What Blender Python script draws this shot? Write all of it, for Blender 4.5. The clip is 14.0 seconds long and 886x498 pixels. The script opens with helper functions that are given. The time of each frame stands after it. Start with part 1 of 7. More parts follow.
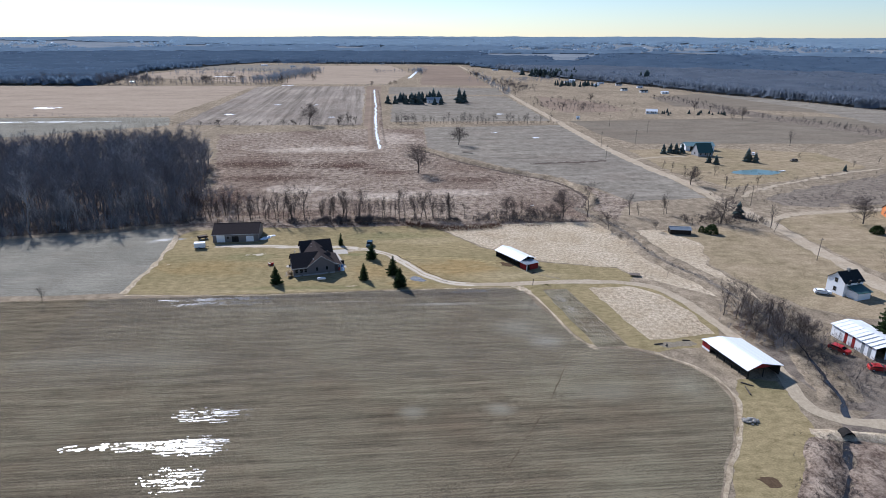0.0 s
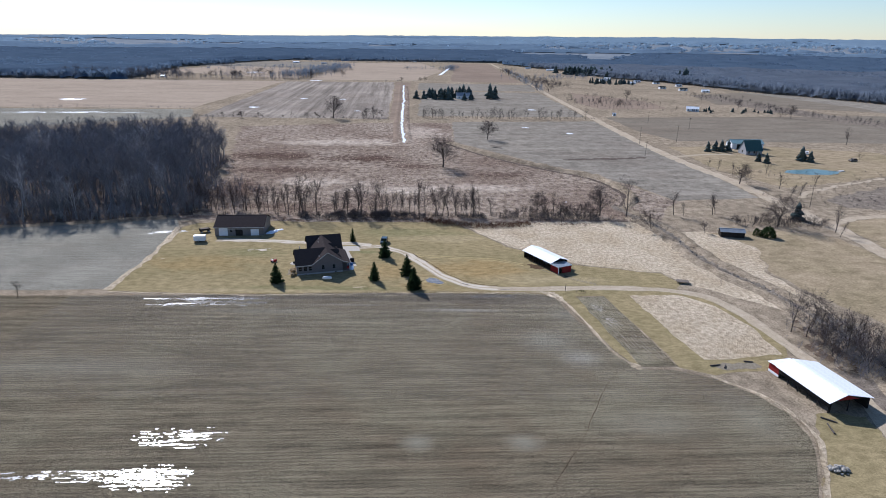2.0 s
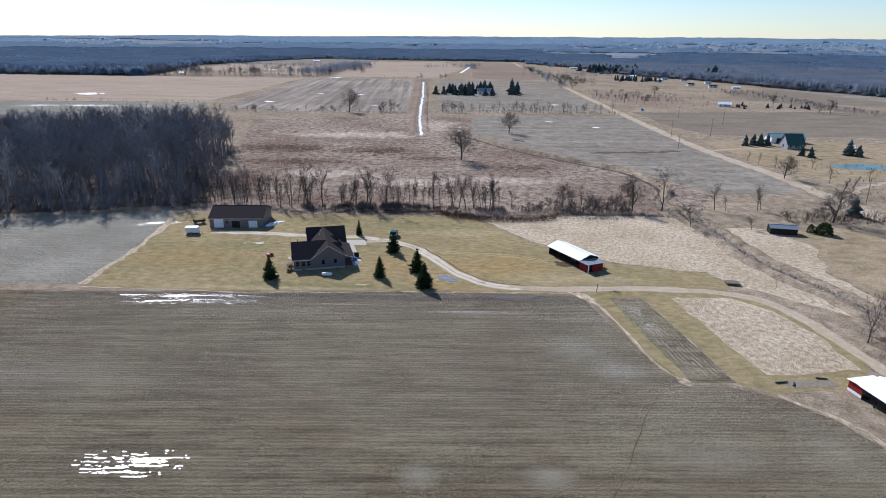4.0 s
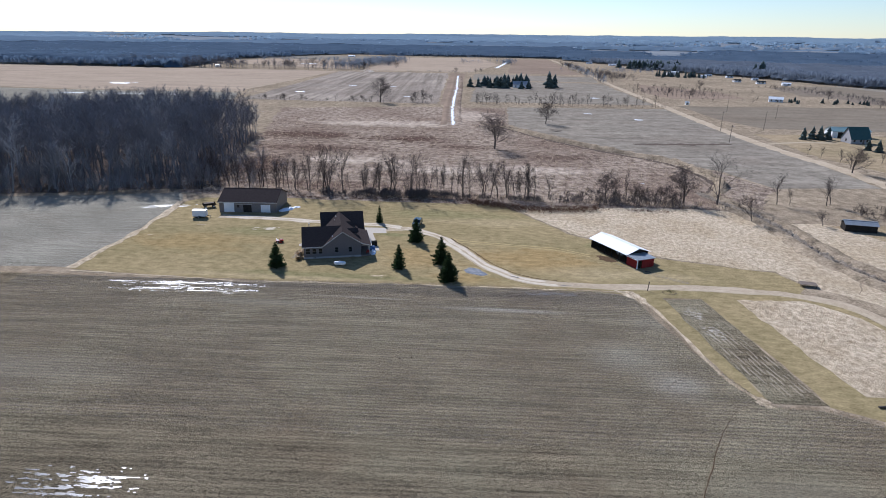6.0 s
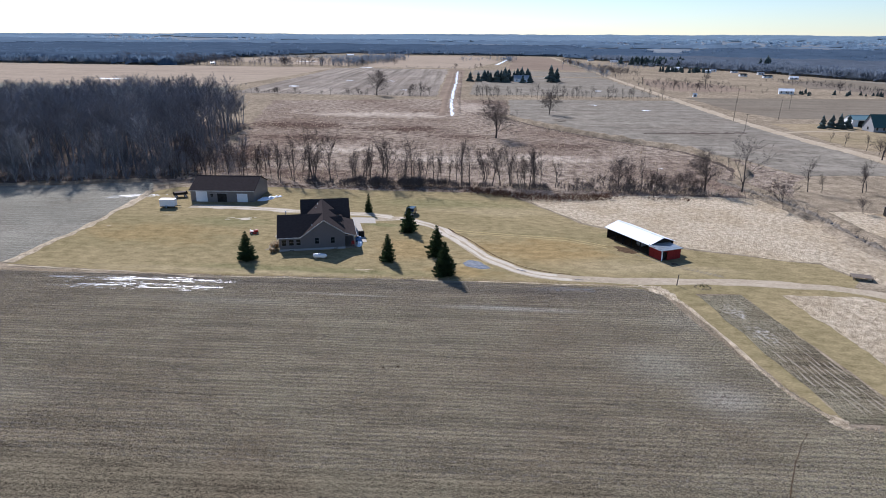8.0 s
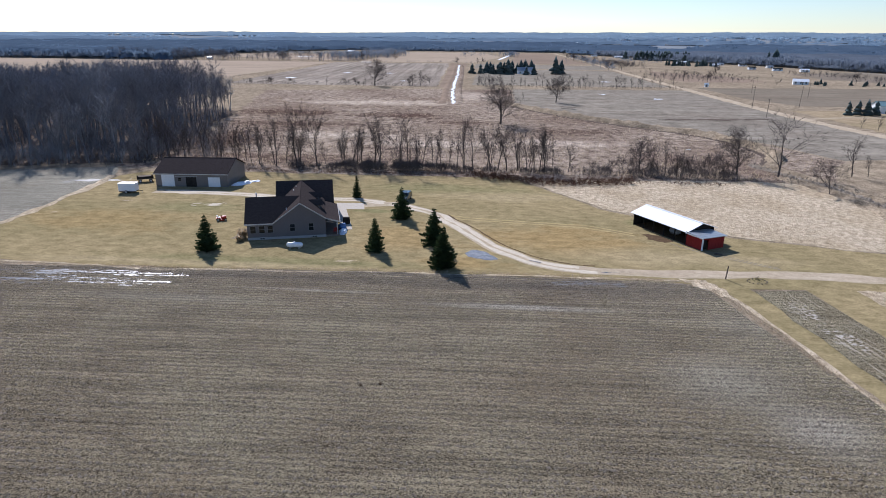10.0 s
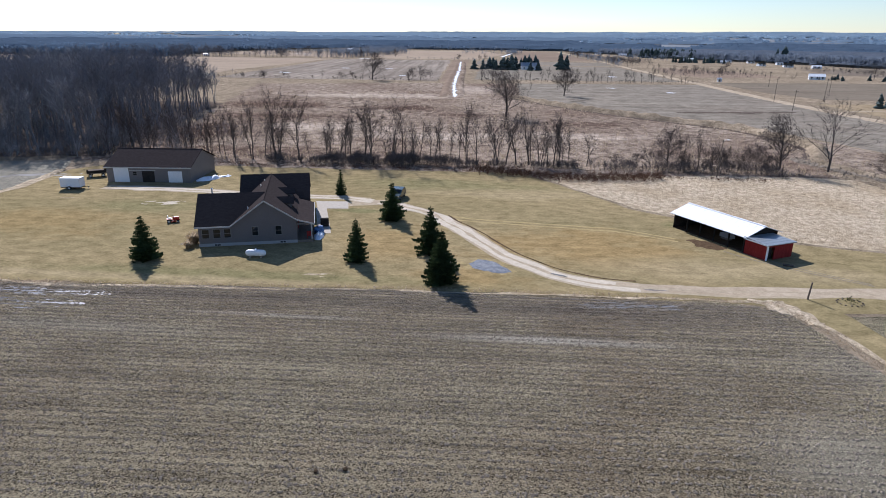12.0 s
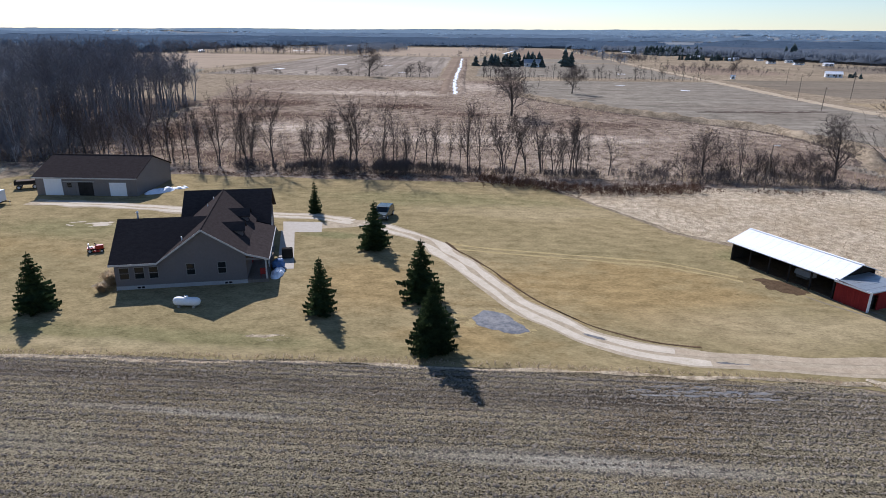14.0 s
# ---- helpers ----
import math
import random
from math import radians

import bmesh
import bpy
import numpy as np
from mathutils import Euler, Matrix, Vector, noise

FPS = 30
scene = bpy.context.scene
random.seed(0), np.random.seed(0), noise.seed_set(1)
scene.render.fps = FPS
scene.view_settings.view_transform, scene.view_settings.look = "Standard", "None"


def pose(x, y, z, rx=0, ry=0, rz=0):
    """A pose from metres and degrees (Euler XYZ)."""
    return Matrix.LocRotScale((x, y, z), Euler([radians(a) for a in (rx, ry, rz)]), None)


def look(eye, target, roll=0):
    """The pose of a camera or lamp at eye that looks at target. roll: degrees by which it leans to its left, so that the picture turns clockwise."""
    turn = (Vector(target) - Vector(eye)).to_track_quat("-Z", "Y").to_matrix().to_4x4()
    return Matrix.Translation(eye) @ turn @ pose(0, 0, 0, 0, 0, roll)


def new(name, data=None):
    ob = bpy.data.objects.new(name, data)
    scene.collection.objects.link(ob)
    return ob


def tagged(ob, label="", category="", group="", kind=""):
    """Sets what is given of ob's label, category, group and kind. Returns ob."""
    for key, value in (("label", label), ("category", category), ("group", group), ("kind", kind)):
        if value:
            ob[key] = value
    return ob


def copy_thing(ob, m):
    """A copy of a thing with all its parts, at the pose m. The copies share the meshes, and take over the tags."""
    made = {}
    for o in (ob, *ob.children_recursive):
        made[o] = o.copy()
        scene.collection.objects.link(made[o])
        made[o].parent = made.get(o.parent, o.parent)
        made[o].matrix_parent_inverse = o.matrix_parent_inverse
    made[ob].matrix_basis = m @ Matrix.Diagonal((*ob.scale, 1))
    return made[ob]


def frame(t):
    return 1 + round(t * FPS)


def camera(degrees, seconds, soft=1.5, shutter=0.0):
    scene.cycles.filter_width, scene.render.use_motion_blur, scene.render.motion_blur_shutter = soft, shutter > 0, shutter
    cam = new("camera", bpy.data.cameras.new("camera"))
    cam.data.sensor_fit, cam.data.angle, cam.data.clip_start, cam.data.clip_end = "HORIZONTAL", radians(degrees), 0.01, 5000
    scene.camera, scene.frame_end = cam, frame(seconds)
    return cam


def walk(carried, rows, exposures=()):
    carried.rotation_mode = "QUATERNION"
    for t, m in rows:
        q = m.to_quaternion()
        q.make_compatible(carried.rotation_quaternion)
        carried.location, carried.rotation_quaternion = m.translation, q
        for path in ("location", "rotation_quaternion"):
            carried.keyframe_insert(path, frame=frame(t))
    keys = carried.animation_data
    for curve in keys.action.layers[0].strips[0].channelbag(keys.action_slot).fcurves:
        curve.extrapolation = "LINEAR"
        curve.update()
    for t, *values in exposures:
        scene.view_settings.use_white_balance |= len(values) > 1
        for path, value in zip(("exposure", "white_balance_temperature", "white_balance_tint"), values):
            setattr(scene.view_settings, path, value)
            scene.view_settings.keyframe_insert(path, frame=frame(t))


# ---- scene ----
cam = camera(71.0, 14.0, soft=0.9)
PATH = [
    (0, (25.392, -177.4, 69.868), (25.514, -175.509, 69.226), 0.6),
    (0.5, (26.517, -172.279, 67.982), (26.628, -170.387, 67.342), 0.6),
    (1, (27.459, -167.196, 66.183), (27.545, -165.303, 65.544), 0.7),
    (1.5, (28.248, -162.212, 64.357), (28.302, -160.318, 63.716), 0.8),
    (2, (28.908, -157.363, 62.457), (28.937, -155.469, 61.816), 0.9),
    (2.5, (29.459, -152.669, 60.483), (29.485, -150.773, 59.845), 0.8),
    (3, (29.915, -148.132, 58.458), (29.928, -146.236, 57.821), 0.8),
    (5.5, (31.117, -127.35, 48.53), (30.996, -125.458, 47.891), 1.0),
    (6, (31.189, -123.411, 46.653), (31.051, -121.522, 46.012), 1.1),
    (6.5, (31.217, -119.483, 44.788), (31.079, -117.593, 44.149), 1.0),
    (7, (31.203, -115.539, 42.916), (31.064, -113.649, 42.278), 0.9),
    (7.5, (31.15, -111.555, 41.02), (31.009, -109.665, 40.382), 0.9),
    (8, (31.06, -107.508, 39.091), (30.919, -105.617, 38.453), 0.8),
    (10.5, (30.093, -85.744, 29.683), (29.945, -83.855, 29.041), 0.7),
    (11, (29.806, -81.024, 28.204), (29.655, -79.136, 27.56), 0.8),
    (11.5, (29.496, -76.186, 27.006), (29.344, -74.298, 26.366), 0.7),
    (12, (29.171, -71.247, 26.128), (29.02, -69.358, 25.489), 0.7),
    (12.5, (28.846, -66.232, 25.56), (28.697, -64.344, 24.918), 0.7),
    (13, (28.543, -61.182, 25.215), (28.393, -59.295, 24.57), 0.7),
    (13.5, (28.291, -56.15, 24.899), (28.14, -54.264, 24.25), 0.7),
    (14, (28.132, -51.209, 24.261), (27.979, -49.322, 23.616), 0.8),
]
walk(cam, [(t, look(eye, target, roll)) for t, eye, target, roll in PATH], [(0.0, 0.40, 5520, 14), (6.5, 0.48, 5590, 15), (11.0, 0.54, 5720, 16), (14.0, 0.45, 5780, 16)])

# ---- light ----
SUN_AZ, SUN_EL = 28.4, 34.5
world = bpy.data.worlds.new("world")
scene.world = world
world.use_nodes = True
wn = world.node_tree
sky = wn.nodes.new("ShaderNodeTexSky")
sky.sky_type, sky.sun_disc = "NISHITA", False
sky.sun_elevation, sky.sun_rotation = radians(SUN_EL), radians(360 - SUN_AZ)
sky.dust_density, sky.air_density, sky.ozone_density = 0.1, 1.05, 3.2
wn.links.new(sky.outputs[0], wn.nodes["Background"].inputs[0])
wn.nodes["Background"].inputs[1].default_value = 0.082
sun = new("sun", bpy.data.lights.new("sun", "SUN"))
sun.data.energy, sun.data.angle, sun.data.color = 5.0, radians(0.6), (1.0, 0.95, 0.88)
SUN_WAY = Vector((-math.sin(radians(SUN_AZ)) * math.cos(radians(SUN_EL)), math.cos(radians(SUN_AZ)) * math.cos(radians(SUN_EL)), math.sin(radians(SUN_EL))))
sun.matrix_basis = look(SUN_WAY * 400, (0, 0, 0))


# ---- materials ----
def mat(name, dark, light, scale=1.0, rough=0.85, bump=0.3, stretch=(1, 1, 1), patch=None, patch_scale=0.03, patch_amount=0.5, metal=0.0,
        fine=8.0, spec=0.3, turn=0.0, world_space=False, spread=(0.35, 0.65), dist=0.05, random_tint=0.0, stains=()):
    """Two colours mixed by noise at two scales, a third in large patches, and fine relief."""
    m = bpy.data.materials.new(name)
    m.use_nodes = True
    nt = m.node_tree
    N, L = nt.nodes, nt.links
    bsdf = N["Principled BSDF"]
    if world_space:
        co = N.new("ShaderNodeNewGeometry").outputs["Position"]
    else:
        co = N.new("ShaderNodeTexCoord").outputs["Object"]
    mp = N.new("ShaderNodeMapping")
    mp.inputs["Scale"].default_value = stretch
    mp.inputs["Rotation"].default_value = (0, 0, turn)
    L.new(co, mp.inputs["Vector"])
    co = mp.outputs[0]

    def nz(sc, detail=6.0, roughness=0.68):
        n = N.new("ShaderNodeTexNoise")
        n.inputs["Scale"].default_value, n.inputs["Detail"].default_value, n.inputs["Roughness"].default_value = sc, detail, roughness
        L.new(co, n.inputs["Vector"])
        return n.outputs[0]

    def ramp(v, lo, hi):
        r = N.new("ShaderNodeMapRange")
        r.inputs[1].default_value, r.inputs[2].default_value = lo, hi
        L.new(v, r.inputs[0])
        return r.outputs[0]

    def mixc(f, a, b):
        x = N.new("ShaderNodeMix")
        x.data_type = "RGBA"
        for k, v in ((0, f), (6, a), (7, b)):
            if isinstance(v, bpy.types.NodeSocket):
                L.new(v, x.inputs[k])
            else:
                x.inputs[k].default_value = v if k == 0 else (*v, 1)
        return x.outputs[2]

    a, b = nz(scale), nz(scale * fine, 5.0, 0.8)
    add = N.new("ShaderNodeMath")
    add.operation = "MULTIPLY_ADD"
    L.new(b, add.inputs[0])
    add.inputs[1].default_value = 0.5
    half = N.new("ShaderNodeMath")
    half.operation = "MULTIPLY"
    half.inputs[1].default_value = 0.5
    L.new(a, half.inputs[0])
    L.new(half.outputs[0], add.inputs[2])
    col = mixc(ramp(add.outputs[0], *spread), dark, light)
    if patch:
        big = ramp(nz(patch_scale, 5.0, 0.65), 0.42, 0.62)
        am = N.new("ShaderNodeMath")
        am.operation = "MULTIPLY"
        am.inputs[1].default_value = patch_amount
        L.new(big, am.inputs[0])
        dim = mixc(ramp(add.outputs[0], *spread), tuple(0.62 * v for v in patch), tuple(min(1.45 * v, 0.9) for v in patch))
        col = mixc(am.outputs[0], col, dim)
    wobble = nz(patch_scale * 4, 6.0, 0.7) if stains else None
    for cx, cy, rx, ry, amount, tint in stains:
        sub, mul, far = [N.new("ShaderNodeVectorMath") for _ in range(3)]
        sub.operation, mul.operation, far.operation = "SUBTRACT", "MULTIPLY", "LENGTH"
        sub.inputs[1].default_value, mul.inputs[1].default_value = (cx * stretch[0], cy * stretch[1], 0), (1 / rx / stretch[0], 1 / ry / stretch[1], 0)
        L.new(co, sub.inputs[0])
        L.new(sub.outputs[0], mul.inputs[0])
        L.new(mul.outputs[0], far.inputs[0])
        d = far.outputs["Value"]
        for v, k in ((wobble, 2.4), (add.outputs[0], 1.6)):
            ma = N.new("ShaderNodeMath")
            ma.operation = "MULTIPLY_ADD"
            ma.inputs[1].default_value = k
            L.new(v, ma.inputs[0])
            L.new(d, ma.inputs[2])
            d = ma.outputs[0]
        fade = ramp(d, 1.0 + 2.0, 0.35 + 2.0)
        am = N.new("ShaderNodeMath")
        am.operation = "MULTIPLY"
        am.inputs[1].default_value = amount
        L.new(fade, am.inputs[0])
        col = mixc(am.outputs[0], col, mixc(ramp(add.outputs[0], *spread), tuple(0.55 * v for v in tint), tuple(1.45 * v for v in tint)))
    if random_tint:
        info = N.new("ShaderNodeObjectInfo")
        hs = N.new("ShaderNodeHueSaturation")
        L.new(ramp(info.outputs["Random"], 0, 1), hs.inputs["Fac"])
        hs.inputs["Value"].default_value = 1 + random_tint
        L.new(col, hs.inputs["Color"])
        col = hs.outputs[0]
    L.new(col, bsdf.inputs["Base Color"])
    bsdf.inputs["Roughness"].default_value, bsdf.inputs["Metallic"].default_value = rough, metal
    bsdf.inputs["Specular IOR Level"].default_value = spec if rough < 0.8 else 0.0
    if bump:
        bp = N.new("ShaderNodeBump")
        bp.inputs["Strength"].default_value, bp.inputs["Distance"].default_value = bump, dist
        L.new(add.outputs[0], bp.inputs["Height"])
        L.new(bp.outputs[0], bsdf.inputs["Normal"])
    return m


def row_field(name, dark, light, patch, period, turn, clod=2.5, bump=0.8, row_amount=0.17, rough=0.95, row_sharp=(0.36, 0.63), patch_scale=0.02, streaks=0.5, grit=1.3, lumps=0.9, shade_dots=0.0, patchy=0.6, damp=0.3, dist=0.14, bands=0.0, band_size=(0.02, 0.35), stains=(), wander=5.0):
    """Tilled soil: rows of residue, clods at two scales, pale dry patches, clod shadows painted as dots."""
    m = bpy.data.materials.new(name)
    m.use_nodes = True
    nt = m.node_tree
    N, L = nt.nodes, nt.links
    bsdf = N["Principled BSDF"]
    pos = N.new("ShaderNodeNewGeometry").outputs["Position"]
    mp = N.new("ShaderNodeMapping")
    mp.inputs["Rotation"].default_value = (0, 0, turn)
    L.new(pos, mp.inputs["Vector"])
    lo = N.new("ShaderNodeMapping")
    lo.inputs["Scale"].default_value = (0.12, 1, 1)
    L.new(mp.outputs[0], lo.inputs["Vector"])

    def noise_of(co, sc, detail, roughness=0.6):
        n = N.new("ShaderNodeTexNoise")
        n.inputs["Scale"].default_value, n.inputs["Detail"].default_value, n.inputs["Roughness"].default_value = sc, detail, roughness
        L.new(co, n.inputs["Vector"])
        return n.outputs[0]

    def math_of(op, a, b, c=None):
        x = N.new("ShaderNodeMath")
        x.operation = op
        for k, v in enumerate((a, b) if c is None else (a, b, c)):
            if isinstance(v, bpy.types.NodeSocket):
                L.new(v, x.inputs[k])
            else:
                x.inputs[k].default_value = v
        return x.outputs[0]

    def ramp(v, a, b):
        r = N.new("ShaderNodeMapRange")
        r.inputs[1].default_value, r.inputs[2].default_value = a, b
        L.new(v, r.inputs[0])
        return r.outputs[0]

    def mixc(f, a, b):
        x = N.new("ShaderNodeMix")
        x.data_type = "RGBA"
        for k, v in ((0, f), (6, a), (7, b)):
            if isinstance(v, bpy.types.NodeSocket):
                L.new(v, x.inputs[k])
            else:
                x.inputs[k].default_value = v if k == 0 else (*v, 1)
        return x.outputs[2]

    wave = N.new("ShaderNodeTexWave")
    wave.bands_direction = "Y"
    wave.inputs["Scale"].default_value = 0.314 / period
    wave.inputs["Distortion"].default_value, wave.inputs["Detail"].default_value, wave.inputs["Detail Scale"].default_value = wander, 5.0, 4.0
    L.new(mp.outputs[0], wave.inputs["Vector"])
    streak = noise_of(lo.outputs[0], 0.8, 5, 0.75)
    clods = noise_of(mp.outputs[0], clod, 6, 0.75)
    big = noise_of(mp.outputs[0], patch_scale, 5, 0.65)
    f = math_of("ADD", math_of("MULTIPLY", wave.outputs[1], row_amount), math_of("ADD", 0.5 - 0.5 * row_amount, math_of("MULTIPLY", math_of("SUBTRACT", clods, 0.5), lumps)))
    fine = noise_of(mp.outputs[0], clod * 2.6, 3, 0.75)
    f = math_of("ADD", f, math_of("MULTIPLY", math_of("SUBTRACT", streak, 0.5), streaks))
    f = math_of("ADD", f, math_of("MULTIPLY", math_of("SUBTRACT", fine, 0.5), grit))
    if bands:
        bm_ = N.new("ShaderNodeMapping")
        bm_.inputs["Scale"].default_value = (*band_size, 1)
        L.new(mp.outputs[0], bm_.inputs["Vector"])
        f = math_of("ADD", f, math_of("MULTIPLY", math_of("SUBTRACT", noise_of(bm_.outputs[0], 1.0, 5, 0.7), 0.5), bands))
    tone = ramp(f, *row_sharp)
    col = mixc(tone, dark, light)
    col = mixc(math_of("MULTIPLY", ramp(big, 0.44, 0.62), patchy), col, mixc(tone, tuple(0.6 * v for v in patch), tuple(1.35 * v for v in patch)))
    if shade_dots:
        # Dark dots paint the small shadows between clods into the soil colour.
        dots = math_of("ADD", noise_of(mp.outputs[0], clod * 2.2, 2.0, 0.65), math_of("MULTIPLY", math_of("SUBTRACT", wave.outputs[1], 0.5), 0.045))
        dots = math_of("ADD", dots, math_of("MULTIPLY", math_of("SUBTRACT", streak, 0.5), 0.12))
        col = mixc(math_of("MULTIPLY", ramp(dots, 0.445, 0.40), shade_dots), col, tuple(0.45 * v for v in dark))
        col = mixc(math_of("MULTIPLY", ramp(dots, 0.62, 0.68), 0.6), col, tuple(1.2 * v for v in light))
    wet = ramp(noise_of(mp.outputs[0], patch_scale * 1.7, 5, 0.65), 0.5, 0.68)
    col = mixc(math_of("MULTIPLY", wet, damp), col, mixc(tone, tuple(k * v for k, v in zip((0.70, 0.61, 0.58), dark)), tuple(k * v for k, v in zip((0.70, 0.61, 0.58), light))))
    for cx, cy, rx, ry, amount, tint in stains:
        sub, mul, far = [N.new("ShaderNodeVectorMath") for _ in range(3)]
        sub.operation, mul.operation, far.operation = "SUBTRACT", "MULTIPLY", "LENGTH"
        sub.inputs[1].default_value, mul.inputs[1].default_value = (cx, cy, 0), (1 / rx, 1 / ry, 0)
        L.new(pos, sub.inputs[0])
        L.new(sub.outputs[0], mul.inputs[0])
        L.new(mul.outputs[0], far.inputs[0])
        d = math_of("ADD", far.outputs["Value"], math_of("MULTIPLY", math_of("SUBTRACT", streak, 0.5), 1.3))
        d = math_of("ADD", d, math_of("MULTIPLY", math_of("SUBTRACT", fine, 0.5), 1.2))
        col = mixc(math_of("MULTIPLY", ramp(d, 1.15, 0.2), amount), col, mixc(tone, tuple(0.62 * v for v in tint), tuple(1.3 * v for v in tint)))
    L.new(col, bsdf.inputs["Base Color"])
    bsdf.inputs["Roughness"].default_value = rough
    bsdf.inputs["Specular IOR Level"].default_value = 0.0
    bp = N.new("ShaderNodeBump")
    bp.inputs["Strength"].default_value, bp.inputs["Distance"].default_value = bump, dist
    L.new(f, bp.inputs["Height"])
    L.new(bp.outputs[0], bsdf.inputs["Normal"])
    return m


def glossy(name, color, rough=0.05, spec=0.5, trans=0.0, bump=0.0, bump_scale=6.0):
    m = bpy.data.materials.new(name)
    m.use_nodes = True
    b = m.node_tree.nodes["Principled BSDF"]
    b.inputs["Base Color"].default_value = (*color, 1)
    b.inputs["Roughness"].default_value, b.inputs["Specular IOR Level"].default_value = rough, spec
    b.inputs["Transmission Weight"].default_value = trans
    if bump:
        N, L = m.node_tree.nodes, m.node_tree.links
        n = N.new("ShaderNodeTexNoise")
        n.inputs["Scale"].default_value = bump_scale
        L.new(N.new("ShaderNodeNewGeometry").outputs["Position"], n.inputs["Vector"])
        bp = N.new("ShaderNodeBump")
        bp.inputs["Strength"].default_value, bp.inputs["Distance"].default_value = bump, 0.02
        L.new(n.outputs[0], bp.inputs["Height"])
        L.new(bp.outputs[0], b.inputs["Normal"])
    return m


ROW = radians(-2.1)
W = dict(world_space=True)
M_GROUND = mat("dry_meadow", (0.15, 0.116, 0.078), (0.42, 0.334, 0.232), 0.35, bump=0.8, patch=(0.175, 0.138, 0.096), patch_scale=0.025, patch_amount=0.6, dist=0.3, spread=(0.40, 0.60), stretch=(0.9, 0.7, 1), **W)
SEDGE, BLEACH = (0.100, 0.066, 0.050), (0.47, 0.385, 0.30)
MARSH_STAINS = ((-58, 183, 34, 17, 0.95, SEDGE), (-8, 180, 24, 16, 1.0, SEDGE), (-45, 146, 32, 10, 0.85, SEDGE), (62, 140, 24, 10, 0.7, SEDGE), (-58, 100, 20, 34, 0.9, SEDGE), (20, 160, 20, 8, 0.7, SEDGE),
                (-25, 76, 40, 10, 0.7, SEDGE), (-30, 235, 50, 16, 0.75, BLEACH), (-28, 120, 24, 9, 0.8, BLEACH), (14, 106, 34, 9, 0.75, BLEACH), (52, 112, 30, 9, 0.7, BLEACH), (20, 280, 18, 35, 0.6, BLEACH))
M_MARSH = mat("marsh_grass", (0.090, 0.063, 0.047), (0.45, 0.362, 0.275), 0.45, bump=1.0, stretch=(0.8, 0.6, 1), patch=(0.15, 0.105, 0.078), patch_scale=0.03, patch_amount=0.75, stains=MARSH_STAINS, dist=0.5, spread=(0.42, 0.58), fine=6, **W)
# Dark brown that paints the shade under the creekside thicket.
M_THICKET_SHADE = mat("thicket_shade", (0.056, 0.039, 0.028), (0.233, 0.172, 0.121), 0.7, bump=0.8, stretch=(0.8, 0.6, 1), dist=0.3, spread=(0.38, 0.64), fine=6, **W)
M_SCRUB = mat("scrubby_grass", (0.112, 0.09, 0.070), (0.30, 0.247, 0.188), 0.35, bump=0.8, patch=(0.15, 0.12, 0.095), patch_scale=0.05, patch_amount=0.7, dist=0.3, spread=(0.40, 0.60), **W)
M_TALL = mat("tall_dry_grass", (0.20, 0.148, 0.092), (0.74, 0.61, 0.435), 1.1, stretch=(0.9, 0.7, 1), bump=1.0, patch=(0.33, 0.248, 0.151), patch_scale=0.09, patch_amount=0.5, dist=0.4, spread=(0.38, 0.60), fine=5, **W)
GOLD, GREENISH, STRAWY = (0.285, 0.195, 0.085), (0.165, 0.160, 0.075), (0.36, 0.285, 0.165)
LAWN_STAINS = ((42, 9, 17, 11, 0.75, GOLD), (16, 8, 9, 11, 0.55, GOLD), (28, -4, 9, 4, 0.6, GOLD), (-38, 12, 22, 9, 0.5, GOLD), (0, -6, 30, 2.2, 0.5, GREENISH), (8, 23.5, 5, 1.6, 0.7, GREENISH), (22, 44, 26, 6, 0.5, GREENISH),
               (-25, 22, 14, 5, 0.5, GREENISH), (58, 21, 4, 3, 0.6, GREENISH), (60, 2, 22, 5, 0.5, STRAWY), (34, 38, 18, 5, 0.5, STRAWY), (-12, -8, 40, 1.4, 0.5, STRAWY))
M_LAWN = mat("winter_lawn", (0.155, 0.120, 0.060), (0.395, 0.308, 0.166), 0.9, bump=0.5, patch=(0.198, 0.162, 0.080), patch_scale=0.05, patch_amount=0.6, stains=LAWN_STAINS, dist=0.05, stretch=(0.45, 0.8, 1), spread=(0.37, 0.64), fine=6, **W)
M_LAWN2 = mat("pasture", (0.215, 0.162, 0.098), (0.40, 0.312, 0.202), 0.3, bump=0.35, patch=(0.235, 0.186, 0.108), patch_scale=0.04, patch_amount=0.75, dist=0.08, stretch=(0.6, 0.8, 1), spread=(0.4, 0.62), **W)
DRY, PALE, WET = (0.43, 0.382, 0.282), (0.50, 0.446, 0.352), (0.135, 0.110, 0.085)
# Dried-out pale blotches, a thawed streak and the damp rim of the field: centre, half sizes, amount, colour.
SOIL_STAINS = ((54, -35, 7, 6, 0.85, DRY), (59.5, -42.5, 5, 4.5, 0.75, PALE), (26.5, -71.6, 3, 2.6, 0.8, DRY), (44, -71.4, 3.6, 2.6, 0.8, DRY), (68, -66, 11, 5, 0.4, DRY), (85, -63, 6, 9, 0.35, DRY),
               (61, -21.5, 6, 4.5, 0.5, DRY), (-10, -20.6, 15, 1.6, 0.6, DRY), (-40, -48, 26, 5, 0.5, DRY), (35, -19.2, 13, 1.0, 1.0, PALE), (8, -16.5, 10, 0.5, 0.8, PALE), (-10, -12.6, 50, 1.6, 0.75, WET), (40, -12.2, 24, 2.6, 0.7, WET))
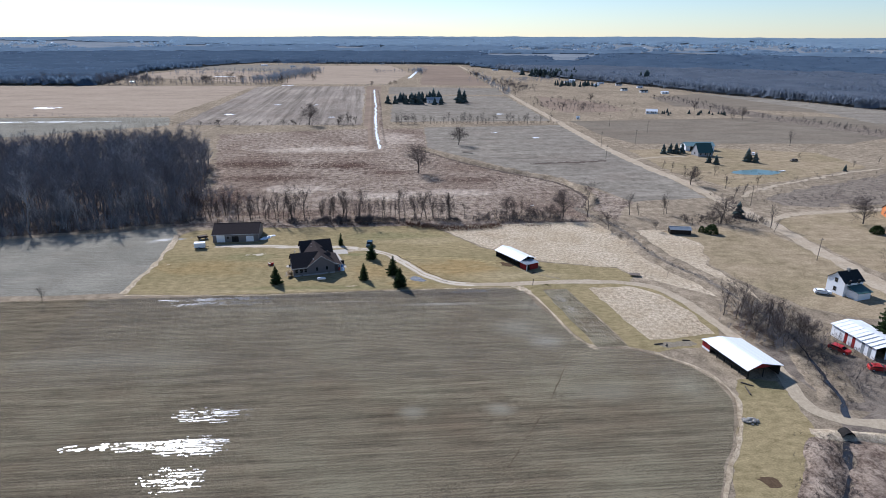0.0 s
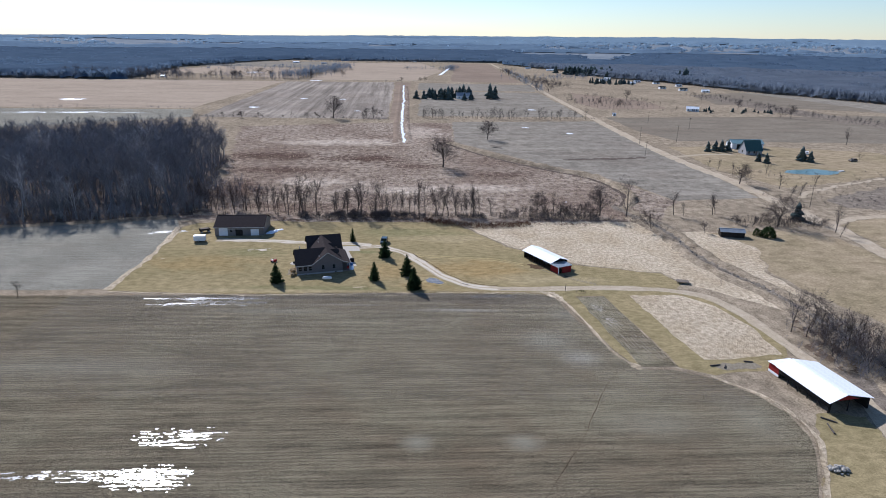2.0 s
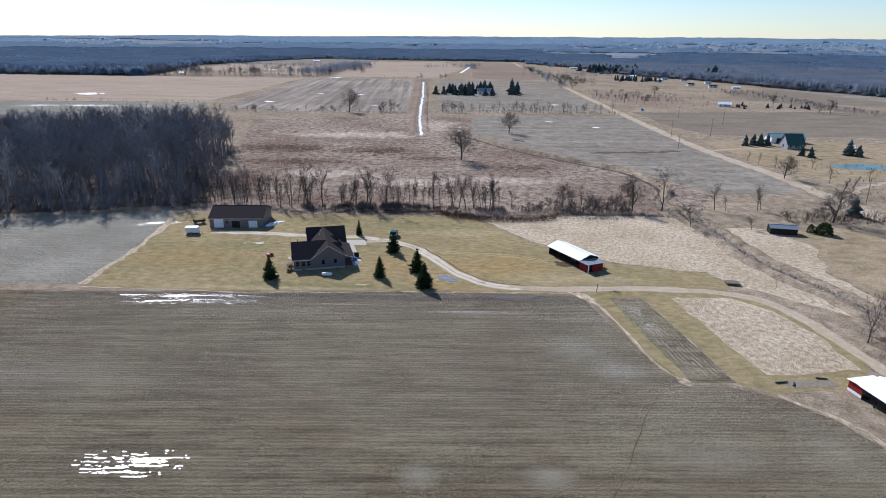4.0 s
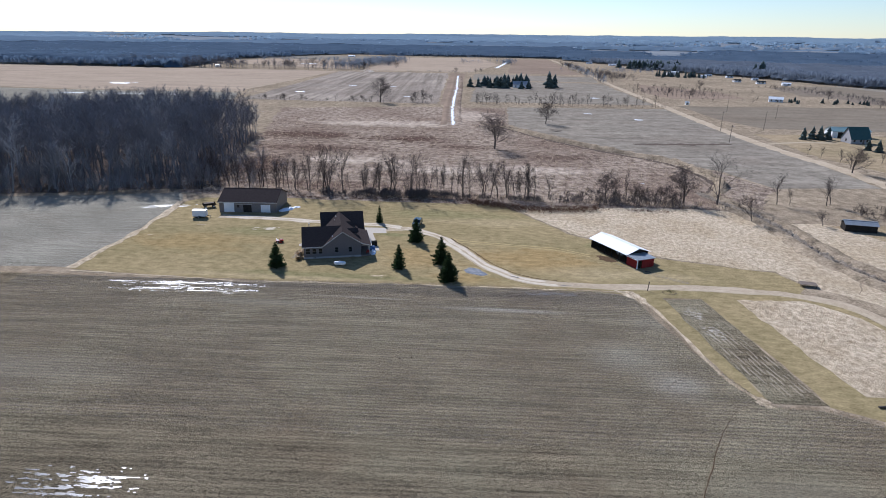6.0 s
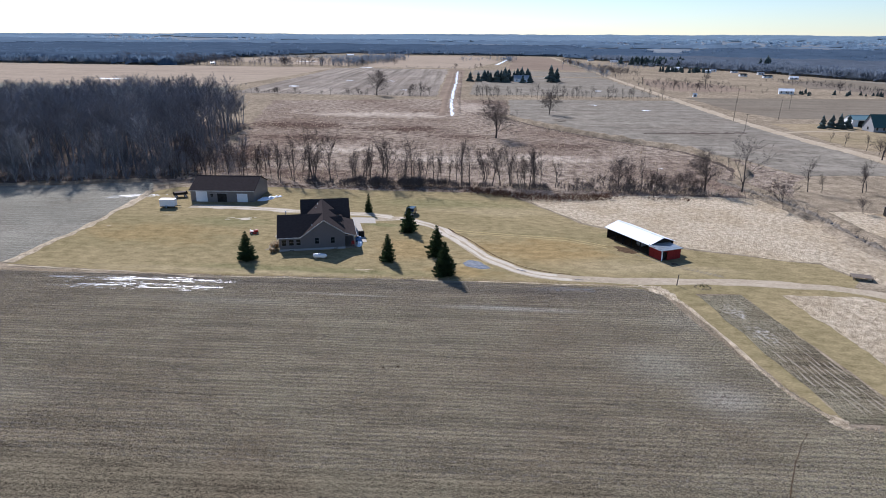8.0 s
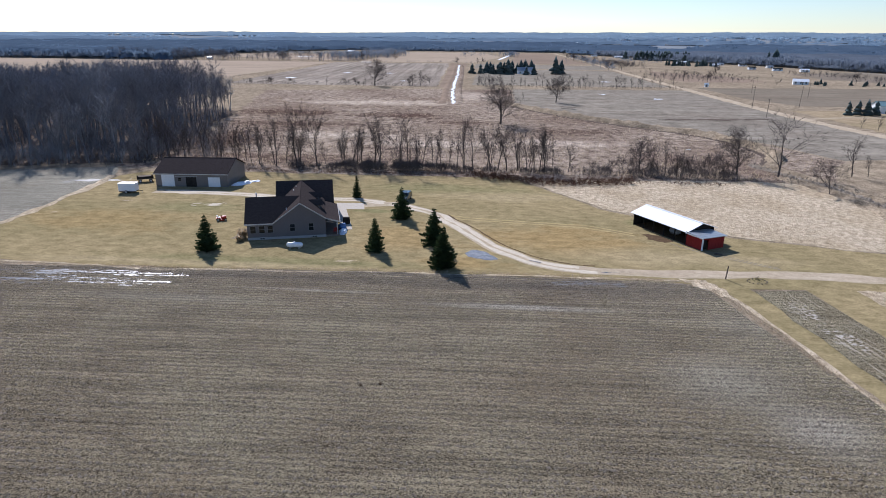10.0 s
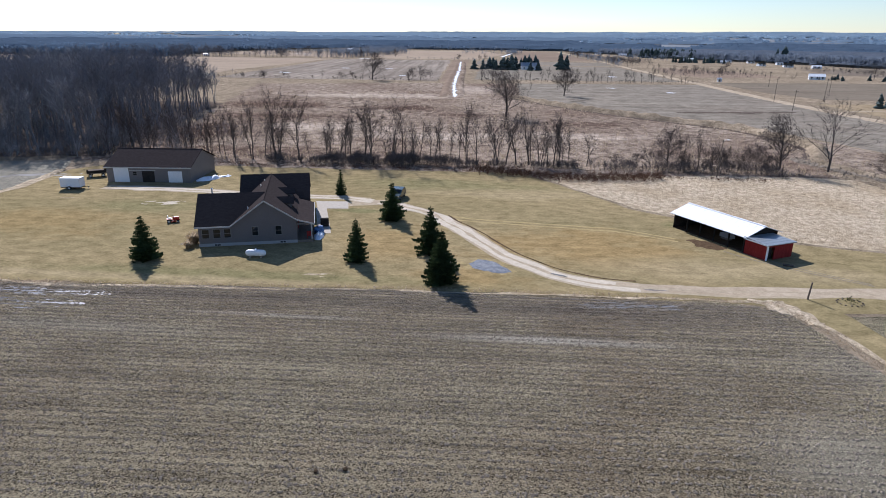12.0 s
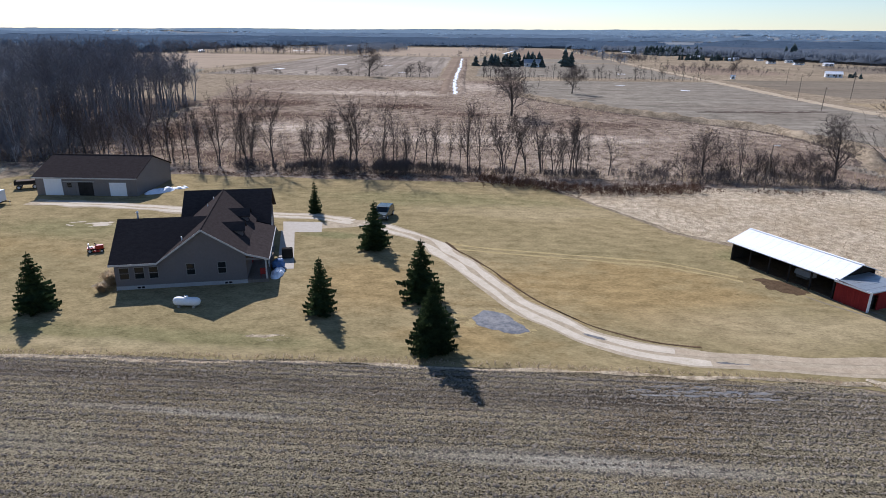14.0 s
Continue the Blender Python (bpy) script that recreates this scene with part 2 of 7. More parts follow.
M_FIELD = row_field("tilled_soil", (0.107, 0.086, 0.057), (0.474, 0.388, 0.254), (0.43, 0.373, 0.245), 0.76, ROW, clod=3.4, bump=1.0, row_amount=0.08, row_sharp=(0.22, 0.78), streaks=0.6, grit=1.7, lumps=1.35, shade_dots=0.95, wander=5.0, patchy=0.6, damp=0.5, dist=0.3, patch_scale=0.02, bands=0.9, band_size=(0.025, 0.5), stains=SOIL_STAINS)
M_FIELD2 = row_field("stubble_soil", (0.116, 0.106, 0.083), (0.335, 0.306, 0.242), (0.315, 0.288, 0.225), 1.5, ROW, clod=1.6, bump=0.5, row_amount=0.05, row_sharp=(0.3, 0.7), grit=1.8, lumps=1.1, shade_dots=0.4, patch_scale=0.035)
M_GREY1 = row_field("plough_rows_far", (0.155, 0.13, 0.104), (0.30, 0.252, 0.203), (0.33, 0.278, 0.218), 9.0, radians(86.5), clod=0.12, bump=0.1, row_amount=0.0, streaks=0.3, grit=0.3, lumps=0.4, patch_scale=0.012, bands=0.9, band_size=(0.004, 0.13))
M_GREY3 = row_field("plain_field_far", (0.157, 0.136, 0.107), (0.280, 0.242, 0.192), (0.250, 0.218, 0.170), 4.0, radians(-4), clod=0.12, bump=0.1, row_amount=0.0, streaks=0.3, grit=0.4, lumps=0.7, patch_scale=0.014, bands=0.5, band_size=(0.012, 0.09))
M_BEIGE = mat("stubble_beige", (0.275, 0.214, 0.154), (0.405, 0.322, 0.238), 0.05, bump=0.1, patch=(0.28, 0.218, 0.16), patch_scale=0.006, stretch=(0.4, 1, 1), **W)
M_BROWN = mat("brown_field", (0.20, 0.145, 0.105), (0.30, 0.23, 0.17), 0.06, bump=0.1, patch=(0.17, 0.13, 0.10), patch_scale=0.008, stretch=(0.4, 1, 1), **W)
M_OLIVE = mat("winter_wheat", (0.140, 0.114, 0.084), (0.230, 0.188, 0.140), 0.08, bump=0.15, patch=(0.20, 0.172, 0.130), patch_scale=0.012, stretch=(0.4, 1, 1), **W)
M_GRAVEL = mat("gravel", (0.27, 0.215, 0.142), (0.50, 0.412, 0.295), 1.2, bump=0.4, patch=(0.33, 0.27, 0.19), patch_scale=0.25, patch_amount=0.5, dist=0.05, **W)
M_ROAD = mat("dusty_road", (0.34, 0.27, 0.185), (0.51, 0.42, 0.31), 0.8, bump=0.3, patch=(0.33, 0.26, 0.175), patch_scale=0.12, patch_amount=0.7, dist=0.05, **W)
M_WORN = mat("worn_grass", (0.25, 0.19, 0.088), (0.45, 0.352, 0.18), 0.9, bump=0.3, **W)
M_WOODFLOOR = mat("wood_floor_litter", (0.060, 0.048, 0.040), (0.165, 0.128, 0.102), 0.3, bump=0.4, **W)
M_GREYBRUSH = mat("grey_brush", (0.080, 0.069, 0.065), (0.165, 0.142, 0.132), 0.4, bump=0, **W)
M_TRACK = mat("wheel_track", (0.42, 0.355, 0.265), (0.62, 0.54, 0.425), 1.0, bump=0.2, **W)
M_CONCRETE = mat("concrete", (0.38, 0.335, 0.28), (0.50, 0.45, 0.38), 1.5, bump=0.1, **W)
M_MUD = mat("bare_mud", (0.055, 0.036, 0.022), (0.14, 0.095, 0.058), 1.5, bump=0.8, **W)
M_DIRT = mat("dry_bed_soil", (0.130, 0.108, 0.078), (0.31, 0.262, 0.19), 1.5, bump=0.6, **W)
M_SNOW = mat("old_snow", (0.70, 0.74, 0.80), (0.88, 0.90, 0.93), 2.0, bump=0.4, rough=0.6, **W)
M_PUDDLE = glossy("field_water", (0.07, 0.062, 0.055), 0.29, 0.5, bump=0.3, bump_scale=9.0)
M_POND = glossy("pond_water", (0.10, 0.165, 0.155), 0.3, 0.5, bump=0.2, bump_scale=1.0)
M_CREEK = glossy("creek_water", (0.035, 0.035, 0.035), 0.08, 0.5, bump=0.2)
M_ICE = mat("ditch_ice", (0.75, 0.78, 0.82), (0.92, 0.93, 0.95), 1.0, rough=0.35, bump=0.1, **W)
M_BARK = mat("bark", (0.048, 0.041, 0.037), (0.125, 0.106, 0.094), 2.5, bump=0.6, random_tint=0.35)
M_TWIG = mat("twigs", (0.050, 0.041, 0.038), (0.115, 0.094, 0.086), 0.6, bump=0, random_tint=0.35)
M_WOODS = mat("woodland_twigs", (0.088, 0.087, 0.094), (0.272, 0.266, 0.280), 0.1, bump=0, fine=30, **W)
M_PALE = mat("pale_twigs", (0.25, 0.242, 0.24), (0.43, 0.415, 0.41), 0.3, bump=0)
M_BRUSH = mat("brush_twigs", (0.050, 0.043, 0.042), (0.115, 0.095, 0.088), 0.4, bump=0, **W)
M_THICKET = mat("thicket_twigs", (0.16, 0.148, 0.148), (0.30, 0.278, 0.272), 0.3, bump=0, **W)
M_RBRUSH = mat("red_bramble", (0.095, 0.052, 0.036), (0.21, 0.122, 0.080), 0.4, bump=0, **W)
M_NEEDLE = mat("spruce_needles", (0.014, 0.024, 0.010), (0.052, 0.070, 0.028), 1.6, bump=0, random_tint=0.5)
# Needles of far conifers, lightened and blued to paint in haze.
M_FARNEEDLE_HAZE = mat("hazed_conifer_needles", (0.040, 0.056, 0.054), (0.078, 0.098, 0.094), 0.6, bump=0, random_tint=0.4)
# Far woods: aerial haze painted into the colour, paler and bluer per tier.
M_FARWOOD_HAZE = mat("distant_woodland", (0.092, 0.138, 0.198), (0.146, 0.196, 0.264), 0.012, bump=0.15, fine=14, dist=0.6, **W)
M_FARWOOD2_HAZE = mat("more_hazed_woodland", (0.178, 0.250, 0.330), (0.245, 0.322, 0.405), 0.008, bump=0.15, fine=14, dist=0.6, **W)
M_FARWOOD3_HAZE = mat("hazed_hill_woodland", (0.250, 0.342, 0.430), (0.318, 0.412, 0.500), 0.006, bump=0.15, fine=14, dist=0.6, **W)
# Farmland colour greyed and blued to stand for distance haze.
M_FARFIELD_HAZE = mat("hazed_farmland", (0.125, 0.150, 0.172), (0.250, 0.258, 0.262), 0.006, bump=0, fine=5, **W)
# Nearer far woods: grey with a little haze blue mixed in.
M_MIDWOOD_HAZE = mat("hazed_wood_canopy", (0.126, 0.152, 0.190), (0.204, 0.232, 0.276), 0.02, bump=0.2, fine=14, dist=0.6, **W)
M_TUFT = mat("grass_tufts", (0.36, 0.275, 0.175), (0.66, 0.54, 0.385), 0.5, bump=0, fine=20, **W)
M_RESIDUE = mat("corn_residue", (0.26, 0.215, 0.15), (0.50, 0.435, 0.335), 0.8, bump=0, **W)
M_CLOD = mat("soil_clods", (0.11, 0.091, 0.071), (0.34, 0.287, 0.222), 0.8, bump=0.4, **W)
M_SHINGLE = mat("brown_shingles", (0.032, 0.026, 0.025), (0.064, 0.053, 0.050), 2.0, bump=0.04, stretch=(1, 1, 3), fine=5)
M_SIDING = mat("taupe_siding", (0.142, 0.128, 0.126), (0.166, 0.150, 0.147), 0.6, bump=0.05)
M_STEEL = mat("taupe_steel", (0.155, 0.140, 0.134), (0.185, 0.168, 0.160), 0.5, bump=0.05, rough=0.5)
M_FOUND = mat("pale_foundation", (0.30, 0.29, 0.29), (0.38, 0.37, 0.365), 1.5, bump=0.1)
M_TRIM = mat("pale_trim", (0.42, 0.40, 0.38), (0.5, 0.48, 0.46), 1.0, bump=0)
M_OLDSNOW = mat("grey_slush", (0.31, 0.27, 0.215), (0.58, 0.52, 0.435), 1.5, bump=0.3, rough=0.85, **W)
M_SHALLOW = mat("shallow_puddle", (0.12, 0.112, 0.10), (0.32, 0.285, 0.235), 0.3, rough=0.06, spec=0.6, bump=0, fine=4, spread=(0.42, 0.66), **W)
M_FRAME = mat("window_frame", (0.19, 0.175, 0.166), (0.235, 0.22, 0.21), 1.0, bump=0)
M_WHITE = mat("white_paint", (0.70, 0.71, 0.72), (0.82, 0.82, 0.82), 0.7, bump=0.05, rough=0.5)
M_TIN = mat("white_steel_roof", (0.80, 0.81, 0.82), (0.88, 0.88, 0.88), 0.4, bump=0.02, rough=0.4, patch=(0.74, 0.74, 0.74), patch_scale=0.5)
M_GREYTIN = mat("grey_steel_roof", (0.22, 0.24, 0.25), (0.36, 0.38, 0.40), 0.6, bump=0.05, rough=0.35, metal=0.3)
M_RED = mat("red_boards", (0.175, 0.022, 0.021), (0.29, 0.042, 0.038), 1.0, bump=0.1, stretch=(3, 3, 0.3))
M_REDPAINT = glossy("red_paint", (0.45, 0.02, 0.015), 0.3)
M_ORANGE = mat("orange_siding", (0.45, 0.16, 0.06), (0.55, 0.22, 0.09), 0.5, bump=0.05)
M_WOOD = mat("weathered_wood", (0.13, 0.105, 0.085), (0.24, 0.2, 0.165), 1.5, bump=0.3, stretch=(4, 4, 0.5))
M_DARK = mat("dark_boards", (0.02, 0.018, 0.017), (0.05, 0.045, 0.04), 1.0, bump=0.2)
M_GLASS = glossy("window_glass", (0.012, 0.014, 0.016), 0.05, 0.35)
M_BLACKROOF = mat("black_shingles", (0.018, 0.022, 0.024), (0.045, 0.05, 0.052), 1.5, bump=0.2)
M_GREENROOF = mat("green_steel_roof", (0.03, 0.075, 0.07), (0.055, 0.11, 0.10), 1.0, bump=0.05, rough=0.5)
M_TEALROOF = mat("teal_steel_roof", (0.17, 0.27, 0.27), (0.25, 0.35, 0.35), 1.0, bump=0.05, rough=0.45)
M_BLUE = mat("blue_tarp", (0.05, 0.12, 0.28), (0.10, 0.20, 0.40), 2.0, bump=0.5, rough=0.5)
M_STONE = mat("field_stone", (0.24, 0.22, 0.19), (0.42, 0.385, 0.335), 1.0, bump=0.5)
M_TYRE = mat("tyre_rubber", (0.02, 0.02, 0.02), (0.04, 0.04, 0.04), 4.0, bump=0.1)
M_CHROME = glossy("chrome", (0.6, 0.6, 0.6), 0.15, 0.8)


def let_light_through(m, share):
    """Thin dry blades pass light on: part of the surface scatters it to the other side."""
    N, L = m.node_tree.nodes, m.node_tree.links
    bsdf, out = N["Principled BSDF"], N["Material Output"]
    tr, mx = N.new("ShaderNodeBsdfTranslucent"), N.new("ShaderNodeMixShader")
    L.new(bsdf.inputs["Base Color"].links[0].from_socket, tr.inputs["Color"])
    mx.inputs[0].default_value = share
    L.new(bsdf.outputs[0], mx.inputs[1])
    L.new(tr.outputs[0], mx.inputs[2])
    L.new(mx.outputs[0], out.inputs["Surface"])


for m_, share in ((M_TUFT, 0.5), (M_RESIDUE, 0.3), (M_NEEDLE, 0.15), (M_FARWOOD_HAZE, 0.5), (M_FARWOOD2_HAZE, 0.5), (M_FARWOOD3_HAZE, 0.5), (M_MIDWOOD_HAZE, 0.5)):
    let_light_through(m_, share)


# ---- mesh helpers ----
def fast_mesh(name, V, T):
    """A mesh of triangles from arrays."""
    V, T = np.asarray(V, np.float32).reshape(-1, 3), np.asarray(T, np.int32).reshape(-1, 3)
    me = bpy.data.meshes.new(name)
    me.vertices.add(len(V))
    me.vertices.foreach_set("co", V.ravel())
    me.loops.add(3 * len(T))
    me.loops.foreach_set("vertex_index", T.ravel())
    me.polygons.add(len(T))
    me.polygons.foreach_set("loop_start", np.arange(0, 3 * len(T), 3, dtype=np.int32))
    me.update(calc_edges=True)
    return me


def from_arrays(name, V, T, material, parent=None, label=""):
    me = fast_mesh(name, V, T)
    me.materials.append(material)
    ob = new(name, me)
    ob.parent = parent
    return tagged(ob, label)


def part(name, bm, material, parent=None, label=""):
    """Links a bmesh as one mesh object under a thing or part."""
    bmesh.ops.recalc_face_normals(bm, faces=bm.faces[:])
    me = bpy.data.meshes.new(name)
    bm.to_mesh(me)
    bm.free()
    me.materials.append(material)
    ob = new(name, me)
    ob.parent = parent
    return tagged(ob, label)


def thing(name, m, label, category, group=""):
    ob = new(name)
    ob.matrix_basis = m
    return tagged(ob, label, category, group)


def box(x0, x1, y0, y1, z0, z1, bm=None, bevel=0.0):
    own = bm is None
    bm = bm or bmesh.new()
    vs = [bm.verts.new((x, y, z)) for z in (z0, z1) for x, y in ((x0, y0), (x1, y0), (x1, y1), (x0, y1))]
    fs = [bm.faces.new([vs[i] for i in f]) for f in ((3, 2, 1, 0), (4, 5, 6, 7), (0, 1, 5, 4), (1, 2, 6, 5), (2, 3, 7, 6), (3, 0, 4, 7))]
    if bevel and own:
        bmesh.ops.bevel(bm, geom=bm.edges[:], offset=bevel, segments=2, affect="EDGES", profile=0.5)
    return bm


def slab(pts, off, bm=None):
    """A polygon given thickness by an offset."""
    bm = bm or bmesh.new()
    a = [bm.verts.new(p) for p in pts]
    b = [bm.verts.new(Vector(p) + Vector(off)) for p in pts]
    bm.faces.new(a)
    bm.faces.new(b[::-1])
    n = len(a)
    for i in range(n):
        bm.faces.new((a[i], b[i], b[(i + 1) % n], a[(i + 1) % n]))
    return bm


def tube(p, q, r0, r1=None, sides=8, bm=None):
    bm = bm or bmesh.new()
    p, q = Vector(p), Vector(q)
    z = (q - p).normalized()
    x = z.orthogonal().normalized()
    y = z.cross(x)
    rings = []
    for c, r in ((p, r0), (q, r0 if r1 is None else r1)):
        rings.append([bm.verts.new(c + r * (math.cos(a) * x + math.sin(a) * y)) for a in (2 * math.pi * i / sides for i in range(sides))])
    for i in range(sides):
        j = (i + 1) % sides
        bm.faces.new((rings[0][i], rings[0][j], rings[1][j], rings[1][i]))
    bm.faces.new(rings[0][::-1])
    bm.faces.new(rings[1])
    return bm


def lathe_x(profile, sides=16, bm=None):
    """A body of revolution about x from (x, radius) pairs."""
    bm = bm or bmesh.new()
    rings = []
    for x, r in profile:
        rings.append([bm.verts.new((x, r * math.cos(a), r * math.sin(a))) for a in (2 * math.pi * i / sides for i in range(sides))])
    for a, b in zip(rings, rings[1:]):
        for i in range(sides):
            j = (i + 1) % sides
            bm.faces.new((a[i], a[j], b[j], b[i]))
    bm.faces.new(rings[0])
    bm.faces.new(rings[-1][::-1])
    return bm


def n2(x, y, s, k=0.0):
    return noise.noise((x * s + k, y * s - k, k * 1.7))


def terrain(x, y):
    """Level farmland that rises beyond 1.7 km to a low skyline, higher towards the east."""
    r = math.hypot(x - 20, y + 60)
    if r < 1700:
        return 0.0
    u = min((r - 1700) / 2900, 1.0)
    az = math.degrees(math.atan2(x - 20, y + 60))
    top = float(np.interp(az, (-45, -30, -19, -9, 3.5, 16, 27, 37, 50), (26, 41, 54, 60, 71, 78, 82, 86, 88)))
    return top * u + 5 * u * n2(x, y, 0.0014, 3) + 1.5 * u * n2(x, y, 0.005, 8)


def smooth_line(pts, step):
    out = []
    P = [Vector((*p, 0)) for p in pts]
    P = [2 * P[0] - P[1]] + P + [2 * P[-1] - P[-2]]
    for i in range(1, len(P) - 2):
        a, b, c, d = P[i - 1 : i + 3]
        k = max(2, int((c - b).length / step))
        for j in range(k):
            t = j / k
            out.append(0.5 * (2 * b + (c - a) * t + (2 * a - 5 * b + 4 * c - d) * t * t + (3 * b - a - 3 * c + d) * t**3))
    out.append(P[-2])
    return out


def patch(name, pts, material, z, label, category="field", step=3.0, rag=0.5, curve=False):
    """A flat sheet of ground with a ragged edge."""
    ring = []
    if curve:
        line = smooth_line(pts + [pts[0]], step)[:-1]
    else:
        line = []
        for a, b in zip(pts, pts[1:] + pts[:1]):
            a, b = Vector((*a, 0)), Vector((*b, 0))
            k = max(1, int((b - a).length / step))
            line += [a.lerp(b, i / k) for i in range(k)]
    for p in line:
        ring.append((p.x + rag * 1.6 * n2(p.x, p.y, 0.5 / step, 1.3), p.y + rag * 1.6 * n2(p.x, p.y, 0.5 / step, 7.9), z))
    from_poly = mathutils_tess(ring)
    ob = from_arrays(name, ring, from_poly, material)
    return tagged(ob, label, category, kind="structure")


def mathutils_tess(ring):
    from mathutils import geometry
    return np.array(geometry.tessellate_polygon([[Vector(p) for p in ring]]), np.int32)


def ribbon(name, pts, width, material, z, label, category="road", step=2.0, rag=0.25, profile=None, kind="structure", rise=0.0, wiggle=0.0):
    """A strip along a smooth line; profile: (offset as a share of half the width, height)."""
    line = smooth_line(pts, step)
    profile = profile or ((-1, 0), (0, 0.02), (1, 0))
    V, T = [], []
    k = len(profile)
    for i, p in enumerate(line):
        d = (line[min(i + 1, len(line) - 1)] - line[max(i - 1, 0)]).normalized()
        side = Vector((d.y, -d.x, 0))
        p = p + side * wiggle * (n2(p.x, p.y, 0.08, 4) + 0.6 * n2(p.x, p.y, 0.3, 6))
        taper = min(1.0, i / 5, (len(line) - 1 - i) / 5) if rise else 1.0
        for j, (o, h) in enumerate(profile):
            w = 0.5 * width * o * (1 + rag * n2(p.x + 9 * o, p.y, 0.25, 2.2))
            q = p + side * w
            hh = h * taper * (1 + (0.5 * n2(q.x, q.y, 0.35, 5) if rise else 0))
            V.append((q.x, q.y, z + hh))
        if i:
            for j in range(k - 1):
                a, b = (i - 1) * k + j, i * k + j
                T += [(a, a + 1, b + 1), (a, b + 1, b)]
    ob = from_arrays(name, V, T, material)
    return tagged(ob, label, category, kind=kind)


def mask_sheet(name, cx, cy, rx, ry, cell, material, z, label, category, turn=0.0, stretch=6.0, level=0.1, scale=0.5, seed=0.0, kind="structure", furrow=0.0, lace=0.0):
    """Small cells of a sheet where a stretched noise stands over a level that falls to the rim: puddles, snow patches."""
    V, T = [], []
    nx, ny = int(2 * rx / (cell * 2)), int(2 * ry / cell)
    c, s = math.cos(turn), math.sin(turn)
    for i in range(nx):
        for j in range(ny):
            u, v = -rx + (i + 0.5) * cell * 2, -ry + (j + 0.5) * cell
            e = (u / rx) ** 2 + (v / ry) ** 2
            if e > 1:
                continue
            f = noise.fractal((u * scale / stretch + seed, v * scale, seed), 0.8, 2.1, 4) + 0.55 * (1 - e) - 0.3 + furrow * math.sin(8.27 * v) + (lace * noise.noise((u * 0.8 + seed, v * 3.3, 5.0)) + lace * noise.noise((u * 2.1 - seed, v * 4.7, 9.0)) if lace else 0)
            if f > level:
                k = len(V)
                for du, dv in ((-1, -0.5), (1, -0.5), (1, 0.5), (-1, 0.5)):
                    a, b = u + du * cell * 1.03, v + dv * cell * 1.03
                    V.append((cx + c * a - s * b, cy + s * a + c * b, z))
                T += [(k, k + 1, k + 2), (k, k + 2, k + 3)]
    ob = from_arrays(name, V, T, material)
    return tagged(ob, label, category, kind=kind)


def inside(x, y, poly):
    hit = False
    j = len(poly) - 1
    for i in range(len(poly)):
        (xi, yi), (xj, yj) = poly[i], poly[j]
        if (yi > y) != (yj > y) and x < (xj - xi) * (y - yi) / (yj - yi) + xi:
            hit = not hit
        j = i
    return hit


# ---- ground ----
def build_ground():
    rings = [0, 30, 60, 100, 150, 220, 320, 450, 650, 900, 1250, 1650] + [1700 + 75 * i for i in range(1, 41)] + [5200, 6000]
    seg = 160
    V = [(20, -60, 0)]
    T = []
    for r in rings[1:]:
        for s in range(seg):
            a = 2 * math.pi * s / seg
            x, y = 20 + r * math.sin(a), -60 + r * math.cos(a)
            V.append((x, y, terrain(x, y)))
    for s in range(seg):
        T.append((0, 1 + (s + 1) % seg, 1 + s))
    for i in range(len(rings) - 2):
        a, b = 1 + i * seg, 1 + (i + 1) * seg
        for s in range(seg):
            t = (s + 1) % seg
            T += [(a + s, a + t, b + t), (a + s, b + t, b + s)]
    tagged(from_arrays("ground", V, np.array(T)[:, ::-1], M_GROUND), "dry tan winter grassland reaching to low wooded hills", "ground", kind="structure")


build_ground()

# Fields, largest first; each lies a little above the last.
FIELD = [(-320, -24), (-85.6, -13.5), (-41, -11.8), (-16, -10.8), (6, -9.3), (34, -8.2), (55.8, -8.4), (59.7, -10.5), (64.8, -31.7), (70.2, -46.5), (77.5, -47.2),
         (84.4, -50.5), (89.3, -56), (92.3, -62), (92.6, -69), (89.8, -76), (84.5, -85), (79.2, -92.5), (70, -108), (50, -150), (20, -260), (-320, -270)]
patch("field", FIELD, M_FIELD, 0.03, "large dark tilled soil field with faint rows", step=2.0, rag=0.35)
patch("field", [(-330, -21), (-88, -9.5), (-55.5, -8.4), (-55, 20), (-58.5, 49), (-64, 58), (-90, 50), (-117, 44), (-330, 30)], M_FIELD2, 0.03, "grey-brown stubble field beside the bare wood")
patch("lawn", [(-54.5, -9.5), (-16, -10.6), (34, -8.0), (56, -8.2), (60.6, -9.4), (63.0, -17), (65.0, -27), (67.0, -39), (70.4, -46.2), (71.2, -45.8), (65.8, -10.2), (73, -9.2), (79.3, -46.3), (85, -49), (96, -47), (104, -41), (106, -36),
               (103, -22), (100, -12), (94, -4), (96.4, 0), (93.5, 7.4), (71, 13.5), (52, 30.5), (35, 57), (-26, 55.8), (-54, 53), (-57, 48)], M_LAWN, 0.02, "mown olive-tan winter lawn", "lawn")
patch("meadow", [(-112, 300), (-20, 330), (42, 335), (40, 236), (70, 190), (112, 135), (128, 92), (112, 62), (92, 59), (60, 57), (34, 55), (-26, 54), (-64, 58), (-70, 130)], M_MARSH, 0.012, "pale and russet marsh grass meadow", "meadow", rag=2)
patch("meadow", [(36, 56.5), (53, 31), (72, 14), (94, 8), (97, 1), (104, -6), (112, 8), (111, 28), (109, 45), (106, 58), (92, 61), (60, 58)], M_TALL, 0.016, "uncut pale dry grass beside the open shed", "meadow", rag=0.8)
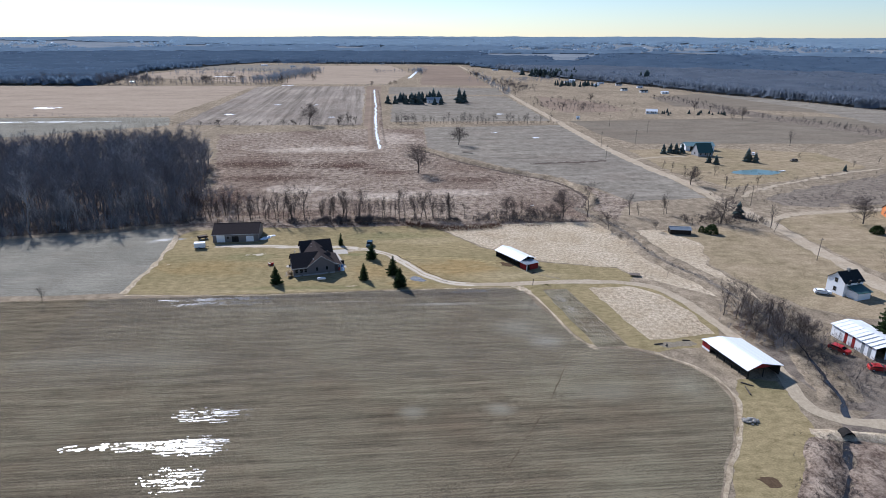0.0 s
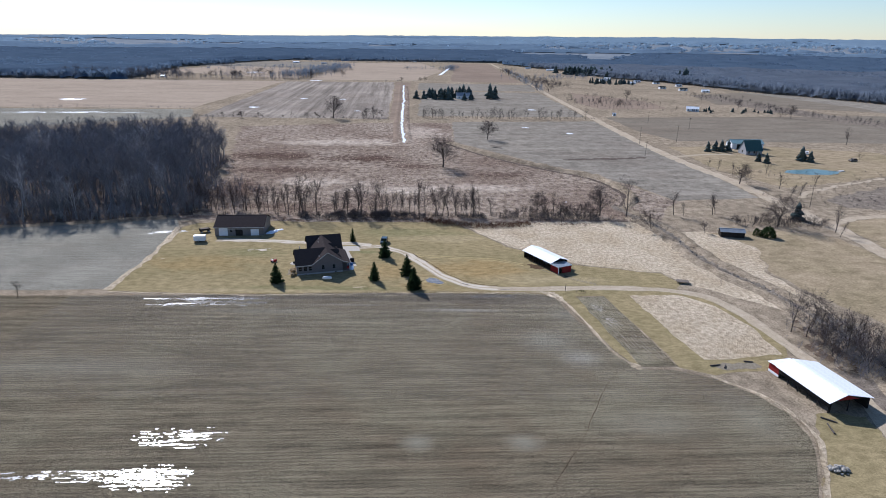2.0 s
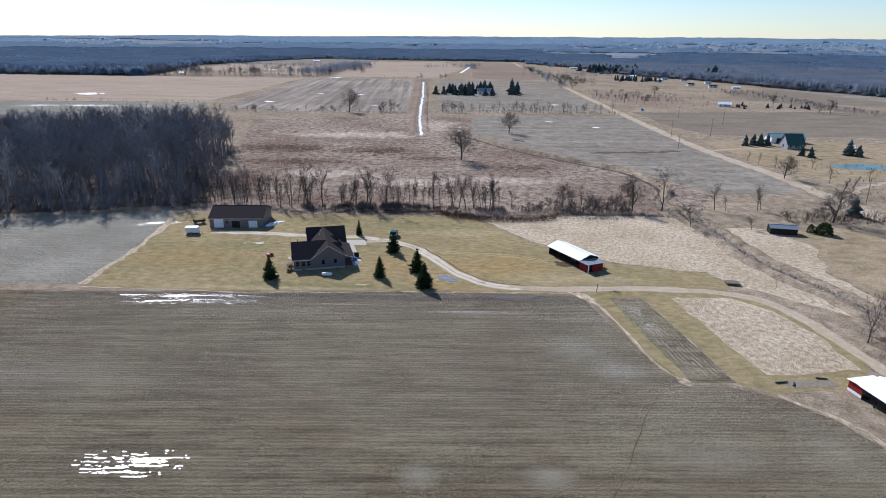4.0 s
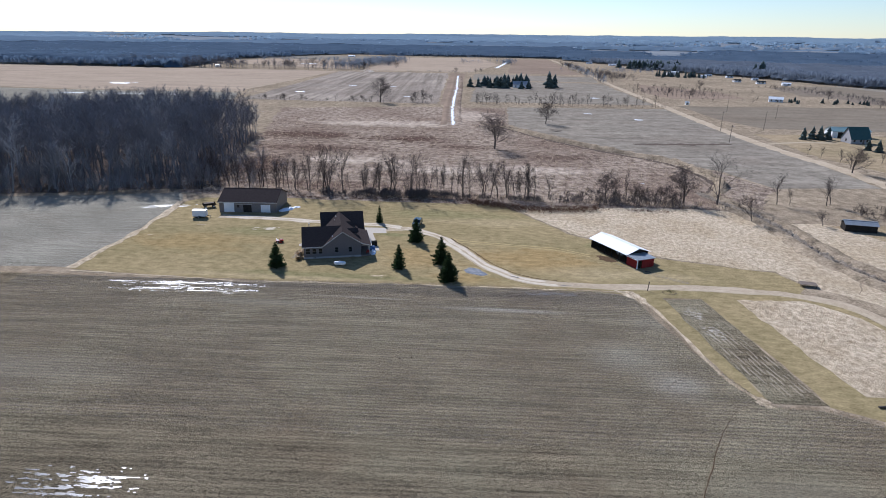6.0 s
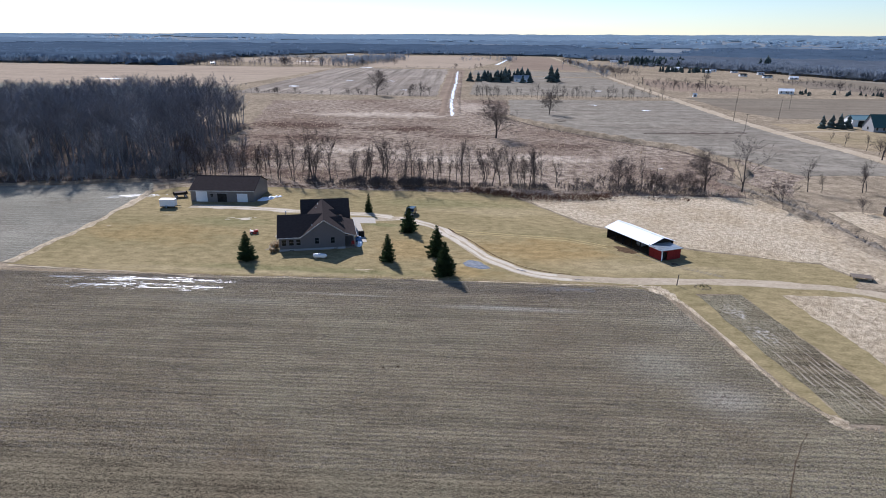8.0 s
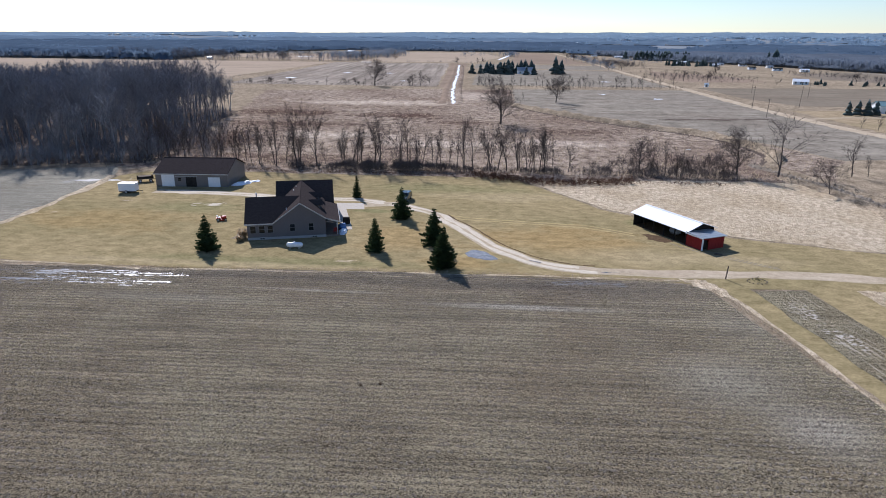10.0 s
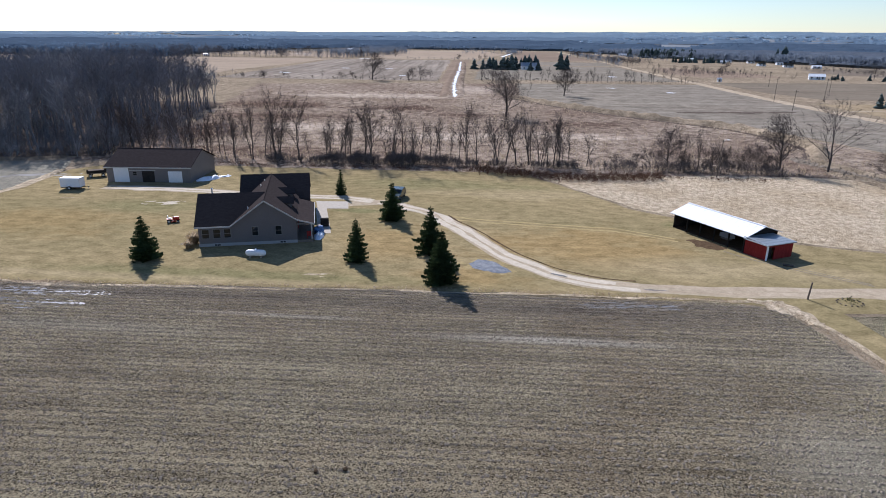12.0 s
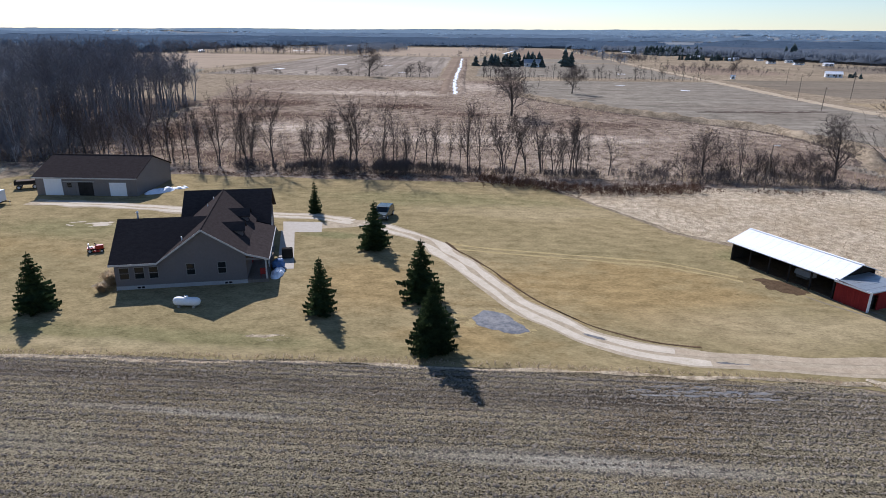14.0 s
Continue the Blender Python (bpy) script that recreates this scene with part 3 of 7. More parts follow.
patch("meadow", [(79.6, -8.9), (92.6, -8.2), (99.4, -14.7), (103, -27.8), (103.4, -40), (93, -42.4), (85.6, -42.8), (84.2, -39)], M_TALL, 0.03, "uncut pale dry grass in the drive's bend", "meadow", rag=0.5, step=1.5)
patch("meadow", [(110, -46), (116, -50), (130, -52), (133, -60), (150, -66), (160, -84), (120, -88), (108, -84), (109, -79), (118, -77), (112, -74), (110.5, -60)], M_SCRUB, 0.013, "rough weedy ground between creek and barn", "meadow", rag=1.0)
patch("meadow", [(104, -6), (113, 8), (113, 30), (112, 50), (126, 48), (134, 33), (124.5, 9), (128, -8), (126, -22), (118, -20)], M_TALL, 0.014, "uncut pale dry grass along the creek", "meadow", rag=1.0)
patch("garden_plot", [(65.6, -10.6), (73, -9.7), (78.8, -46), (71.2, -46)], M_FIELD, 0.04, "ploughed garden strip with rows of old snow", "garden", step=1.5, rag=0.3)
patch("pasture", [(124.5, 47), (133.6, 33), (126, 10), (130, -8), (135, -24), (150, -34), (175, -28), (172, -5), (170, 12), (166, 44), (150, 52)], M_LAWN2, 0.018, "mown pasture between creek and road", "lawn", rag=1)
patch("pasture", [(178, 60), (196, 70), (300, 78), (330, 20), (260, -30), (178, 0), (176, 34)], M_LAWN2, 0.018, "mown grass across the gravel road", "lawn", rag=1)
patch("pasture", [(176, 232), (240, 240), (300, 220), (300, 172), (226, 134), (190, 120), (176, 160)], M_LAWN2, 0.018, "mown yard round the pond", "lawn", rag=1.5)
patch("field", [(42.6, 342), (159, 358), (161, 240), (168, 150), (168, 100), (130, 93), (118, 125), (85, 172), (41, 241)], M_GREY3, 0.02, "smooth grey-brown field beside the gravel road", rag=1)
patch("field", [(-162, 352), (-188, 785), (-32, 800), (-10.5, 356)], M_GREY1, 0.02, "ploughed grey field with pale streaks", rag=2, step=8)
patch("field", [(-335, 404), (-190, 415), (-193, 788), (-560, 770), (-760, 760), (-700, 420)], M_BEIGE, 0.02, "broad beige stubble field", rag=3, step=10)
patch("field", [(-420, 280), (-262, 282), (-168, 352), (-186, 406), (-330, 396), (-600, 400)], M_FIELD2, 0.02, "wet grey field behind the wood", rag=2, step=8)
patch("field", [(14, 378), (158, 386), (158, 640), (12, 640)], M_GREY3, 0.02, "grey field round a far farmhouse", rag=2, step=8)
patch("field", [(5, 660), (158, 660), (166, 780), (5, 790)], M_GREY3, 0.024, "grey field behind a far farmhouse", rag=2, step=8)
patch("field", [(52, 830), (160, 830), (168, 1560), (78, 1560), (62, 1100)], M_BROWN, 0.024, "brown far field beside the road", rag=3, step=15)
patch("field", [(-166, 830), (0, 845), (42, 1180), (-12, 1590), (-196, 1490)], M_BEIGE, 0.024, "beige far stubble field", rag=3, step=15)
patch("field", [(-470, 1000), (-190, 850), (-200, 1150), (-440, 1280)], M_BEIGE, 0.024, "pale far stubble field", rag=4, step=15)
patch("field", [(178, 386), (440, 428), (520, 350), (410, 290), (350, 258), (190, 258), (178, 300)], M_OLIVE, 0.02, "olive-brown field across the road", rag=2, step=8)
patch("meadow", [(178, 510), (200, 650), (262, 545), (256, 470), (190, 452)], M_BROWN, 0.022, "brown weedy pasture by the road", "meadow", rag=4, step=8)
patch("meadow", [(194, 84), (243, 84), (330, 92), (332, 156), (295, 150), (250, 128), (215, 112), (196, 100)], M_SCRUB, 0.02, "grey-brown weedy ground above the side road", "meadow", rag=3, step=4)
patch("meadow", [(345, 640), (352, 460), (372, 390), (386, 330), (396, 288), (430, 290), (424, 340), (408, 400), (392, 470), (380, 640)], M_SCRUB, 0.026, "grey-brown weedy fence line across the fields", "meadow", rag=6, step=6)
patch("field", [(330, 520), (440, 470), (540, 420), (700, 330), (690, 400), (520, 560), (440, 690), (350, 640)], M_OLIVE, 0.022, "tan slope below the far wood", rag=4, step=10)
patch("field", [(456, 372), (474, 500), (458, 600), (440, 690), (474, 668), (508, 588), (553, 478), (634, 376)], M_GREY3, 0.03, "grey field strip below the far wood", rag=3, step=8)
patch("field", [(-500, 1250), (-235, 1238), (-205, 1500), (-235, 1690), (-420, 1640), (-560, 1400)], M_GREY3, 0.024, "grey far field beyond a hedgerow", rag=4, step=15)
patch("meadow", [(-8, 350), (4, 350), (-8, 800), (-30, 805)], M_BROWN, 0.026, "russet strip beside the ice ditch", "meadow", rag=1, step=6)

# Straw-coloured rims between field, garden and lawn.
ribbon("grass_verge", [(60.4, -9.4), (62.2, -14), (63.2, -18), (64.8, -26), (66.8, -38.8), (70.4, -46.4)], 0.6, M_TALL, 0.05, "matted pale grass rim of the field", "verge", rag=1.2, step=0.8)
patch("matted_grass", [(57.0, -7.4), (59.4, -7.0), (60.9, -7.9), (61.9, -11.4), (62.4, -14.4), (60.8, -12.6), (58.9, -10.0)], M_TALL, 0.055, "pale matted dead grass at the field corner", "grass", curve=True, step=0.35, rag=0.5)
patch("matted_grass", [(68.8, -44.6), (70.4, -44.4), (71.4, -46.0), (70.6, -47.0), (69.2, -46.4)], M_TALL, 0.055, "pale matted dead grass at the lane's end", "grass", curve=True, step=0.35, rag=0.5)
ribbon("grass_verge", [(84, -49.4), (88.8, -54.5), (92.8, -61), (93.6, -69), (90.8, -76.4), (85.4, -85.6), (80, -93), (72, -106)], 0.9, M_TALL, 0.05, "matted pale grass rim of the field", "verge", rag=1.2, step=0.8)

ribbon("grass_verge", [(-54, -9.7), (-35, -10.4), (-16, -10.9), (8, -9.6), (34, -8.3), (48, -8.2), (57, -8.2)], 0.45, M_TALL, 0.045, "ragged pale grass rim between lawn and soil", "verge", rag=1.9, step=0.6, wiggle=0.5)
ribbon("grass_verge", [(-55.4, -8.6), (-55.2, 6), (-55.4, 20), (-57.0, 36), (-58.6, 48)], 1.8, M_TALL, 0.045, "pale rough grass strip between lawn and stubble", "verge", rag=1.2, step=0.8, wiggle=0.6)

# Tyre line across the soil.
ribbon("tyre_line", [(65.5, -48.5), (60.5, -56.8), (53, -71.5), (47.5, -81), (42, -90), (36, -101)], 0.10, M_MUD, 0.045, "dark tyre line across the tilled soil", "track", step=0.8, rag=1.6, wiggle=0.5)

# Roads.
ribbon("driveway", [(4.5, 27), (10.4, 29.1), (15.4, 27.0), (20.5, 22), (25.8, 13.5), (30.1, 5.5), (34.1, 0.5), (37.6, -2.5), (41.5, -4.3), (46, -5.1), (54, -5.2), (64, -4.5), (74, -4.0), (84, -4.2), (94, -6.0),
                    (101, -11.0), (104.6, -22), (106.4, -35), (108, -46), (109.4, -56), (107.4, -66.7), (106.8, -73), (109.5, -77.3), (118, -80), (140, -83), (180, -86)], 3.1, M_GRAVEL, 0.027, "curving pale gravel farm drive", step=0.7, rag=0.4, profile=((-1, 0), (1, 0)))
ribbon("driveway", [(8, 30.2), (3.5, 31.5), (-5, 32.0), (-17, 32.6), (-28, 33.6), (-41, 34.2)], 3.2, M_GRAVEL, 0.031, "pale gravel lane to the pole barn", step=1.0, rag=0.6, profile=((-1, 0), (1, 0)))
for off in (-0.75, 0.75):
    line = smooth_line([(10.4, 29.1), (15.4, 27.0), (20.5, 22), (25.8, 13.5), (30.1, 5.5), (34.1, 0.5), (37.6, -2.5), (41.5, -4.3), (46, -5.1), (54, -5.2), (64, -4.5), (84, -4.2), (94, -6.0), (101, -11.0), (104.6, -22), (106.4, -35), (108, -46), (109.4, -56)], 4.0)
    shifted = []
    for a, b in zip(line, line[1:]):
        d = (b - a).normalized()
        shifted.append((a.x + d.y * off, a.y - d.x * off))
    bend = [p for p in shifted if p[0] < 46]
    ribbon("wheel_track", bend, 0.95, M_TRACK, 0.036, "whitish worn wheel rut in the gravel drive", step=0.6, rag=1.2, wiggle=0.25, profile=((-1, 0), (1, 0)))
    ribbon("wheel_track", bend[-1:] + [p for p in shifted if p[0] >= 46], 0.9, M_ROAD, 0.036, "tan worn wheel rut in the gravel drive", step=0.6, rag=1.2, wiggle=0.25, profile=((-1, 0), (1, 0)))
ribbon("drive_berm", [(22.5, 22.4), (27.6, 14.3), (31.9, 6.3), (35.6, 1.8), (38.8, -0.8), (42.2, -2.5), (46, -3.1)], 0.2, M_MUD, 0.03, "dark thrown-up soil along the drive", "earth", step=0.4, rag=2.4, wiggle=0.4, profile=((-1, 0), (0, 0.06), (1, 0)))
for off in (-0.7, 0.7):
    ribbon("wheel_track", [(9, 29.6 + off), (3.5, 31.4 + off), (-5, 32.0 + off), (-17, 32.6 + off), (-28, 33.6 + off), (-39, 34.2 + off)], 0.9, M_TRACK, 0.039, "pale worn wheel rut in the gravel lane", step=0.6, rag=1.2, wiggle=0.3, profile=((-1, 0), (1, 0)))
for off in (-0.7, 0.7):
    ribbon("wheel_track", [(20, 22 + off), (28, 20 + off), (38, 18.5 + off), (48, 17 + off), (55, 13.4 + off)], 0.5, M_WORN, 0.024, "faint worn wheel track across the lawn", step=0.7, rag=1.2, wiggle=0.3, profile=((-1, 0), (1, 0)))
for a in (0.0, 1.5):
    ribbon("wheel_track", [(61.5 - a, 10.4 - 0.6 * a), (64 - a, 7.0 - 0.3 * a), (68 - a, 3.0), (73, -1.0 - 0.4 * a)], 0.3, M_DIRT, 0.024, "dark rut from the open shed to the drive", step=0.7, rag=1.2, wiggle=0.25, profile=((-1, 0), (1, 0)))
ribbon("gravel_road", [(178, 1650), (172, 900), (166, 650), (163.6, 386), (163, 242), (167, 168), (171, 140), (172, 108), (172.4, 88), (172.2, 64), (173.5, 50), (172, 32), (171.5, 12), (170, -3), (168, -40), (166, -120), (160, -300)],
       6.4, M_ROAD, 0.05, "straight pale gravel country road", step=3, rag=0.5)
ribbon("gravel_road", [(174, 59), (184, 66), (196, 70.4), (238, 77), (330, 86)], 3.8, M_ROAD, 0.055, "pale gravel side road", step=2, rag=0.5)
ribbon("farm_lane", [(186, 100), (197, 113), (227, 130), (267, 151), (305, 167)], 2.2, M_ROAD, 0.05, "faint dirt lane across the grass", step=1.5, rag=1.6, wiggle=1.0)
ribbon("farm_lane", [(166, 196), (185, 205), (205, 208)], 3.0, M_GRAVEL, 0.05, "gravel entry to a far house", step=3)
patch("parking_pad", [(-0.4, 28.6), (5.0, 29.0), (6.1, 24.5), (1.2, 23.9)], M_CONCRETE, 0.043, "pale concrete parking pad before the garage", "paving", rag=0, step=9)
patch("footpath", [(0.7, 24.5), (2.5, 24.5), (6.7, 11.0), (5.0, 10.5)], M_CONCRETE, 0.047, "pale concrete footpath along the porch", "paving", rag=0, step=9)

# Water: creek with banks, ice ditch, pond, puddles.
CREEK = [(100, 82), (104, 68), (108, 57), (109.9, 44), (110.2, 28), (111, 18), (114, 7), (118.5, -5.5), (121, -22), (122.5, -36), (122, -45), (119.8, -52), (118.3, -58.6), (116.9, -64.6), (115.8, -69), (114.4, -73.2)]
ribbon("creek_bed", CREEK, 2.6, M_SCRUB, 0.03, "grey weedy bed of the creek", "bank", step=0.7, rag=1.8, wiggle=1.5)
# Dark sheet laid on the ground in place of the thicket's shade.
mask_sheet("creek_thicket_floor", 119, -38, 9, 16, 0.3, M_THICKET_SHADE, 0.024, "dark sheet for the shade under the creekside thicket", "ground", 0.05, 0.8, 0.0, 0.25, 14.0)
ribbon("creek", CREEK, 0.5, M_CREEK, 0.07, "narrow dark creek between grassy banks", "creek", step=1.0, rag=2.2, wiggle=2.0)
ribbon("creek", [(122.3, -41), (121.9, -45), (119.8, -52), (118.3, -58.6), (116.9, -64.6), (115.8, -69), (113.6, -74), (112, -77.5)], 1.1, M_CREEK, 0.075, "open dark water above the culvert", "creek", step=0.8, rag=0.7, wiggle=0.6)
ribbon("creek_bank", [(p[0] - 2.6, p[1] - 0.8) for p in CREEK[1:]], 4.6, M_GROUND, 0.0, "rough dry-grass creek bank", "bank", step=1.0, rag=0.5, profile=((-1, 0), (-0.4, 0.45), (0.35, 0.6), (1, 0)), rise=1)
ribbon("creek_bank", [(p[0] + 2.8, p[1] + 0.8) for p in CREEK], 5.0, M_GROUND, 0.0, "rough dry-grass creek bank", "bank", step=1.0, rag=0.5, profile=((-1, 0), (-0.35, 0.6), (0.4, 0.5), (1, 0)), rise=1)
ribbon("creek", [(107.2, -84.8), (104.7, -87.7), (100.3, -93.6), (96, -99.3), (86, -114)], 1.7, M_CREEK, 0.05, "narrow murky creek below the culvert", "creek", step=1.2, rag=0.6)
ribbon("creek_bank", [(102.6, -83.6), (98, -91.5), (92.4, -99), (83, -113)], 6.2, M_MARSH, 0.0, "weedy creek bank", "bank", step=1.0, rag=0.5, profile=((-1, 0), (-0.4, 0.5), (0.5, 0.6), (1, 0)), rise=1)
ribbon("creek_bank", [(112.4, -86.4), (107.4, -92), (103, -98), (93, -112)], 8, M_MARSH, 0.0, "weedy brown creek bank", "bank", step=1.0, rag=0.5, profile=((-1, 0), (-0.4, 0.6), (0.5, 0.6), (1, 0)), rise=1)
ribbon("field_bank", [(36, 240), (41, 230), (62, 192), (84, 162), (100, 145), (108, 133), (113, 108), (112, 95), (106, 82)], 5.0, M_GROUND, 0.0, "grassy bank along the far drain", "bank", step=2.0, rag=0.5, profile=((-1, 0), (-0.3, 1.6), (0.3, 1.3), (1, 0)), rise=1)
ribbon("damp_streak", [(100, 184), (112, 185.5), (126, 188), (138, 190), (149, 194)], 4.0, M_WOODFLOOR, 0.07, "dark damp streak across the grey field", "field", step=1.2, rag=1.2, wiggle=1.5)
# Drain strip; its dark colour also stands for the bank's shadow.
ribbon("drain", [(34, 236), (40, 225), (60, 188), (82, 158), (98, 141), (106, 128), (110, 106), (108, 92), (102, 80)], 2.4, M_WOODFLOOR, 0.06, "overgrown drain below a bank, the bank's shadow painted in", "ditch", step=2.0, rag=1.0)
ribbon("ditch", [(9, 236), (7, 262), (3, 330), (-1, 420), (-5, 520), (-11, 640), (-16, 735)], 1.7, M_ICE, 0.07, "straight drainage ditch filled with white ice", "ditch", step=2.0, rag=1.4, wiggle=1.6)
ribbon("ditch", [(36, 1010), (42, 1080), (60, 1310)], 5, M_ICE, 0.07, "far drainage ditch filled with ice", "ditch", step=10.0, rag=0.8)
ribbon("ditch_bank", [(13, 234), (11, 262), (7, 330), (3, 420), (-1, 520), (-7, 640), (-12, 735)], 4, M_MARSH, 0.0, "russet grassy ditch bank", "bank", step=4, profile=((-1, 0), (0, 1.2), (1, 0)), rise=1)
ribbon("ditch_bank", [(4, 234), (2.5, 262), (-1.5, 330), (-5.5, 420), (-9.5, 520), (-15.5, 640), (-20.5, 735)], 4, M_BROWN, 0.0, "dark grassy ditch bank", "bank", step=4, profile=((-1, 0), (0, 0.8), (1, 0)), rise=1)
patch("pond", [(208, 157), (215, 162), (227, 165), (237, 161), (237, 155.5), (227, 151), (213, 151.5)], M_POND, 0.05, "small blue farm pond with dead-grass rim", "pond", curve=True, step=2, rag=1)
mask_sheet("puddle", -22, -80.0, 16, 1.5, 0.12, M_PUDDLE, 0.045, "shallow sheet of water lying in soil rows", "puddle", -ROW, 11, 0.33, 1.9, 1.0, furrow=0.24, lace=0.75)
mask_sheet("puddle", -13, -80.8, 7, 3.4, 0.12, M_PUDDLE, 0.046, "shallow sheet of water lying in soil rows", "puddle", -ROW, 9, 0.26, 1.9, 3.0, furrow=0.26, lace=0.75)
mask_sheet("puddle", -12.5, -70.5, 8, 3.2, 0.12, M_PUDDLE, 0.045, "thin streaks of water lying in soil rows", "puddle", -ROW, 10, 0.42, 1.8, 4.0, furrow=0.25, lace=0.75)
mask_sheet("puddle", -13.5, -89.5, 6, 3.6, 0.12, M_PUDDLE, 0.045, "broken streaks of water lying in soil rows", "puddle", -ROW, 10, 0.42, 1.8, 7.0, furrow=0.25, lace=0.75)
mask_sheet("puddle", -27, -13.6, 17, 1.1, 0.12, M_PUDDLE, 0.045, "long shallow water along the field edge", "puddle", -ROW, 9, 0.12, 1.4, 12.0, furrow=0.12, lace=0.65)
mask_sheet("puddle", -27, -16.6, 15, 1.9, 0.12, M_PUDDLE, 0.045, "thin streaks of water along the field edge", "puddle", -ROW, 14, 0.45, 1.6, 17.0, furrow=0.3, lace=0.75)
mask_sheet("puddle", 44, -10.4, 7, 1.0, 0.08, M_SHALLOW, 0.045, "shallow puddle at the field corner", "puddle", 0.05, 5, 0.2, 1.3, 25.0, furrow=0.1, lace=0.8)
mask_sheet("mud_rim", 29.0, 0.1, 4.2, 2.7, 0.07, M_WORN, 0.024, "pale trampled mud round a puddle", "earth", -0.35, 1.5, 0.12, 0.9, 33.0, lace=0.35)
patch("puddle", [(26.7, 0.9), (27.7, 2.3), (29.4, 2.0), (30.6, 0.6), (31.7, -1.5), (30.5, -2.4), (28.9, -1.7), (27.2, -0.8)], M_SHALLOW, 0.029, "shallow rain puddle beside the gravel drive", "puddle", curve=True, step=0.25, rag=0.22)
for x, y, rx, ry, sd in ((37.2, -2.0, 1.3, 0.22, 3.0), (48.2, -5.6, 1.8, 0.2, 7.0)):
    mask_sheet("puddle", x, y, rx, ry, 0.06, M_SHALLOW, 0.041, "thin puddle lying in a wheel rut", "puddle", -0.45 if x < 40 else 0.0, 4, 0.0, 0.9, sd)
mask_sheet("puddle", -60, 42, 8, 2.0, 0.2, M_PUDDLE, 0.045, "pale water patch on the stubble field", "puddle", 0.3, 5, 0.1, 1.0, 45.0)
mask_sheet("puddle", -270, 372, 60, 5, 0.9, M_PUDDLE, 0.045, "long wet streak on a grey field", "puddle", 0.1, 8, 0.1, 0.3, 48.0)
for cx, cy, rx, ry, sd in ((-332, 480, 16, 10, 1), (-140, 430, 6, 5, 2), (-112, 520, 5, 5, 3), (-70, 520, 4, 4, 4), (-150, 810, 14, 8, 5), (-40, 410, 4, 3, 6), (96, 312, 4, 3.5, 7), (124, 286, 3, 2.5, 8), (120, 440, 4, 4, 9), (-300, 1020, 22, 10, 10)):
    mask_sheet("snow_patch", cx, cy, rx, ry, 0.5, M_SNOW, 0.06, "last patch of old snow on a field", "snow", 0, 2, 0.0, 0.25, sd * 3.1)
mask_sheet("bare_patch", -25, 24.6, 3.6, 1.5, 0.08, M_TRACK, 0.026, "pale bare sandy patch in the lawn", "bare patch", 0.2, 3, -0.12, 1.0, 3.3)
for x, y, rx, ry, sd in ((9.2, -5.3, 2.2, 0.9, 2.0), (-50.3, 15.5, 1.6, 0.7, 5.0), (-42, 25.3, 2.4, 0.6, 8.0)):
    mask_sheet("bare_patch", x, y, rx, ry, 0.07, M_TALL, 0.025, "pale dead scraps of grass on the lawn", "bare patch", 0.1, 3, 0.3, 1.6, sd)
for x, y, rx, ry, sd in ((69.3, -16.8, 1.9, 3.0, 9.1), (70.4, -24.0, 1.5, 4.0, 4.4)):
    mask_sheet("snow_patch", x, y, rx, ry, 0.06, M_OLDSNOW, 0.06, "thin old snow left between garden rows", "snow", radians(9), 0.35, 0.62, 1.6, sd, lace=1.5)
row_rng = random.Random(14)
for k in range(9):
    for a, b in ((-11.2, -17), (-18, -24), (-25, -31), (-31.6, -37.6), (-38, -43.6)):
        a, b = max(-43.8, a - 2.2 * math.sin(2.3 * k) - row_rng.uniform(0, 1.6)), max(-44.2, b - 2.2 * math.sin(2.3 * k) + row_rng.uniform(0, 0.8))
        if a - b < 1:
            continue
        if row_rng.random() < (0.5 if a > -20 else 0.95 if 0 < k < 8 else 0.6):
            along = [(66.0 + 0.78 * k - 0.158 * (y + 11) + 0.003 * k * (-11 - y), y) for y in (a, (a + b) / 2, b)]
            ribbon("garden_row", along, row_rng.uniform(0.09, 0.16), M_RESIDUE, 0.062, "pale matted residue along a garden row", "garden", step=0.3, rag=2.6, wiggle=0.4)
patch("bare_earth", [(56.5, 13.5), (58.2, 14.2), (60.6, 11.0), (59.6, 9.6), (57.6, 10.8)], M_MUD, 0.026, "trampled bare earth before the open shed", "earth", curve=True, step=0.3, rag=0.5)
patch("bare_earth", [(86, -45), (90, -44.2), (95, -44.2), (96, -46), (91, -46.8), (87, -46.4)], M_DIRT, 0.05, "trampled mud beside the red lean-to", "earth", curve=True, step=0.6, rag=0.6)
patch("bare_earth", [(-12, 3.6), (-9.3, 4.6), (-9.6, 9), (-11.6, 8.4)], M_DIRT, 0.026, "brown mulch bed at the house corner", "earth", curve=True, step=0.5, rag=0.3)
patch("bare_earth", [(84, -94), (86.6, -93.6), (87.6, -95.6), (85.4, -96.2)], M_MUD, 0.05, "burnt dark patch in the grass", "earth", curve=True, step=0.5, rag=0.4)
patch("yard", [(97, -62), (106, -63), (104.5, -75), (103, -80.8), (95, -90.6), (88.6, -99), (80, -111), (73, -107), (80.5, -93), (86, -84), (91, -76), (94.4, -68)], M_LAWN, 0.026, "worn olive grass behind the steel-roofed shed", "lawn", rag=0.8, step=1.5)


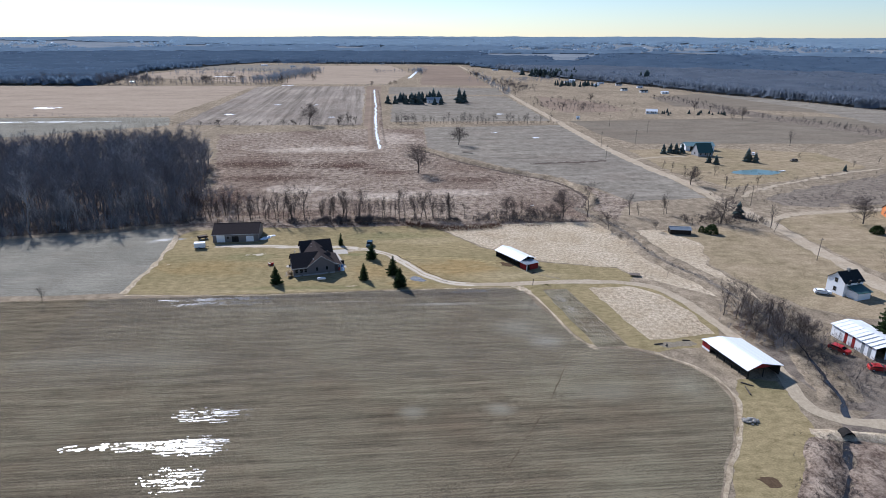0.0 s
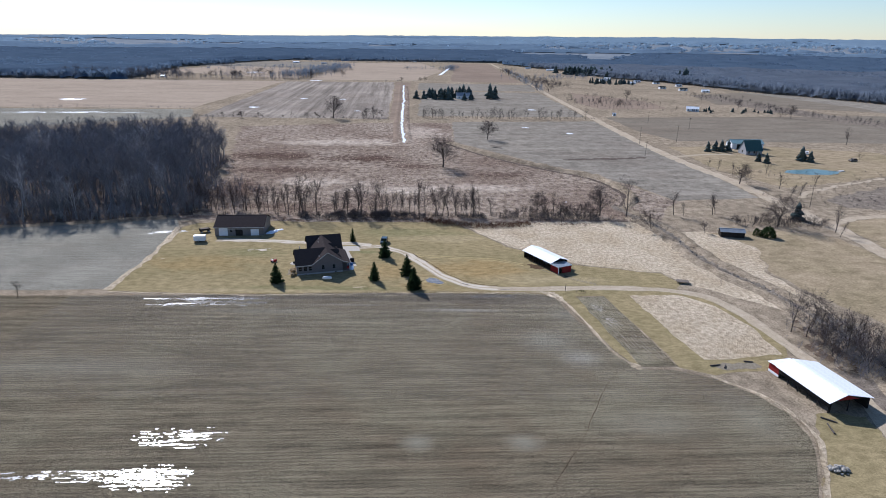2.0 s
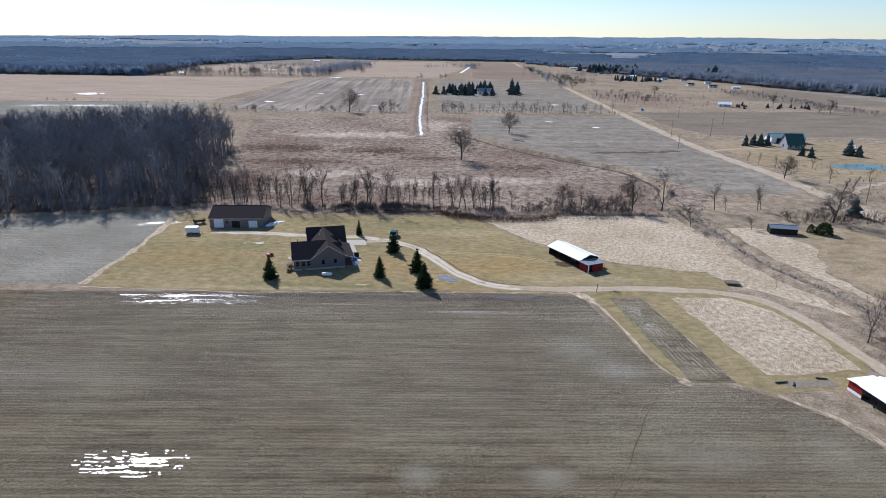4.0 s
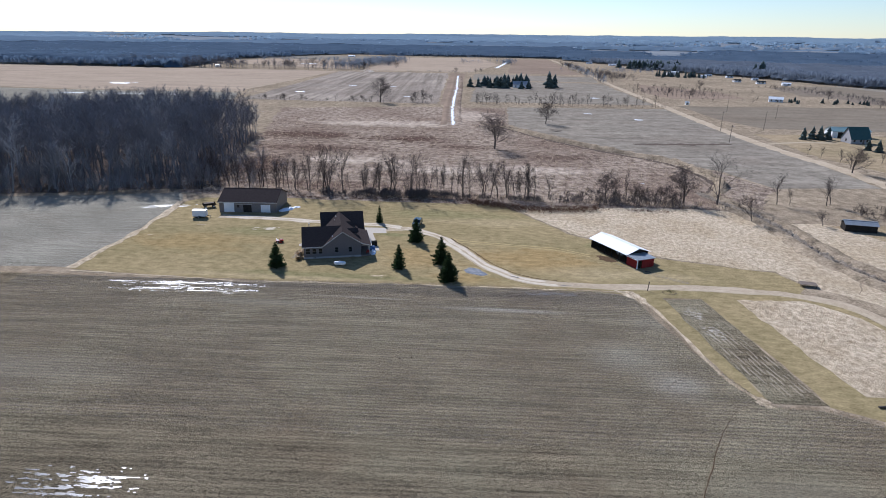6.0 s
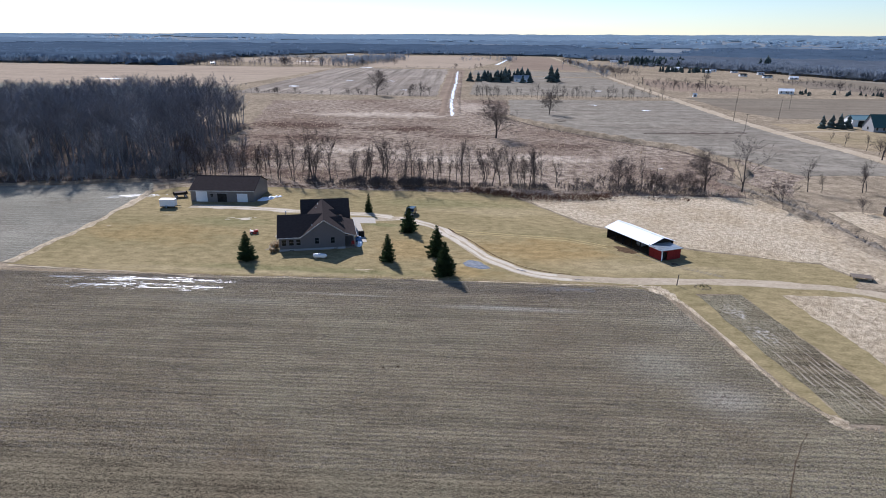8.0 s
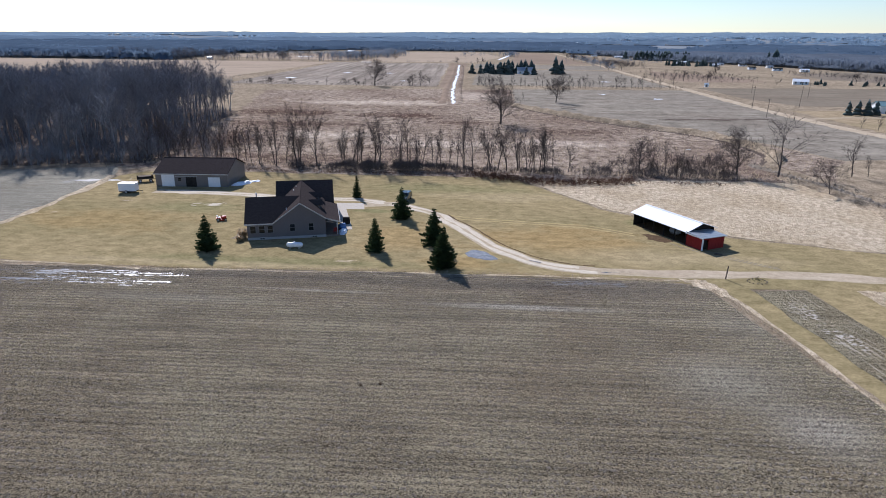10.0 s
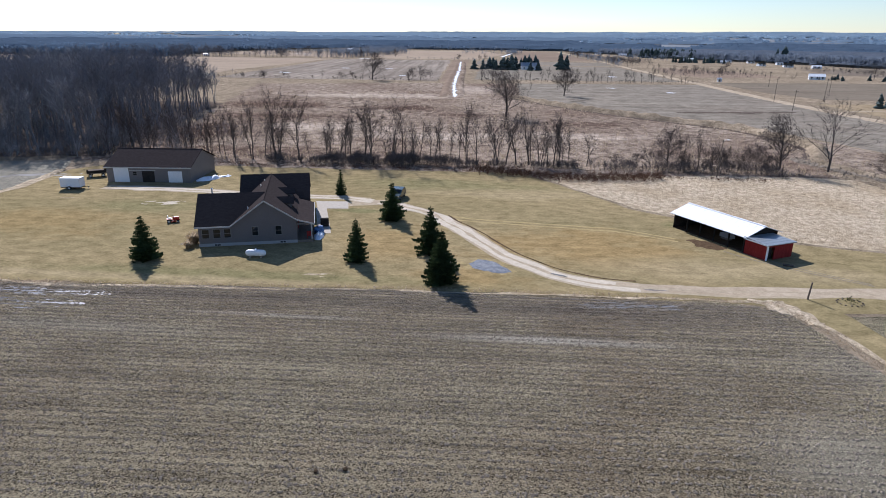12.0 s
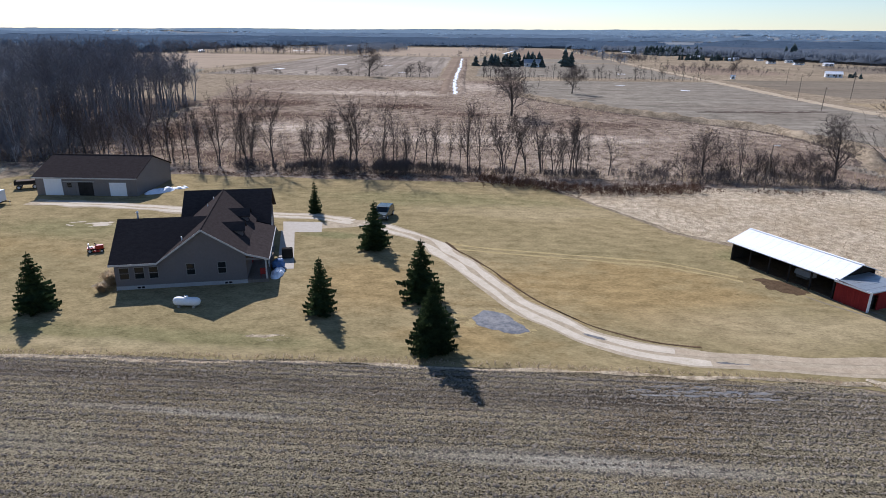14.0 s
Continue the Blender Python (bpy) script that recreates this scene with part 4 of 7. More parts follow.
# ---- plants ----
def bare_tree(seed, h, spread=0.5, r0=0.22, fork=0.35, kids=(7, 6, 5), lean=0.0, angle=42, up=0.35, spray=7, thin=1.0, cheap=False):
    """Arrays of trunk-and-limbs and of crown twigs for a leafless tree."""
    rnd = random.Random(seed)
    out = {0: ([], []), 1: ([], [])}

    def stick(which, pts, radii, sides):
        V, T = out[which]
        base = len(V)
        for i, (p, r) in enumerate(zip(pts, radii)):
            d = (pts[min(i + 1, len(pts) - 1)] - pts[max(i - 1, 0)]).normalized()
            x = d.orthogonal().normalized()
            y = d.cross(x)
            for k in range(sides):
                a = 2 * math.pi * k / sides
                V.append(p + r * (math.cos(a) * x + math.sin(a) * y))
            if i:
                for k in range(sides):
                    a, b = base + (i - 1) * sides, base + i * sides
                    j = (k + 1) % sides
                    T.append((a + k, a + j, b + j))
                    T.append((a + k, b + j, b + k))

    def grow(p, d, length, r, level):
        seg = ((4, 2, 1, 1) if cheap else (6, 4, 2, 1))[min(level, 3)]
        pts, q = [p], p
        wob = (0.08, 0.16, 0.22, 0.25)[min(level, 3)]
        for i in range(seg):
            d = (d + Vector((rnd.gauss(0, wob), rnd.gauss(0, wob), rnd.gauss(0, wob * 0.6) + up * 0.12))).normalized()
            q = q + d * length / seg
            pts.append(q)
        end = 0.18 if level == 0 else 0.3
        radii = [r * (1 - (1 - end) * i / seg) for i in range(seg + 1)]
        stick(0 if level < 2 else 1, pts, radii, ((4, 3, 3, 3) if cheap else (6, 4, 3, 3))[min(level, 3)])
        if level >= len(kids):
            V, T = out[1]
            for k in range(spray):
                t = rnd.uniform(0.1, 1.0) * seg
                i = min(int(t), seg - 1)
                at = pts[i].lerp(pts[i + 1], t - i)
                nd = (d + Vector((rnd.gauss(0, 0.55), rnd.gauss(0, 0.55), rnd.gauss(0.1, 0.45)))).normalized()
                wv = nd.orthogonal().normalized()
                wv.rotate(Matrix.Rotation(rnd.random() * 6.283, 3, nd))
                wv *= 0.022 * thin * h / 12
                tip = at + nd * length * rnd.uniform(0.35, 0.95)
                b = len(V)
                V += [at - wv, at + wv, tip]
                T.append((b, b + 1, b + 2))
            return
        n = kids[level]
        for k in range(n):
            t = (fork if level == 0 else 0.25) + (1 - (fork if level == 0 else 0.25)) * (k + rnd.random()) / n
            i = min(int(t * seg), seg - 1)
            at = pts[i].lerp(pts[i + 1], t * seg - i)
            axis = (pts[i + 1] - pts[i]).normalized()
            side = axis.orthogonal().normalized()
            side.rotate(Matrix.Rotation(rnd.random() * 6.283, 3, axis))
            a = radians(angle) * rnd.uniform(0.7, 1.25)
            nd = (axis * math.cos(a) + side * math.sin(a)).normalized()
            share = spread * (1.15 - 0.55 * t) if level == 0 else rnd.uniform(0.4, 0.62)
            grow(at, nd, length * share, max(r * (1 - 0.7 * t) * 0.5, 0.016), level + 1)

    grow(Vector((0, 0, -0.1)), Vector((lean, 0, 1)).normalized(), h * 0.97, r0, 0)
    top = max(v.z for w in (0, 1) for v in out[w][0])
    s = h / top
    return [(np.array([tuple(v * s) for v in V], np.float32), np.array(T, np.int32)) for V, T in (out[0], out[1])]


def tree_thing(seed, label, **k):
    (V0, T0), (V1, T1) = bare_tree(seed, **k)
    root = thing("tree", Matrix(), label, "tree")
    from_arrays("trunk", V0, T0, M_BARK, root)
    from_arrays("crown", V1, T1, M_TWIG, root)
    return root


TALL = [tree_thing(11 + i, "tall slender leafless hedgerow tree", h=12, spread=0.46, r0=0.2, fork=0.2, kids=(12, 6, 2), angle=27, spray=5, up=0.7, thin=1.15) for i in range(4)]
FORK = [tree_thing(31 + i, "leafless tree with steep forking stems", h=12, spread=0.72, r0=0.19, fork=0.08, kids=(9, 8, 2), angle=27, up=0.7, spray=6, thin=1.1) for i in range(2)]
WIDE = [tree_thing(51 + i, "spreading leafless field tree with a round crown", h=14, spread=0.58, r0=0.42, fork=0.16, kids=(20, 11, 3), angle=50, up=0.5, spray=8, thin=0.9) for i in range(2)]
SHRUB = [tree_thing(71 + i, "many-stemmed leafless grey-brown shrub", h=6, spread=0.85, r0=0.10, fork=0.03, kids=(13, 8), angle=32, up=0.5, spray=10, thin=1.7) for i in range(2)]
for protos in (TALL, FORK, WIDE, SHRUB):
    for o in protos:
        o["base"] = 12.0 if protos in (TALL, FORK) else 14.0 if protos is WIDE else 6.0
FART = [tree_thing(91 + i, "slender leafless tree far across the fields", h=12, spread=0.5, r0=0.22, fork=0.26, kids=(9, 4), angle=30, spray=6, up=0.6, thin=2.4, cheap=True) for i in range(3)]
FARW = [tree_thing(95 + i, "spreading leafless tree far across the fields", h=14, spread=0.6, r0=0.4, fork=0.16, kids=(14, 6), angle=52, spray=7, up=0.4, thin=3.0, cheap=True) for i in range(2)]
for o in FART + FARW:
    o["base"] = 12.0 if o in FART else 14.0
USED = set()


def plant(proto, x, y, h, turn, group="", label="", fat=1.0):
    s = h / proto["base"]
    if proto.name in USED:
        ob = copy_thing(proto, Matrix())
    else:
        ob = proto
        USED.add(proto.name)
    ob.matrix_basis = pose(x, y, terrain(x, y), 0, 0, turn)
    ob.scale = (s * fat, s * fat, s)
    return tagged(ob, label, group=group)


rng = random.Random(5)
HEDGE = [(-17, 57, 17, "f"), (-12, 57, 14.5, "t"), (-3.3, 57.5, 10, "t"), (2.1, 57.5, 14, "t"), (3.6, 57, 14, "t"), (8.3, 57.2, 15, "f"), (12.5, 58, 9, "t"), (17, 58, 10, "t"),
         (23.4, 58, 14, "t"), (25.6, 57.5, 13.5, "f"), (29.2, 58, 12, "f"), (31.7, 58.5, 12, "t"), (33.8, 58.3, 12, "t"), (36.5, 58.8, 12, "t"), (38.6, 59, 10.5, "t"), (40.3, 59, 9.5, "t"),
         (41.6, 59, 12, "t"), (48.5, 59, 8, "t"), (-22, 57, 14, "t"), (-27, 59, 12, "t"), (-33, 60, 11, "t"), (-38, 62, 12, "t"), (-43, 64, 12, "t"), (-48, 63, 10, "t"), (-53, 65, 13, "t"),
         (-57, 64, 12, "t"), (67, 57, 9, "f"), (70.6, 58, 9.5, "t"), (73, 57, 7, "t")]
for x, y, h, k in HEDGE:
    plant(rng.choice(TALL if k == "t" else FORK), 28 + 1.06 * (x - 28), y + 7.5, h * 1.05, rng.uniform(0, 360), "hedgerow trees", fat=rng.uniform(0.85, 1.2))
for i in range(46):
    x = rng.uniform(-56, 46)
    plant(rng.choice(TALL), x, 65 + rng.uniform(-2, 5), rng.uniform(6, 12.5), rng.uniform(0, 360), "hedgerow trees", fat=rng.uniform(0.7, 1.0))
for i in range(22):
    x = rng.uniform(-64, -18)
    plant(rng.choice(TALL), x, 63 + 0.3 * (-18 - x) * rng.random() + rng.uniform(-2, 8), rng.uniform(6, 12), rng.uniform(0, 360), "hedgerow trees", fat=rng.uniform(0.7, 1.0))
for x, y, h, p, lab in ((33.1, 158, 19, 0, ""), (-53.6, 355, 20, 1, ""), (63.3, 253.5, 15, 0, ""), (212, 55, 12.5, 1, "leafless tree beside a gravel side road"), (153.5, 57.5, 13.5, 0, "leafless tree above dense shrubs"), (172, 127, 11, 1, "leafless tree beside a gravel road")):
    plant(WIDE[p], x, y, h, rng.uniform(0, 360), label=lab, fat=1.15)
plant(WIDE[1], 91.4, 68.4, 13, 20, label="round-crowned leafless tree beside the creek")
plant(WIDE[0], 67.8, 69.4, 10, 70, label="small round-crowned leafless tree in the hedgerow")
plant(FORK[0], 101.3, 67.8, 16.5, 40, label="tall vase-shaped leafless tree beside the creek", fat=1.5)
for x, y, h in ((120.2, 70.5, 10.7), (124, 70.4, 6), (135.5, 71.5, 10), (137, 72.5, 8), (170, 50, 10.6), (-74, -14.6, 5.4), (168, 44, 6), (180, 98, 7), (186, 118, 8), (176, 136, 6), (178, 148, 7), (176, 160, 6), (174, 168, 5), (190, 108, 6), (196, 150, 7), (205, 122, 7), (300, 250, 12), (270, 190, 6), (290, 170, 5), (312, 178, 6)):
    plant(rng.choice(TALL), x, y, h, rng.uniform(0, 360), fat=1.2)
for x, y, h in ((104.6, 49.5, 9.5), (110.9, -29.5, 12.5), (113, -32, 11), (114.5, -36, 9.5), (117, -40, 10.5), (119.5, -45, 11), (121, -50, 8), (118, -52, 6), (185, 5, 9), (178, -8, 8), (181, -2, 9), (124, -42, 6), (115, -30, 11.5), (113.5, -41, 8), (120, -38, 9), (122, -46, 9), (116.5, -48, 9.5), (122.5, 47, 5), (150, 60, 5), (112, -44, 5), (140, 60, 4.5)):
    plant(rng.choice(SHRUB if h < 10 else FORK), x, y, h, rng.uniform(0, 360), "creekside shrubs", fat=1.1)
for x, y, h in ((58, 58, 4), (61, 58, 6), (64, 58, 5), (66, 58.5, 4.5), (69, 58, 5), (72, 58.5, 6.5), (74.5, 58, 6), (76, 57.6, 6), (79, 57.8, 5.5), (80.5, 58.5, 6.2), (82, 58, 6.5), (84, 59, 5), (86, 60, 5), (54, 59, 3.5)):
    plant(rng.choice(SHRUB), 28 + 1.06 * (x - 28), y + 7, h, rng.uniform(0, 360), "hedgerow shrubs")
# Far rows of trees.
for i in range(52):
    plant(rng.choice(FART), rng.uniform(16, 160), 366 + rng.uniform(-2, 2), rng.uniform(5, 11), rng.uniform(0, 360), "far hedgerow trees", fat=1.1)
for i in range(26):
    y = rng.uniform(420, 1200)
    plant(rng.choice(FART + FARW), 160 + rng.uniform(0, 6) + (12 if i % 3 == 0 else 0), y, rng.uniform(8, 14), rng.uniform(0, 360), "far roadside trees", fat=1.2)
for i in range(24):
    plant(rng.choice(FART + SHRUB), rng.uniform(-150, -12), 352 + rng.uniform(-4, 3), rng.uniform(3, 7), rng.uniform(0, 360), "far field-edge shrubs")
for i in range(30):
    u = rng.random()
    plant(rng.choice(FART + FARW), -400 + 250 * u + rng.uniform(-5, 5), 830 + 40 * u + rng.uniform(-10, 10), rng.uniform(10, 18), rng.uniform(0, 360), "far hedgerow trees", fat=1.3)
for x, y, h in ((-125, 905, 14), (-22, 800, 9), (5, 815, 8), (12, 830, 9), (-28, 362, 9), (-22, 360, 11), (-16, 365, 7), (330, 470, 10), (345, 400, 13), (338, 405, 10), (245, 560, 12), (215, 480, 9), (190, 470, 10), (205, 455, 8)):
    plant(rng.choice(FARW), x, y, h, rng.uniform(0, 360), "far field trees")


def scatter_trees(name, spots, variants, material, label, category):
    """Many trees joined into one mesh."""
    Vs, Ts, n = [], [], 0
    for x, y, h, a, k in spots:
        V, T = variants[k]
        c, s = math.cos(a) * h, math.sin(a) * h
        W_ = np.stack([V[:, 0] * c - V[:, 1] * s + x, V[:, 0] * s + V[:, 1] * c + y, V[:, 2] * h + terrain(x, y)], 1)
        Vs.append(W_)
        Ts.append(T + n)
        n += len(V)
    ob = from_arrays(name, np.concatenate(Vs), np.concatenate(Ts), material)
    return tagged(ob, label, category, kind="stuff")


def joined(seed, **k):
    (V0, T0), (V1, T1) = bare_tree(seed, **k)
    h = k["h"]
    return np.concatenate([V0, V1]) / h, np.concatenate([T0, T1 + len(V0)])


WOOD = [(-60, 64), (-78, 59), (-96, 53), (-114, 48), (-160, 42), (-235, 34), (-245, 180), (-205, 186), (-150, 190), (-110, 190), (-85, 186), (-80, 168), (-75, 140), (-67, 100)]
patch("wood_floor", WOOD, M_WOODFLOOR, 0.022, "brown leaf litter under the bare wood", "ground", rag=2)
wr = random.Random(9)
wood_kinds = [joined(101 + i, h=17, spread=0.42, r0=0.27, fork=0.36, kids=(10, 5), angle=30, spray=9, thin=1.5, up=0.75, cheap=True) for i in range(5)]
spots, pale, pale_in = [], [], []
gx = -235
while gx < -58:
    gy = 30
    while gy < 210:
        x, y = gx + wr.uniform(-3, 3), gy + wr.uniform(-3, 3)
        if inside(x, y, WOOD):
            rim = not inside(x + 9, y - 9, WOOD)
            h = wr.uniform(18, 24.5) * (0.78 if rim else 1) * (1 - 0.17 * min(1.0, max(0.0, (-125 - x) / 70)))
            (pale if rim and x < -80 and wr.random() < 0.24 else pale_in if wr.random() < 0.06 else spots).append((x, y, h, wr.uniform(0, 6.28), wr.randrange(5)))
        gy += 5.4
    gx += 5.4
scatter_trees("bare_wood", pale_in, wood_kinds, M_PALE, "scattered pale grey trees inside the bare wood", "woodland")
scatter_trees("bare_wood", spots, wood_kinds, M_WOODS, "dense dark leafless broadleaf wood", "woodland")
low_kinds = [joined(141 + i, h=5, spread=0.9, r0=0.05, fork=0.02, kids=(6,), angle=40, up=0.5, spray=7, thin=13.0, cheap=True) for i in range(3)]
brush_kinds = [joined(131 + i, h=5, spread=0.9, r0=0.06, fork=0.02, kids=(8,), angle=32, up=0.6, spray=9, thin=4.5, cheap=True) for i in range(3)]
for n, (x, y, h, a, k) in enumerate(pale):
    ob = scatter_trees("tree", [(x, y, h * 0.95, a, k), (x + 0.3, y, h * 0.9, a + 1, (k + 1) % 5)], wood_kinds, M_PALE, "pale grey leafless tree standing in the wood", "tree")
    ob["kind"] = ""
    del ob["kind"]
scatter_trees("understorey", [(x + wr.uniform(-3, 3), y + wr.uniform(-3, 3), wr.uniform(2, 5), wr.uniform(0, 6), wr.randrange(3)) for x, y, *_ in spots for _ in range(2) if not inside(x + 14, y - 16, WOOD) or wr.random() < 0.25], brush_kinds, M_WOODS, "grey leafless undergrowth at the wood's rim", "undergrowth")


corner = []
while len(corner) < 120:
    x, y = wr.uniform(-68, -40), wr.uniform(62, 100)
    if wr.random() < 1.1 - (x + 66) / 42 - max(0, y - 84) / 60:
        corner.append((x, y, wr.uniform(1.5, 4.5) if wr.random() < 0.85 else wr.uniform(6, 10), wr.uniform(0, 6), wr.randrange(3)))
scatter_trees("thicket", corner, brush_kinds, M_THICKET, "grey leafless thicket at the corner of the wood", "thicket")
for material, n_low, n_high, lab in ((M_PALE, 34, 26, "pale grey shrubs along the wood's field side"), (M_WOODS, 150, 120, "grey-brown shrubs along the wood's field side")):
    low = [(x, 62 + 0.26 * (x + 62) + wr.gauss(0, 2.5), wr.uniform(2, 6), wr.uniform(0, 6), wr.randrange(3)) for x in (wr.uniform(-160, -64) for i in range(n_low))]
    high = [(x, 64 + 0.26 * (x + 62) + wr.uniform(0, 16), wr.uniform(4, 10), wr.uniform(0, 6), wr.randrange(3)) for x in (wr.uniform(-125, -58) for i in range(n_high))]
    scatter_trees("thicket", low + high, brush_kinds, material, lab, "thicket")


def brush_run(x0, x1, y0, n, lo, hi, wide, seed):
    """Uneven brush along a line: clumps of differing height with thin places between."""
    some = []
    while len(some) < n:
        x = wr.uniform(x0, x1)
        lump = 0.62 + 0.6 * n2(x, seed, 0.16, seed) + 0.4 * n2(x, seed, 0.5, seed + 3)
        if wr.random() > lump + 0.35:
            continue
        some.append((x, y0 + wr.gauss(0, wide) + 0.8 * n2(x, 0, 0.2, seed), (lo + (hi - lo) * max(0.0, min(1.0, lump))) * wr.uniform(0.7, 1.15), wr.uniform(0, 6), wr.randrange(3)))
    return some


scatter_trees("hedge_brush", brush_run(-21, 12, 62.2, 560, 0.8, 3.3, 1.8, 1.0), brush_kinds, M_GREYBRUSH, "dense grey-brown brush along the hedgerow foot", "brush")
scatter_trees("hedge_brush", brush_run(8, 48, 63.0, 360, 0.8, 2.8, 1.1, 5.0) + brush_run(-62, -18, 63.5, 150, 0.4, 1.4, 2.4, 7.0), brush_kinds, M_GREYBRUSH, "thin grey-brown brush between the hedgerow trees", "brush")
scatter_trees("hedge_brush", brush_run(50, 90, 64.0, 340, 0.8, 3.0, 2.4, 9.0) + brush_run(86, 112, 62, 80, 0.5, 1.6, 3.0, 13.0), brush_kinds, M_GREYBRUSH, "leafless grey-brown brush near the creek", "brush")
scatter_trees("bramble", [(x + wr.uniform(-1.5, 1.5), y + wr.gauss(0, 1.5), wr.uniform(0.7, 1.7), wr.uniform(0, 6), wr.randrange(3)) for x, y in ((p.x, p.y) for p in smooth_line([(26, 58), (34, 55.2), (40, 53), (48, 52.2), (56, 53.6), (63, 55.8)], 0.055))] + brush_run(-30, 32, 57.4, 260, 0.3, 0.9, 0.5, 19.0) + brush_run(64, 86, 55.4, 120, 0.3, 0.9, 0.8, 23.0), low_kinds, M_RBRUSH, "low russet bramble along the lawn's far edge", "bramble")
scatter_trees("creek_brush", [(118.5 + wr.gauss(0, 4.2), wr.uniform(-51, -25), wr.uniform(1.0, 4.0), wr.uniform(0, 6), wr.randrange(3)) for i in range(250)], brush_kinds, M_THICKET, "tangled leafless brush along the creek", "brush")
scatter_trees("creek_brush", [(100.2 + 0.66 * u + wr.gauss(0, 1.6), -91 + u + wr.gauss(0, 1), wr.uniform(0.4, 1.5), wr.uniform(0, 6), wr.randrange(3)) for u in (wr.uniform(-18, 7) for i in range(330))], low_kinds, M_BRUSH, "dark weedy brush below the culvert", "brush")
scatter_trees("creek_weeds", [(p.x + wr.gauss(0, 1.5), p.y + wr.gauss(0, 0.8), wr.uniform(0.4, 1.5), wr.uniform(0, 6), wr.randrange(3)) for p in smooth_line(CREEK, 0.7)], brush_kinds, M_BRUSH, "dark dead weeds along the creek", "weeds")
scatter_trees("road_brush", [(wr.uniform(138, 172), 59 + wr.gauss(0, 3), wr.uniform(1.5, 3.8), wr.uniform(0, 6), wr.randrange(3)) for i in range(170)], brush_kinds, M_BRUSH, "grey brush beside the road bend", "brush")
scatter_trees("field_brush", [(wr.uniform(170, 300), 95 + wr.gauss(0, 8), wr.uniform(0.8, 2), wr.uniform(0, 6), wr.randrange(3)) for i in range(130)], low_kinds, M_BRUSH, "low weedy brush across the road", "brush")
scatter_trees("creek_brush", [(wr.uniform(119, 133), wr.uniform(-72, -36), wr.uniform(0.5, 2.6), wr.uniform(0, 6), wr.randrange(3)) for i in range(420)], brush_kinds, M_GREYBRUSH, "tangled dark weeds between creek and barn", "brush")
scatter_trees("creek_weeds", [(p.x + wr.gauss(0, 2.2), p.y + wr.gauss(0, 1.5), wr.uniform(0.4, 1.6), wr.uniform(0, 6), wr.randrange(3)) for p in smooth_line([(122, -44), (119.8, -52), (118.3, -58.6), (116.9, -64.6), (115.8, -69), (114.4, -73.2)], 0.12)], low_kinds, M_BRUSH, "dark dead weeds beside open creek water", "weeds")
scatter_trees("creek_weeds", [(p.x + wr.gauss(0, 3.0), p.y + wr.gauss(0, 2.0), wr.uniform(0.3, 1.0), wr.uniform(0, 6), wr.randrange(3)) for p in smooth_line([(104.5, -84.6), (100, -91), (94, -99), (84, -113)], 0.12)], low_kinds, M_BRUSH, "dark dead weeds over the lower creek banks", "weeds")
RIDGE = [(p.x, p.y) for p in smooth_line([(352, 640), (364, 540), (368, 458), (386, 389), (401, 332), (412, 296)], 1.1)]
scatter_trees("field_brush", [(x + wr.gauss(0, 9), y + wr.gauss(0, 5), wr.uniform(1.6, 6.5), wr.uniform(0, 6), wr.randrange(3)) for x, y in RIDGE], brush_kinds, M_GREYBRUSH, "brushy grey fence line across the fields", "brush")
scatter_trees("field_brush", [(215 + wr.gauss(0, 24), 520 + wr.gauss(0, 34), wr.uniform(1.5, 6), wr.uniform(0, 6), wr.randrange(3)) for i in range(210)], brush_kinds, M_GREYBRUSH, "grey thicket beside the far road", "brush")
scatter_trees("field_brush", [(198 + wr.gauss(0, 11), 810 + wr.gauss(0, 55), wr.uniform(3, 9), wr.uniform(0, 6), wr.randrange(3)) for i in range(150)], brush_kinds, M_GREYBRUSH, "grey thicket along the far road", "brush")
scatter_trees("field_brush", [(wr.uniform(190, 335), wr.uniform(88, 160), wr.uniform(0.5, 1.8), wr.uniform(0, 6), wr.randrange(3)) for i in range(420)], low_kinds, M_GREYBRUSH, "low grey weeds over rough ground", "weeds")
slim_kinds = [joined(151 + i, h=12, spread=0.5, r0=0.2, fork=0.2, kids=(9, 3), angle=34, up=0.6, spray=5, thin=3.4, cheap=True) for i in range(3)]


def hedge_line(name, a, b, n, lo, hi, wide, material, label):
    some = []
    for i in range(n):
        u = wr.random()
        some.append((a[0] + (b[0] - a[0]) * u + wr.gauss(0, wide), a[1] + (b[1] - a[1]) * u + wr.gauss(0, wide), wr.uniform(lo, hi), wr.uniform(0, 6), wr.randrange(3)))
    scatter_trees(name, some, slim_kinds if hi > 5.5 else brush_kinds, material, label, "hedgerow")


hedge_line("far_hedgerow", (-520, 806), (-350, 812), 150, 9, 20, 9, M_WOODS, "tall leafless trees at the wood's rim")
hedge_line("far_hedgerow", (-350, 810), (-190, 816), 70, 5, 15, 4, M_WOODS, "leafless hedgerow behind a beige field")
hedge_line("far_hedgerow", (-190, 800), (0, 808), 60, 1.5, 5, 3, M_WOODS, "low leafless hedgerow behind a ploughed field")
hedge_line("far_hedgerow", (-195, 830), (-160, 1200), 380, 8, 16, 13, M_MIDWOOD_HAZE, "dense grey leafless thicket between far fields")
hedge_line("far_hedgerow", (-330, 404), (-170, 408), 60, 1.0, 4.0, 2, M_WOODS, "low brush along the beige field's rim")
hedge_line("far_hedgerow", (-165, 354), (-10, 352), 130, 0.8, 3.0, 2, M_BRUSH, "low brush along the ploughed field's rim")
